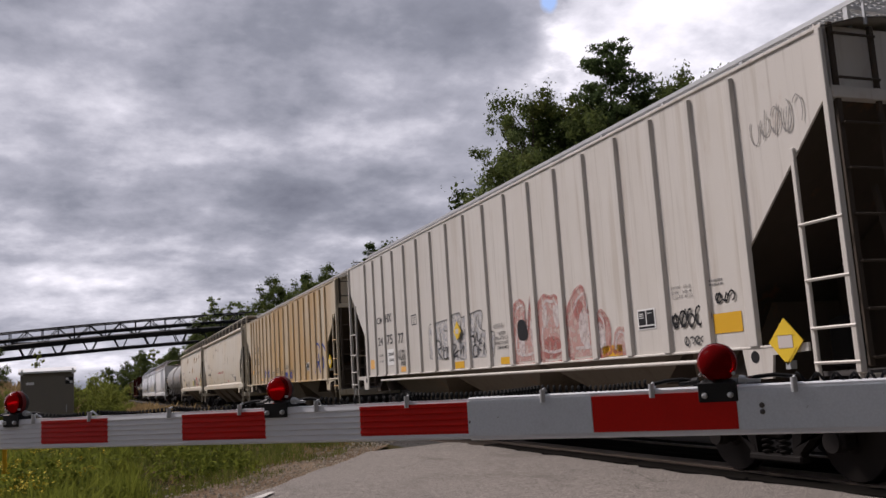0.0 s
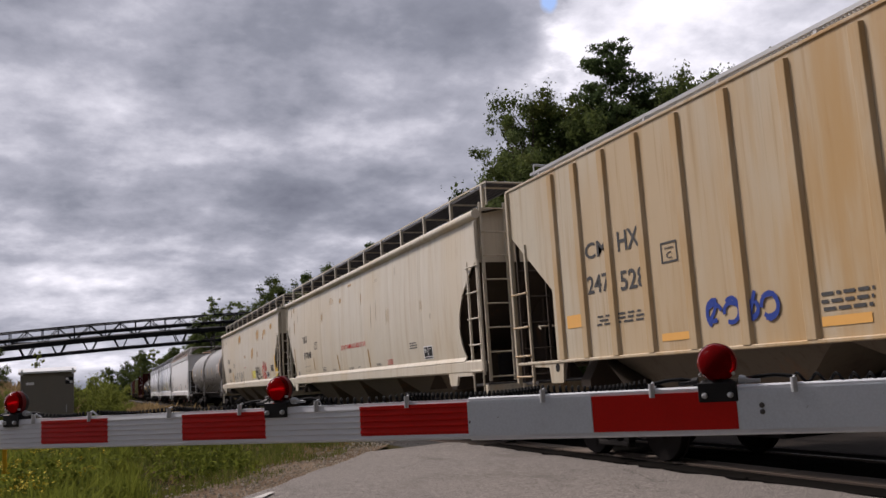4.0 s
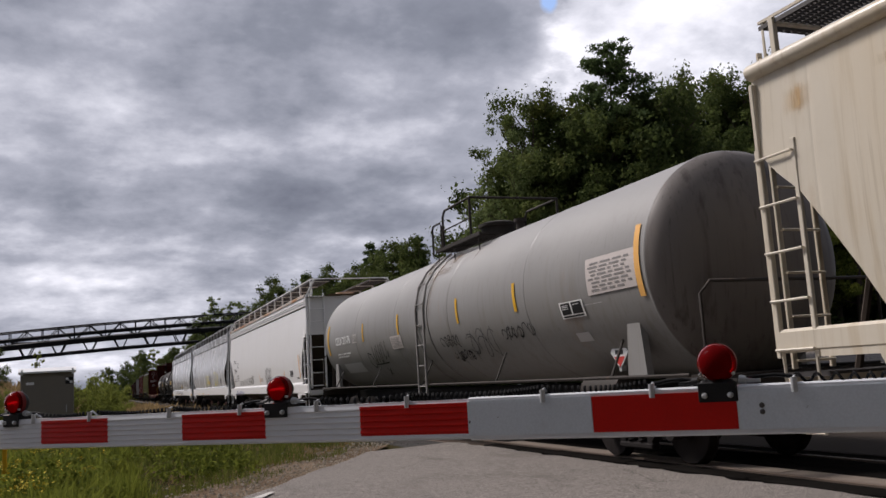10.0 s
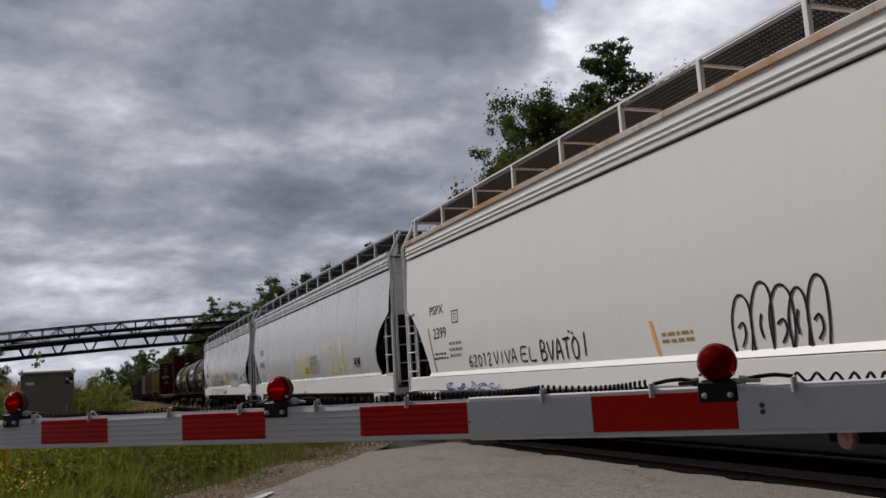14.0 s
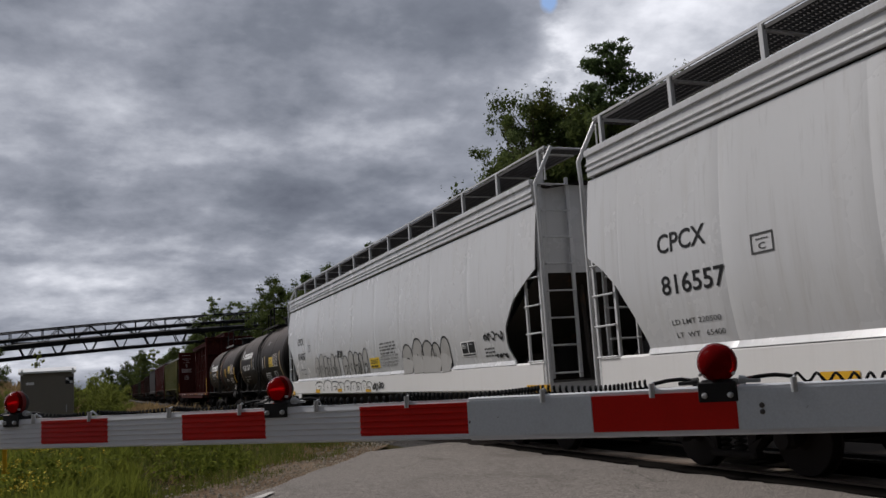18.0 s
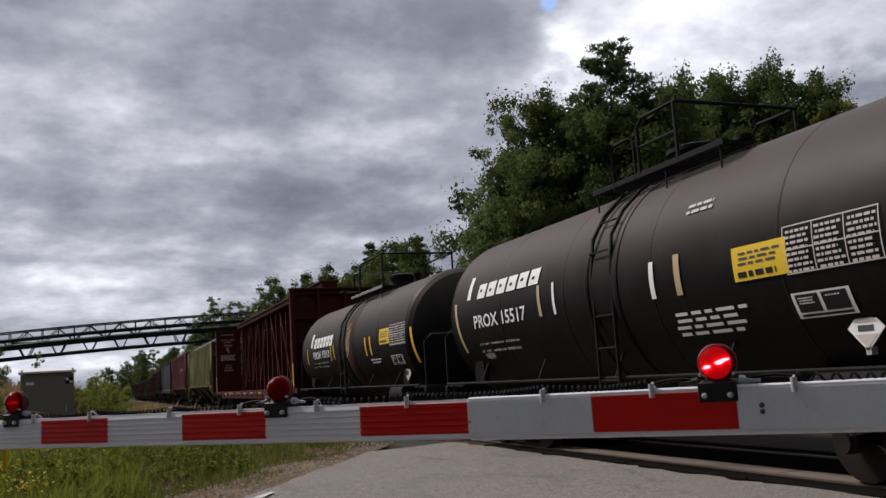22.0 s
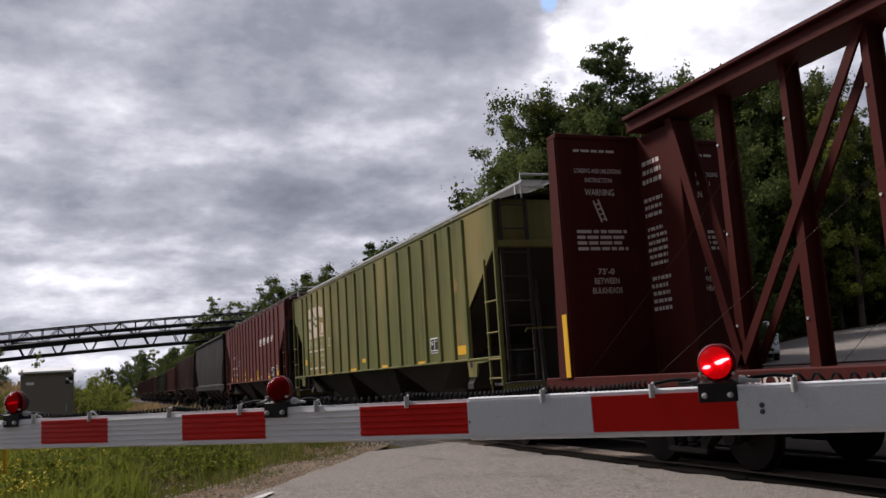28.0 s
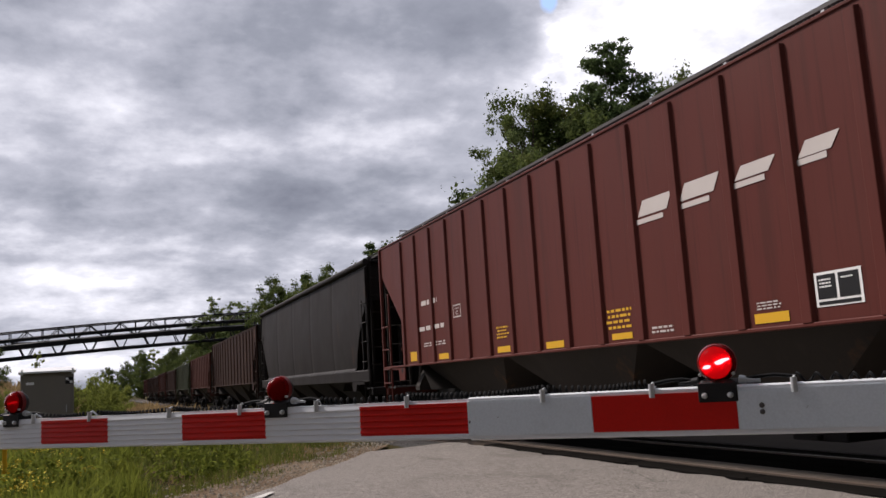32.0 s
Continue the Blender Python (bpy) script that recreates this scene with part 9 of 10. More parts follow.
def marks_pale_grey(m):
    m.text("CPCX", 8.25, 2.55, 0.23, "black", 0.9)
    m.text("816557", 8.24, 2.06, 0.23, "black", 1.15)
    framed(m, 6.65, 2.31, 0.33, 0.21)
    m.text("LD LMT 220500", 8.16, 1.71, 0.06, "grey_dark", 0.88)
    m.text("LT  WT   65400", 8.12, 1.56, 0.06, "grey_dark", 0.86)
    sprayed(m, 0.86, 1.94, 0.05, "yellow_ink", "yellow sprayed graffiti letters", [(-0.0, -0.0), (-0.04, 0.15), (0.11, 0.21), (0.34, 0.17), (0.4, 0.05), (0.29, -0.03), (0.23, -0.15), (0.11, -0.43)])
    sprayed(m, 0.86, 1.94, 0.05, "yellow_ink", "yellow sprayed graffiti letters", [(0.29, -0.03), (0.35, -0.41)])
    sprayed(m, 0.86, 1.94, 0.05, "yellow_ink", "yellow sprayed graffiti letters", [(0.42, -0.42), (0.6, -0.09), (0.67, 0.09)])
    sprayed(m, 0.86, 1.94, 0.05, "yellow_ink", "yellow sprayed graffiti letters", [(0.67, 0.09), (0.74, -0.19), (0.83, -0.41)])
    sprayed(m, 0.86, 1.94, 0.05, "yellow_ink", "yellow sprayed graffiti letters", [(0.5, -0.22), (0.78, -0.23)])
    sprayed(m, 0.86, 1.94, 0.05, "yellow_ink", "yellow sprayed graffiti letters", [(0.82, 0.19), (1.13, 0.2), (1.42, 0.19), (1.7, 0.18), (1.54, 0.07)])
    sprayed(m, 0.86, 1.94, 0.05, "yellow_ink", "yellow sprayed graffiti letters", [(0.83, 0.16), (0.83, -0.08), (1.08, -0.05), (1.26, -0.01), (1.33, -0.13)])
    sprayed(m, 0.86, 1.94, 0.05, "yellow_ink", "yellow sprayed graffiti letters", [(0.98, -0.13), (0.98, -0.45)])
    sprayed(m, 0.86, 1.94, 0.05, "yellow_ink", "yellow sprayed graffiti letters", [(1.14, -0.11), (1.13, -0.43)])
    sprayed(m, 0.86, 1.94, 0.05, "yellow_ink", "yellow sprayed graffiti letters", [(1.29, -0.1), (1.26, -0.47)])
    sprayed(m, 0.86, 1.94, 0.05, "yellow_ink", "yellow sprayed graffiti letters", [(0.87, 0.03), (1.27, 0.04)])
    sprayed(m, 0.86, 1.94, 0.05, "yellow_ink", "yellow sprayed graffiti letters", [(1.04, -0.45), (1.0, -0.69)])
    sprayed(m, 0.86, 1.94, 0.05, "yellow_ink", "yellow sprayed graffiti letters", [(1.27, -0.47), (1.3, -0.58)])
    notice(m, -0.38, 1.63, 0.78, 0.22)
    m.bars(-1.22, 2.11, 1.33, 0.072, 1, "grey_dark", seed=229)
    m.bars(-1.22, 2.04, 1.33, 0.072, 1, "grey_dark", seed=230)
    m.bars(-1.22, 1.96, 1.33, 0.072, 1, "grey_dark", seed=231)
    m.bars(-1.22, 1.89, 1.33, 0.072, 1, "grey_dark", seed=232)
    m.text("CAUTION DO NOT USE STEAM", -1.22, 1.82, 0.045, "grey_dark", 1.33)
    m.text("BOILING WATER OR SIMILAR", -1.22, 1.74, 0.045, "grey_dark", 1.33)
    m.text("TO CLEAN. ENTER CAR WITH", -1.22, 1.67, 0.045, "grey_dark", 1.33)
    m.text("CLEAN SOFT SOLED SHOES", -1.22, 1.6, 0.045, "grey_dark", 1.22)
    sprayed(m, -3.88, 2.27, 0.055, "yellow_ink", "yellow sprayed graffiti letters", [(0.0, -0.0), (0.14, 0.05), (0.35, 0.04), (0.51, -0.06), (0.58, -0.22), (0.51, -0.35), (0.34, -0.5), (0.11, -0.65), (-0.06, -0.82)])
    sprayed(m, -3.88, 2.27, 0.055, "yellow_ink", "yellow sprayed graffiti letters", [(0.36, -0.48), (0.47, -0.61), (0.66, -0.68), (0.8, -0.72)])
    sprayed(m, -3.88, 2.27, 0.055, "yellow_ink", "yellow sprayed graffiti letters", [(0.11, -0.64), (0.47, -0.67), (0.8, -0.72)])
    sprayed(m, -3.88, 2.27, 0.055, "yellow_ink", "yellow sprayed graffiti letters", [(0.84, 0.08), (0.89, -0.18), (0.94, -0.43), (0.98, -0.69)])
    sprayed(m, -3.88, 2.27, 0.055, "yellow_ink", "yellow sprayed graffiti letters", [(0.99, -0.72), (1.13, -0.58), (1.34, -0.56), (1.49, -0.59)])
    sprayed(m, -3.88, 2.27, 0.055, "yellow_ink", "yellow sprayed graffiti letters", [(1.02, -0.45), (1.15, -0.53)])
    sprayed(m, -3.88, 2.27, 0.055, "yellow_ink", "yellow sprayed graffiti letters", [(1.59, -0.0), (1.55, -0.3), (1.56, -0.57), (1.55, -0.74)])
    sprayed(m, -3.88, 2.27, 0.055, "yellow_ink", "yellow sprayed graffiti letters", [(1.62, 0.02), (1.68, -0.19), (1.79, -0.33)])
    sprayed(m, -3.88, 2.27, 0.055, "yellow_ink", "yellow sprayed graffiti letters", [(1.56, -0.37), (1.79, -0.34)])
    sprayed(m, -3.88, 2.27, 0.055, "yellow_ink", "yellow sprayed graffiti letters", [(1.57, -0.69), (1.65, -0.58), (1.76, -0.54)])
    m.patch(5.97, 1.04, 0.46, 0.08, "yellow", label="yellow reflector strip")
    m.patch(3.15, 1.02, 0.45, 0.09, "yellow", label="yellow reflector strip")
    m.patch(-0.08, 1.01, 0.37, 0.07, "yellow", label="yellow reflector strip")
    m.patch(12.09, 0.96, 0.78, 0.11, "yellow", label="yellow reflector strip")
    data_square(m, -6.49, 1.66, 0.74, 0.27)


def marks_graffiti(m):
    m.text("CPCX", 8.05, 2.57, 0.23, "black", 0.89)
    m.text("LD LMT 220500", 7.94, 1.74, 0.06, "grey_dark", 0.87)
    m.text("LT  WT   65500", 7.9, 1.59, 0.06, "grey_dark", 0.85)
    m.text("814267", 8.04, 2.08, 0.23, "black", 1.14)
    framed(m, 6.46, 2.3, 0.32, 0.22)
    m.blob([[(0.0, -0.0), (-0.03, 0.34), (0.16, 0.58), (0.38, 0.61), (0.55, 0.49), (0.59, 0.24), (0.51, 0.01)]], 5.62, 1.46, "silver_ink", lift=0.002)
    m.blob([[(-0.0, 0.0), (-0.03, 0.4), (0.17, 0.67), (0.4, 0.7), (0.58, 0.57), (0.61, 0.23), (0.53, 0.01)]], 5.05, 1.45, "silver_ink", lift=0.002)
    m.blob([[(-0.0, -0.0), (-0.04, 0.36), (0.16, 0.6), (0.4, 0.63), (0.59, 0.5), (0.63, 0.22), (0.55, 0.01)]], 4.52, 1.45, "silver_ink", lift=0.002)
    m.blob([[(0.0, 0.0), (-0.02, 0.33), (0.14, 0.55), (0.32, 0.57), (0.46, 0.47), (0.48, 0.23), (0.41, 0.02)]], 4.06, 1.44, "silver_ink", lift=0.002)
    m.blob([[(0.0, -0.0), (-0.02, 0.37), (0.15, 0.62), (0.34, 0.65), (0.49, 0.53), (0.5, 0.22), (0.44, 0.01)]], 3.6, 1.44, "silver_ink", lift=0.002)
    m.blob([[(-0.0, -0.0), (-0.03, 0.33), (0.14, 0.56), (0.34, 0.59), (0.5, 0.47), (0.52, 0.21), (0.45, 0.01)]], 3.17, 1.44, "silver_ink", lift=0.002)
    sprayed(m, 5.62, 1.46, 0.028, "black", "black outlined bubble-letter graffiti", [(0.0, -0.0), (-0.03, 0.34), (0.16, 0.58), (0.38, 0.61), (0.55, 0.49), (0.59, 0.24), (0.51, 0.01)])
    sprayed(m, 5.62, 1.46, 0.028, "black", "black outlined bubble-letter graffiti", [(0.15, 0.27), (0.33, 0.32), (0.38, 0.18), (0.22, 0.07)])
    sprayed(m, 5.62, 1.46, 0.028, "black", "black outlined bubble-letter graffiti", [(0.57, -0.01), (0.54, 0.39), (0.74, 0.66), (0.97, 0.69), (1.15, 0.56), (1.18, 0.22), (1.1, 0.0)])
    sprayed(m, 5.62, 1.46, 0.028, "black", "black outlined bubble-letter graffiti", [(0.86, 0.38), (0.8, 0.26), (0.86, 0.12)])
    sprayed(m, 5.62, 1.46, 0.028, "black", "black outlined bubble-letter graffiti", [(1.1, -0.01), (1.06, 0.35), (1.26, 0.59), (1.5, 0.62), (1.69, 0.49), (1.73, 0.21), (1.65, -0.0)])
    sprayed(m, 5.62, 1.46, 0.028, "black", "black outlined bubble-letter graffiti", [(1.25, 0.25), (1.44, 0.29), (1.51, 0.16), (1.33, 0.05)])
    sprayed(m, 5.62, 1.46, 0.028, "black", "black outlined bubble-letter graffiti", [(1.56, -0.02), (1.54, 0.31), (1.7, 0.53), (1.88, 0.55), (2.02, 0.45), (2.04, 0.21), (1.97, -0.0)])
    sprayed(m, 5.62, 1.46, 0.028, "black", "black outlined bubble-letter graffiti", [(1.8, 0.36), (1.75, 0.24), (1.79, 0.11)])
    sprayed(m, 5.62, 1.46, 0.028, "black", "black outlined bubble-letter graffiti", [(2.02, -0.02), (2.0, 0.35), (2.17, 0.6), (2.36, 0.63), (2.51, 0.51), (2.52, 0.2), (2.46, -0.01)])
    sprayed(m, 5.62, 1.46, 0.028, "black", "black outlined bubble-letter graffiti", [(2.15, 0.23), (2.3, 0.27), (2.35, 0.15), (2.21, 0.04)])
    sprayed(m, 5.62, 1.46, 0.028, "black", "black outlined bubble-letter graffiti", [(2.45, -0.02), (2.42, 0.31), (2.59, 0.54), (2.79, 0.57), (2.95, 0.45), (2.97, 0.19), (2.9, -0.01)])
    sprayed(m, 5.62, 1.46, 0.028, "black", "black outlined bubble-letter graffiti", [(2.7, 0.33), (2.65, 0.22), (2.7, 0.1)])
    m.blob([[(0.0, -0.0), (-0.03, 0.32), (0.14, 0.53), (0.36, 0.55), (0.53, 0.44), (0.57, 0.21), (0.5, 0.0)]], 2.22, 1.44, "silver_ink", lift=0.002)
    m.blob([[(0.0, 0.0), (-0.03, 0.38), (0.16, 0.63), (0.38, 0.66), (0.55, 0.53), (0.58, 0.21), (0.51, 0.01)]], 1.63, 1.43, "silver_ink", lift=0.002)
    m.blob([[(-0.0, -0.0), (-0.04, 0.35), (0.15, 0.58), (0.37, 0.6), (0.55, 0.48), (0.58, 0.21), (0.51, 0.0)]], 1.09, 1.43, "silver_ink", lift=0.002)
    m.blob([[(-0.0, -0.0), (-0.02, 0.32), (0.12, 0.54), (0.29, 0.56), (0.41, 0.45), (0.43, 0.22), (0.37, 0.01)]], 0.62, 1.43, "silver_ink", lift=0.002)
    m.blob([[(0.0, 0.0), (-0.01, 0.38), (0.15, 0.64), (0.32, 0.67), (0.45, 0.54), (0.45, 0.22), (0.39, 0.01)]], 0.18, 1.42, "silver_ink", lift=0.002)
    sprayed(m, 2.22, 1.44, 0.034, "black", "black outlined bubble-letter graffiti", [(0.0, -0.0), (-0.03, 0.32), (0.14, 0.53), (0.36, 0.55), (0.53, 0.44), (0.57, 0.21), (0.5, 0.0)])
    sprayed(m, 2.22, 1.44, 0.034, "black", "black outlined bubble-letter graffiti", [(0.14, 0.25), (0.31, 0.29), (0.37, 0.16), (0.21, 0.06)])
    sprayed(m, 2.22, 1.44, 0.034, "black", "black outlined bubble-letter graffiti", [(0.59, -0.01), (0.56, 0.37), (0.75, 0.62), (0.97, 0.65), (1.14, 0.52), (1.17, 0.2), (1.1, -0.0)])
    sprayed(m, 2.22, 1.44, 0.034, "black", "black outlined bubble-letter graffiti", [(0.87, 0.36), (0.81, 0.24), (0.87, 0.11)])
    sprayed(m, 2.22, 1.44, 0.034, "black", "black outlined bubble-letter graffiti", [(1.13, -0.01), (1.09, 0.34), (1.28, 0.57), (1.5, 0.59), (1.68, 0.47), (1.71, 0.2), (1.64, -0.01)])
    sprayed(m, 2.22, 1.44, 0.034, "black", "black outlined bubble-letter graffiti", [(1.27, 0.24), (1.45, 0.28), (1.51, 0.15), (1.35, 0.05)])
    sprayed(m, 2.22, 1.44, 0.034, "black", "black outlined bubble-letter graffiti", [(1.6, -0.01), (1.58, 0.31), (1.72, 0.53), (1.89, 0.55), (2.01, 0.44), (2.03, 0.21), (1.97, -0.0)])
    sprayed(m, 2.22, 1.44, 0.034, "black", "black outlined bubble-letter graffiti", [(1.82, 0.36), (1.77, 0.24), (1.8, 0.11)])
    sprayed(m, 2.22, 1.44, 0.034, "black", "black outlined bubble-letter graffiti", [(2.04, -0.02), (2.03, 0.36), (2.19, 0.62), (2.36, 0.65), (2.49, 0.52), (2.49, 0.2), (2.43, -0.01)])
    sprayed(m, 2.22, 1.44, 0.034, "black", "black outlined bubble-letter graffiti", [(2.16, 0.24), (2.3, 0.28), (2.34, 0.15), (2.21, 0.05)])
    sprayed(m, 2.7, 2.09, 0.03, "black", "black sprayed graffiti tag", [(0.0, -0.0), (0.1, -0.12)])
    sprayed(m, 2.7, 2.09, 0.03, "black", "black sprayed graffiti tag", [(-0.02, 0.04), (0.22, 0.05), (0.07, -0.04)])
    sprayed(m, 2.7, 2.09, 0.03, "black", "black sprayed graffiti tag", [(0.32, 0.04), (0.32, -0.1)])
    sprayed(m, 2.7, 2.09, 0.03, "black", "black sprayed graffiti tag", [(0.41, -0.18), (0.42, -0.0), (0.55, -0.02), (0.44, -0.09)])
    tag(m, 2.74, 1.98, 0.61, 0.2, 3, "black", 0.025, 295)
    notice(m, -0.41, 1.58, 0.82, 0.25)
    m.bars(-1.34, 2.11, 1.36, 0.074, 1, "grey_dark", seed=297)
    m.bars(-1.34, 2.03, 1.36, 0.074, 1, "grey_dark", seed=298)
    m.bars(-1.34, 1.96, 1.36, 0.074, 1, "grey_dark", seed=299)
    m.bars(-1.34, 1.88, 1.36, 0.074, 1, "grey_dark", seed=300)
    m.text("CAUTION DO NOT USE STEAM", -1.34, 1.81, 0.046, "grey_dark", 1.36)
    m.text("BOILING WATER OR SIMILAR", -1.34, 1.74, 0.046, "grey_dark", 1.36)
    m.text("TO CLEAN. ENTER CAR WITH", -1.34, 1.66, 0.046, "grey_dark", 1.36)
    m.text("CLEAN SOFT SOLED SHOES", -1.34, 1.59, 0.046, "grey_dark", 1.25)
    tag(m, -0.52, 1.06, 0.98, 0.18, 4, "black", 0.04, 305)
    sprayed(m, 5.63, 1.07, 0.022, "black", "black outlined graffiti on the sill", [(0.0, -0.0), (-0.13, 0.16), (0.15, 0.26), (0.53, 0.27), (0.85, 0.21), (0.97, 0.1), (0.88, 0.0)])
    sprayed(m, 5.63, 1.07, 0.022, "black", "black outlined graffiti on the sill", [(0.21, 0.12), (0.5, 0.14), (0.63, 0.08), (0.37, 0.03)])
    sprayed(m, 5.63, 1.07, 0.022, "black", "black outlined graffiti on the sill", [(1.06, -0.01), (0.93, 0.17), (1.2, 0.29), (1.58, 0.3), (1.9, 0.23), (2.0, 0.09), (1.92, -0.0)])
    sprayed(m, 5.63, 1.07, 0.022, "black", "black outlined graffiti on the sill", [(1.46, 0.16), (1.39, 0.11), (1.51, 0.05)])
    sprayed(m, 5.63, 1.07, 0.022, "black", "black outlined graffiti on the sill", [(1.98, -0.01), (1.85, 0.14), (2.11, 0.25), (2.48, 0.25), (2.79, 0.2), (2.9, 0.08), (2.82, -0.01)])
    sprayed(m, 5.63, 1.07, 0.022, "black", "black outlined graffiti on the sill", [(2.17, 0.1), (2.46, 0.12), (2.58, 0.06), (2.33, 0.02)])
    sprayed(m, 5.63, 1.07, 0.022, "black", "black outlined graffiti on the sill", [(2.75, -0.02), (2.66, 0.12), (2.85, 0.21), (3.11, 0.22), (3.34, 0.17), (3.41, 0.08), (3.35, -0.01)])
    sprayed(m, 5.63, 1.07, 0.022, "black", "black outlined graffiti on the sill", [(3.04, 0.14), (2.98, 0.09), (3.07, 0.04)])
    sprayed(m, 5.63, 1.07, 0.022, "black", "black outlined graffiti on the sill", [(3.47, -0.02), (3.39, 0.13), (3.58, 0.24), (3.84, 0.25), (4.06, 0.2), (4.13, 0.07), (4.07, -0.02)])
    sprayed(m, 5.63, 1.07, 0.022, "black", "black outlined graffiti on the sill", [(3.61, 0.08), (3.82, 0.1), (3.9, 0.05), (3.72, 0.01)])
    sprayed(m, 5.63, 1.07, 0.022, "black", "black outlined graffiti on the sill", [(4.11, -0.02), (4.02, 0.11), (4.22, 0.21), (4.48, 0.22), (4.7, 0.17), (4.77, 0.06), (4.72, -0.02)])
    sprayed(m, 5.63, 1.07, 0.022, "black", "black outlined graffiti on the sill", [(4.4, 0.12), (4.34, 0.07), (4.43, 0.02)])
    sprayed(m, 5.63, 1.07, 0.022, "black", "black outlined graffiti on the sill", [(4.66, -0.03), (4.61, 0.1), (4.74, 0.18), (4.93, 0.19), (5.09, 0.15), (5.14, 0.06), (5.1, -0.02)])
    sprayed(m, 5.63, 1.07, 0.022, "black", "black outlined graffiti on the sill", [(4.77, 0.07), (4.91, 0.09), (4.98, 0.04), (4.84, -0.0)])
    sprayed(m, 5.63, 1.07, 0.022, "black", "black outlined graffiti on the sill", [(5.19, -0.03), (5.13, 0.11), (5.27, 0.21), (5.46, 0.22), (5.63, 0.17), (5.68, 0.05), (5.63, -0.02)])
    sprayed(m, 5.63, 1.07, 0.022, "black", "black outlined graffiti on the sill", [(5.4, 0.11), (5.36, 0.06), (5.42, 0.02)])
    sprayed(m, 5.63, 1.07, 0.022, "black", "black outlined graffiti on the sill", [(5.66, -0.03), (5.6, 0.09), (5.74, 0.18), (5.94, 0.19), (6.1, 0.14), (6.16, 0.05), (6.11, -0.03)])
    sprayed(m, 5.63, 1.07, 0.022, "black", "black outlined graffiti on the sill", [(5.77, 0.06), (5.92, 0.07), (5.98, 0.03), (5.85, -0.01)])
    m.blob([[(0.0, 0.0), (-0.04, 0.36), (0.16, 0.6), (0.41, 0.62), (0.61, 0.5), (0.65, 0.24), (0.57, 0.02)]], -3.06, 1.38, "silver_ink", lift=0.002)
    m.blob([[(0.0, -0.0), (-0.04, 0.4), (0.18, 0.68), (0.43, 0.71), (0.63, 0.57), (0.66, 0.23), (0.58, 0.01)]], -3.74, 1.38, "silver_ink", lift=0.002)
    m.blob([[(-0.0, 0.0), (-0.05, 0.37), (0.16, 0.62), (0.42, 0.64), (0.63, 0.51), (0.67, 0.23), (0.59, 0.01)]], -4.36, 1.37, "silver_ink", lift=0.002)
    m.blob([[(-0.0, -0.0), (-0.03, 0.33), (0.13, 0.55), (0.32, 0.58), (0.47, 0.47), (0.49, 0.23), (0.43, 0.01)]], -4.9, 1.37, "silver_ink", lift=0.002)
    m.blob([[(0.0, 0.0), (-0.02, 0.38), (0.15, 0.64), (0.35, 0.67), (0.5, 0.54), (0.51, 0.22), (0.45, 0.02)]], -5.41, 1.36, "silver_ink", lift=0.002)
    sprayed(m, -3.06, 1.38, 0.034, "black", "black outlined bubble-letter graffiti", [(0.0, 0.0), (-0.04, 0.36), (0.16, 0.6), (0.41, 0.62), (0.61, 0.5), (0.65, 0.24), (0.57, 0.02)])
    sprayed(m, -3.06, 1.38, 0.034, "black", "black outlined bubble-letter graffiti", [(0.16, 0.29), (0.36, 0.33), (0.43, 0.19), (0.24, 0.08)])
    sprayed(m, -3.06, 1.38, 0.034, "black", "black outlined bubble-letter graffiti", [(0.68, -0.0), (0.64, 0.4), (0.86, 0.68), (1.11, 0.71), (1.31, 0.57), (1.34, 0.23), (1.26, 0.01)])
    sprayed(m, -3.06, 1.38, 0.034, "black", "black outlined bubble-letter graffiti", [(1.0, 0.4), (0.93, 0.27), (1.0, 0.13)])
    sprayed(m, -3.06, 1.38, 0.034, "black", "black outlined bubble-letter graffiti", [(1.3, -0.01), (1.25, 0.36), (1.46, 0.61), (1.72, 0.63), (1.93, 0.5), (1.97, 0.22), (1.89, 0.0)])
    sprayed(m, -3.06, 1.38, 0.034, "black", "black outlined bubble-letter graffiti", [(1.46, 0.26), (1.67, 0.3), (1.74, 0.17), (1.55, 0.06)])
    sprayed(m, -3.06, 1.38, 0.034, "black", "black outlined bubble-letter graffiti", [(1.84, -0.01), (1.81, 0.32), (1.97, 0.54), (2.16, 0.57), (2.31, 0.46), (2.33, 0.22), (2.27, 0.0)])
    sprayed(m, -3.06, 1.38, 0.034, "black", "black outlined bubble-letter graffiti", [(2.08, 0.37), (2.03, 0.25), (2.07, 0.12)])
    sprayed(m, -3.06, 1.38, 0.034, "black", "black outlined bubble-letter graffiti", [(2.35, -0.02), (2.33, 0.36), (2.5, 0.62), (2.7, 0.65), (2.85, 0.52), (2.86, 0.2), (2.8, -0.0)])
    sprayed(m, -3.06, 1.38, 0.034, "black", "black outlined bubble-letter graffiti", [(2.48, 0.24), (2.64, 0.28), (2.69, 0.15), (2.54, 0.05)])
    tag(m, -7.57, 1.84, 0.84, 0.14, 5, "black", 0.03, 339)
    data_square(m, -6.49, 1.61, 0.69, 0.28)
    m.bars(-7.52, 1.57, 0.5, 0.18, 3, "grey_dark", seed=341)
    tag(m, -7.99, 1.53, 0.49, 0.07, 4, "black", 0.03, 342)
    m.patch(9.84, 0.95, 0.84, 0.13, "yellow", label="yellow reflector strip")
    m.patch(5.76, 1.01, 0.54, 0.1, "yellow", label="yellow reflector strip")
    m.patch(2.97, 1.03, 0.46, 0.08, "yellow", label="yellow reflector strip")
    m.patch(0.1, 1.01, 0.47, 0.07, "yellow", label="yellow reflector strip")


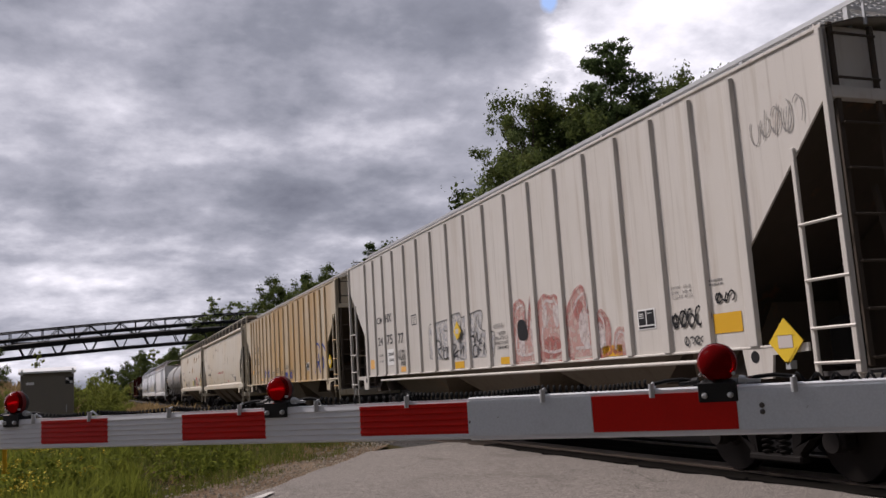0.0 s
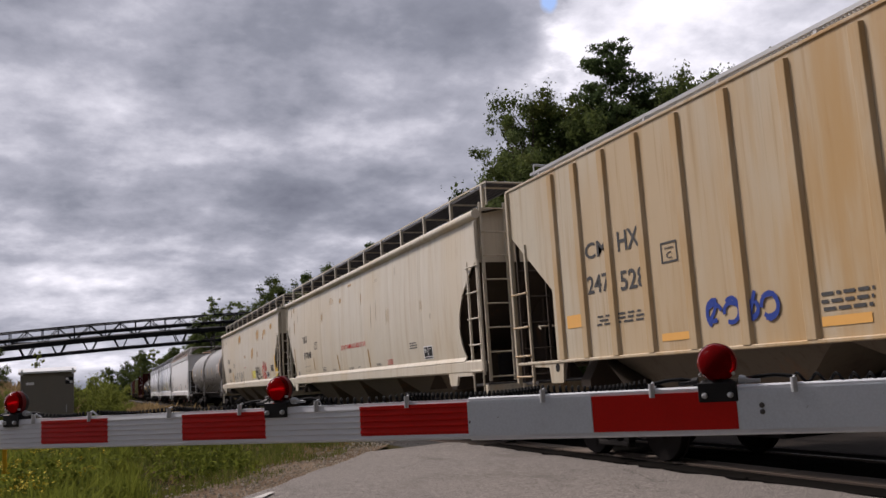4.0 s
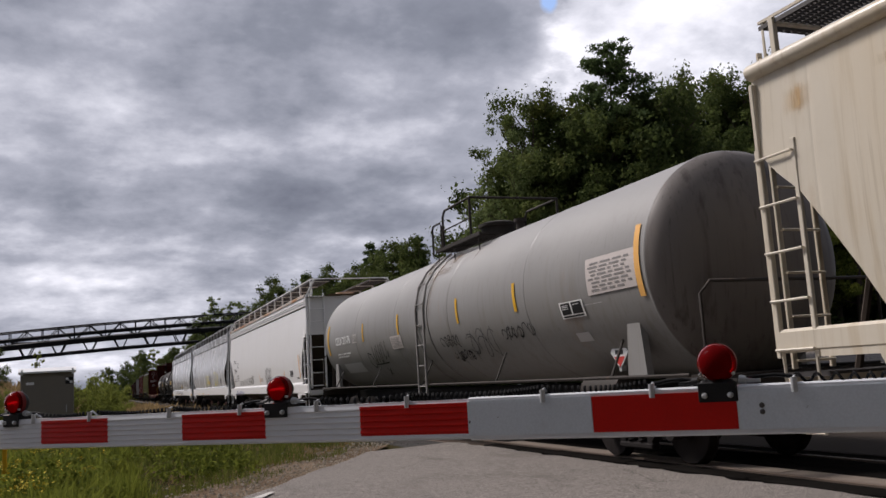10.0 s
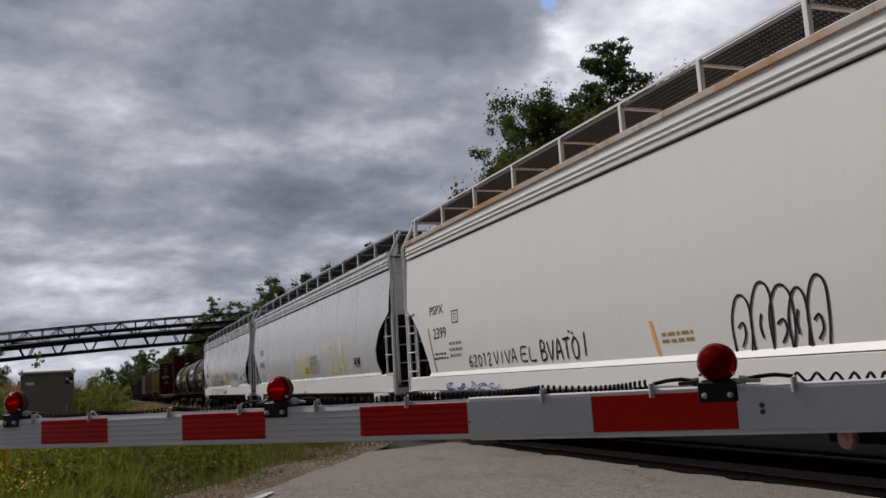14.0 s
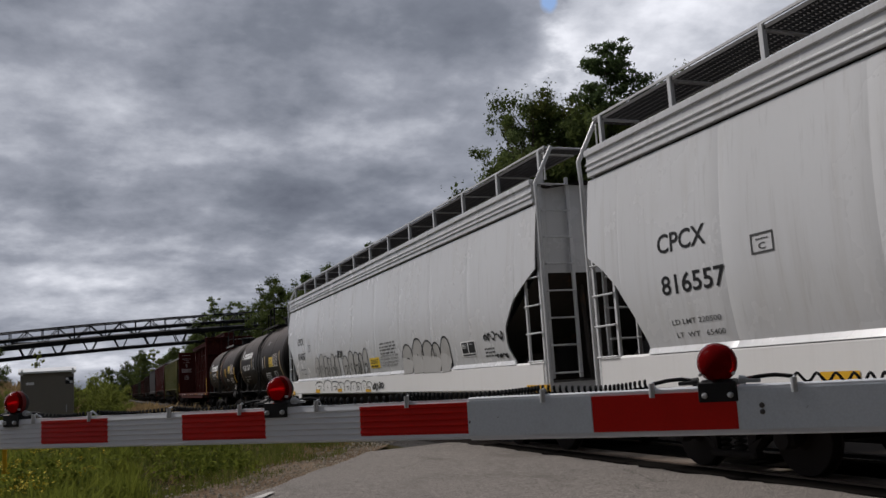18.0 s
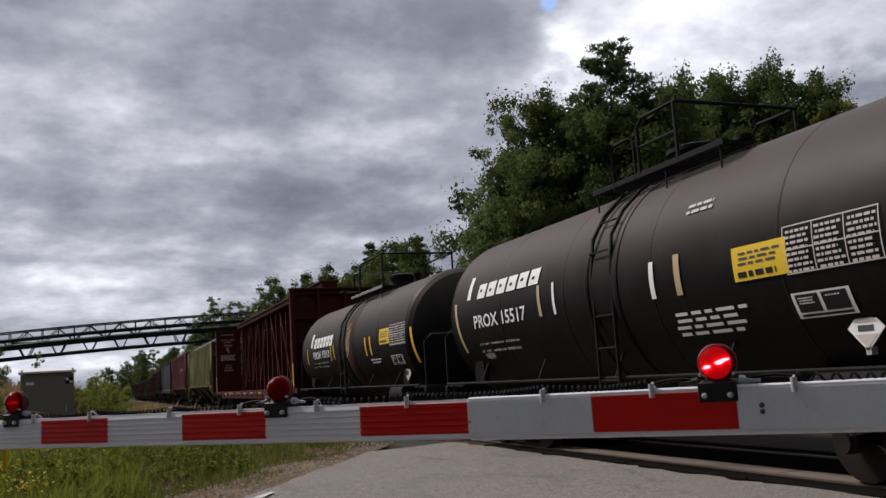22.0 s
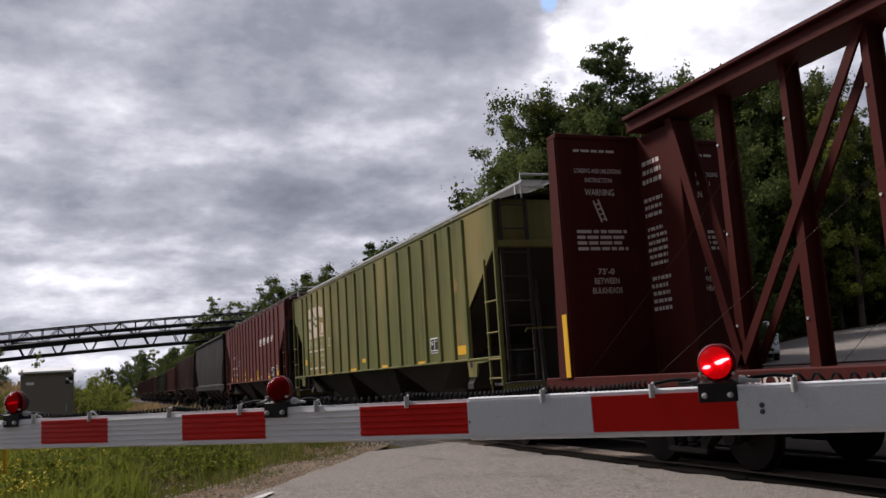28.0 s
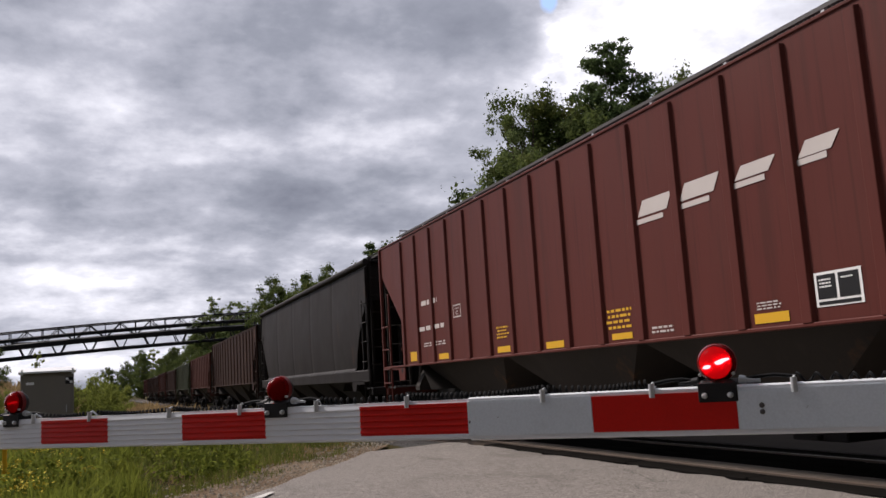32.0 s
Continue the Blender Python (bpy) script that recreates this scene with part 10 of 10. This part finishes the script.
def marks_black_tank(m):
    logo_blocks(m, 4.31, 2.61, 2.48, 0.25)
    m.text("PROX 15517", 4.45, 2.09, 0.23, "white", 2.09)
    m.text("LD LMT 199000 LB  90250 KG", 4.42, 1.79, 0.03, "white", 1.6)
    m.text("LT  WT   64000 LB  29050 KG", 4.46, 1.66, 0.04, "white", 1.6)
    m.text("NEW", 4.36, 1.54, 0.1, "white", 0.37)
    m.patch(4.76, 2.63, 0.15, 0.41, "white", label="white emblem")
    m.patch(1.89, 2.1, 0.09, 0.48, "tan_decal", "stripe", lean=-0.05)
    m.patch(1.42, 2.09, 0.07, 0.48, "white", "stripe", lean=-0.03)
    m.patch(-1.09, 2.06, 0.09, 0.45, "white", "stripe", lean=-0.0)
    m.patch(-1.6, 2.05, 0.11, 0.48, "tan_decal", "stripe", lean=-0.01)
    m.patch(5.17, 1.69, 0.1, 0.92, "tan_decal", "stripe", lean=-0.2)
    notice(m, -2.63, 2.08, 0.8, 0.36)
    data_grid(m, -3.39, 2.06, 1.18, 0.47)
    m.bars(-1.7, 2.98, 0.62, 0.15, 2, "pale_patch", seed=361)
    data_square(m, -3.35, 1.63, 0.73, 0.25)
    m.bars(-1.36, 1.58, 1.38, 0.31, 4, "white", seed=363)
    placard(m, -4.08, 1.49, 0.21, "white")
    m.patch(-4.99, 1.68, 0.14, 0.92, "tan_decal", "stripe", lean=-0.18)


def marks_banded_tank(m):
    logo_blocks(m, 3.69, 2.38, 2.45, 0.31)
    m.text("PROX 17313", 3.75, 2.05, 0.22, "white", 2.1)
    m.text("LD LMT 197000 LB", 3.65, 1.9, 0.02, "white", 1.78)
    m.text("LT  WT   66000 LB", 3.7, 1.78, 0.03, "white", 1.71)
    m.patch(4.12, 2.43, 0.22, 0.42, "white", label="white emblem")
    m.patch(1.46, 1.92, 0.08, 0.46, "yellow", "stripe", lean=-0.05)
    m.patch(1.07, 1.94, 0.08, 0.45, "yellow", "stripe", lean=-0.09)
    m.patch(-2.29, 1.91, 0.12, 0.47, "yellow", "stripe", lean=-0.1)
    m.patch(-2.71, 1.92, 0.12, 0.46, "yellow", "stripe", lean=-0.08)
    m.patch(4.62, 1.91, 0.1, 0.51, "yellow", "stripe", lean=-0.06)
    notice(m, -3.55, 2.13, 0.77, 0.37)
    tag(m, -0.26, 1.91, 0.46, 1.03, 5, "tan_decal", 0.018, 377)
    m.bars(-2.58, 1.71, 0.93, 0.14, 2, "white", seed=378)
    data_grid(m, -4.34, 2.07, 1.19, 0.47)
    m.patch(-6.02, 1.61, 0.14, 0.79, "yellow", "stripe", lean=-0.17)
    data_square(m, -4.27, 1.62, 0.82, 0.22)
    placard(m, -4.97, 1.41, 0.21, "white")


def marks_green(m):
    green_logo(m, 6.27, 2.76, 2.14, 0.91)
    m.patch(6.28, 2.71, 2.0, 0.055, "pink_white", label="faded white line")
    m.patch(6.28, 2.28, 2.06, 0.055, "pink_white", label="faded white line")
    m.patch(6.27, 1.74, 2.06, 0.055, "pink_white", label="faded white line")
    m.text("BN", 6.35, 2.41, 0.24, "pale_green", 0.51)
    m.text("468", 5.49, 2.38, 0.27, "pale_green", 0.57)
    m.text("213", 4.64, 2.37, 0.26, "pale_green", 0.52)
    m.text("LD LMT", 6.23, 2.16, 0.04, "pale_green", 0.42)
    m.text("LT  WT", 6.22, 2.0, 0.05, "pale_green", 0.42)
    m.bars(4.74, 1.95, 0.61, 0.29, 2, "pale_green", seed=392)
    framed_white(m, 3.69, 2.37, 0.32, 0.24)
    m.patch(6.92, 1.9, 0.47, 0.18, "yellow", label="yellow decal")
    m.patch(3.74, 1.51, 0.47, 0.09, "yellow", label="yellow decal")
    data_square(m, -5.09, 1.75, 0.5, 0.31)
    m.patch(-6.57, 1.66, 0.52, 0.17, "yellow", label="yellow decal")
    m.patch(-4.27, 1.53, 0.49, 0.09, "yellow", label="yellow decal")
    m.patch(-1.64, 1.53, 0.6, 0.1, "yellow", label="yellow decal")
    m.patch(0.07, 1.75, 0.34, 0.1, "yellow", label="yellow decal")
    m.patch(1.26, 1.55, 0.66, 0.08, "yellow", label="yellow decal")
    stain(m, 5.06, 2.51, 0.79, 1.12, 0.5)
    stain(m, -6.48, 2.71, 0.35, 0.52, 0.4)


def marks_brown(m):
    m.patch(-2.5, 3.09, 0.6, 0.19, "white_faded", "emblem", "white slanted emblem block", lean=0.12)
    m.patch(-2.46, 3.0, 0.56, 0.06, "white_faded", "emblem", "white emblem underline")
    m.patch(-3.36, 3.11, 0.61, 0.19, "white_faded", "emblem", "white slanted emblem block", lean=0.12)
    m.patch(-3.32, 3.02, 0.57, 0.06, "white_faded", "emblem", "white emblem underline")
    m.patch(-4.32, 3.13, 0.51, 0.14, "white_faded", "emblem", "white slanted emblem block", lean=0.12)
    m.patch(-4.29, 3.05, 0.48, 0.06, "white_faded", "emblem", "white emblem underline")
    m.patch(-5.24, 3.14, 0.42, 0.15, "white_faded", "emblem", "white slanted emblem block", lean=0.12)
    m.patch(-5.21, 3.07, 0.39, 0.06, "white_faded", "emblem", "white emblem underline")
    data_square(m, -5.26, 1.71, 0.56, 0.32)
    m.patch(-4.4, 1.62, 0.49, 0.1, "yellow", label="yellow decal")
    m.patch(-1.66, 1.62, 0.48, 0.08, "yellow", label="yellow decal")
    m.patch(0.2, 1.6, 0.55, 0.1, "yellow", label="yellow decal")
    m.patch(1.97, 1.62, 0.53, 0.1, "yellow", label="yellow decal")
    m.patch(4.79, 1.62, 0.61, 0.11, "yellow", label="yellow decal")
    m.patch(6.53, 1.64, 0.48, 0.2, "yellow", label="yellow decal")
    m.bars(-1.55, 1.76, 0.65, 0.29, 4, "yellow", seed=419)
    m.bars(1.97, 1.86, 0.49, 0.22, 4, "yellow", seed=420)
    m.bars(-2.55, 1.65, 0.5, 0.1, 2, "white_faded", seed=421)
    m.bars(5.71, 2.76, 1.21, 0.2, 1, "white_faded", seed=422)
    m.bars(5.91, 2.24, 1.63, 0.18, 1, "white_faded", seed=423)
    m.bars(5.68, 1.91, 1.33, 0.1, 2, "white_faded", seed=424)
    m.bars(-4.44, 1.76, 0.38, 0.09, 3, "white_faded", seed=425)
    framed_white(m, 3.9, 2.37, 0.39, 0.24)
    m.patch(-6.42, 1.69, 0.53, 0.2, "yellow", label="yellow decal")
    m.bars(-6.23, 1.94, 0.66, 0.18, 3, "white_faded", seed=428)


marks_light_grey(TRAIN["A"][2])
marks_tan(TRAIN["B"][2])
marks_cream(TRAIN["C"][2])
marks_patched_cream(TRAIN["D"][2])
marks_grey_tank(TRAIN["E"][2])
marks_white(TRAIN["F"][2])
marks_pale_grey(TRAIN["G"][2])
marks_graffiti(TRAIN["H"][2])
marks_black_tank(TRAIN["I"][2])
marks_banded_tank(TRAIN["J"][2])
marks_green(TRAIN["L"][2])
marks_brown(TRAIN["M"][2])


def marks_flatcar():
    """Instructions painted on the bulkhead and on the end panel of the truss."""
    car, mid, m = TRAIN["K"]
    y = 96.65 - mid - 0.006
    half = lambda x, z, body, h, w: part("lettering", Shape().add([(x + p[0], y, z + p[1]) for p in lettering(body, "x", h, w)[0]], lettering(body, "x", h, w)[1]), M_["white_faded"], car)
    for body, z, h, w in (("LOADING AND UNLOADING", 4.14, 0.07, 0.80), ("INSTRUCTION", 4.00, 0.07, 0.46), ("WARNING", 3.80, 0.10, 0.50), ("73'-0", 2.62, 0.09, 0.28), ("BETWEEN", 2.48, 0.09, 0.42), ("BULKHEADS", 2.34, 0.09, 0.50)):
        half(-0.86 - w / 2, z, body, h, w)
        half(0.92 - w / 2, z, body, h, w)

    def lines(x, z, w, h, rows, seed):
        rnd = random.Random(seed)
        s = Shape()
        for r in range(rows):
            a, end = x, x + w * rnd.uniform(0.85, 1.0)
            while a < end:
                b = min(end, a + w * rnd.uniform(0.1, 0.3))
                zz = z + h * (rows - r - 1) / rows
                s.add([(a, y, zz), (b, y, zz), (b, y, zz + 0.55 * h / rows), (a, y, zz + 0.55 * h / rows)], [(0, 1, 2, 3)])
                a = b + 0.03
        part("small_print", s, M_["white_faded"], car, "small illegible painted lines")["kind"] = "stuff"
    for x0 in (-1.30, 0.48):
        lines(x0, 2.98, 0.86, 0.34, 4, 2)
        lines(x0 + 0.05, 4.46, 0.8, 0.07, 1, 4)
    lad = Shape().tube([(-0.98, y, 3.72), (-0.86, y, 3.40)], 0.015, 4).tube([(-0.90, y, 3.74), (-0.78, y, 3.42)], 0.015, 4)
    for k in range(4):
        lad.tube([(-0.96 + 0.03 * k, y, 3.66 - 0.075 * k), (-0.88 + 0.03 * k, y, 3.68 - 0.075 * k)], 0.012, 4)
    part("pictogram", lad, M_["white_faded"], car, "painted ladder pictogram")
    web = part("end_web", Shape().box(-0.13, 0.13, 96.65 - mid - 1.0, 96.65 - mid, 1.14, 4.70, 0.01), P_BROWN, car, "solid end panel of the truss")
    part("end_web", Shape().box(-0.13, 0.13, 74.35 - mid, 74.35 - mid + 1.0, 1.14, 4.70, 0.01), P_BROWN, car)
    s = Side(car, lambda z: -0.13, 0.005)
    for i, (z, h, r) in enumerate(((3.95, 0.42, 3), (3.45, 0.34, 3), (2.72, 0.62, 6), (2.05, 0.56, 5))):
        s.bars(96.65 - mid - 0.06, z, 0.50, h, r, "white_faded", seed=20 + i)
    for yy, d in ((96.65 - mid, 1), (74.35 - mid, -1)):
        part("reflector_strip", Shape().box(-1.555, -1.545, yy + (0.05 if d > 0 else -0.46), yy + (0.18 if d > 0 else -0.33), 1.16, 2.06), M_["yellow"], car, "yellow reflector strip")
    # painted words on the outer face of the leading bulkhead
    face = 74.35 - mid - 0.207
    for body, x0, z0, h, w in (("CAUTION", 0.30, 4.505, 0.075, 0.62),):
        pts, fs = lettering(body, "white_faded", h, w)
        part("lettering", Shape().add([(x0 + p, face, z0 + q) for p, q in pts], fs), M_["white_faded"], car)
    for x0, z0, w, h, rows in ((0.62, 3.86, 0.78, 0.12, 1), (0.62, 3.02, 0.72, 0.42, 4), (0.66, 2.22, 0.60, 0.30, 3)):
        face = 74.35 - mid - 0.034
        rnd, s = random.Random(int(z0 * 10)), Shape()
        for r in range(rows):
            p = x0
            while p < x0 + w:
                q = min(x0 + w, p + rnd.uniform(0.06, 0.18))
                zz = z0 + h * r / rows
                s.add([(p, face, zz), (q, face, zz), (q, face, zz + 0.5 * h / rows), (p, face, zz + 0.5 * h / rows)], [(0, 1, 2, 3)])
                p = q + 0.035
        part("small_print", s, M_["white_faded"], car, "small illegible painted lines")["kind"] = "stuff"
    s3 = Side(car, lambda z: -1.56, 0.005)
    s3.text("NOKL", 92.97 - mid, 0.98, 0.13, "white_faded", 0.78)
    s3.text("73529", 91.2 - mid, 0.98, 0.13, "white_faded", 0.80)
    for i in range(8):
        s2 = Side(car, lambda z: -1.56, 0.004)
        s2.bars(-10.4 + i * 2.2, 1.03, 0.9, 0.10, 1, "white_faded" if i % 3 else "yellow", seed=i)


marks_flatcar()
# rusty middle band on the second black tank car
_car, _mid, _m = TRAIN["J"]
part("tank_band", Shape().lathe([(66.03 - _mid, 1.502), (66.05 - _mid, 1.508), (66.65 - _mid, 1.508), (66.67 - _mid, 1.502)], "y", 64, (0, 0, 2.24)), paint("rust_brown_band", (0.040, 0.017, 0.014), 0.6, (0.065, 0.026, 0.018), 0.5, 0.15, 0.03, spec=0.1), _car, "rust-brown repainted band", smooth=40)


# ---------------------------------------------------------------- what moves
def motions():
    times = [2.0 * i for i in range(17)]
    for car, mid, sets in CARS:
        walk(car, [(t, pose(TRACK, mid - travel(t), 0)) for t in times])
    # rolling wheels of the cars that pass the crossing
    steps = [k / 15 for k in range(481)]
    turns = [(t, math.degrees((travel(t) - travel(0)) / WHEEL)) for t in steps]
    for car, mid, sets in CARS[:14]:
        for w, y in sets:
            walk(w, [(t, pose(0, y, WHEEL, a)) for t, a in turns])
    # lamps that flash in turn: the lit face of the reflector snaps to the road and away again
    beats = [22.07 + 0.985 * k if k < 0 else 22 + 0.99 * k for k in range(-24, 13)]
    for plate, at, other in SPINNERS:
        rows, deg = [(0, pose(*at, 0, 0, 0 if other else 180))], 0 if other else 180
        for on in beats:
            for start in (on - 0.1, on + 0.394):
                if 0.05 < start < 31.9:
                    rows += [((round(start * 30) + k) / 30, pose(*at, 0, 0, deg + 60 * k)) for k in range(4)]
                    deg += 180
        rows.append((32, pose(*at, 0, 0, deg)))
        walk(plate, rows)


motions()
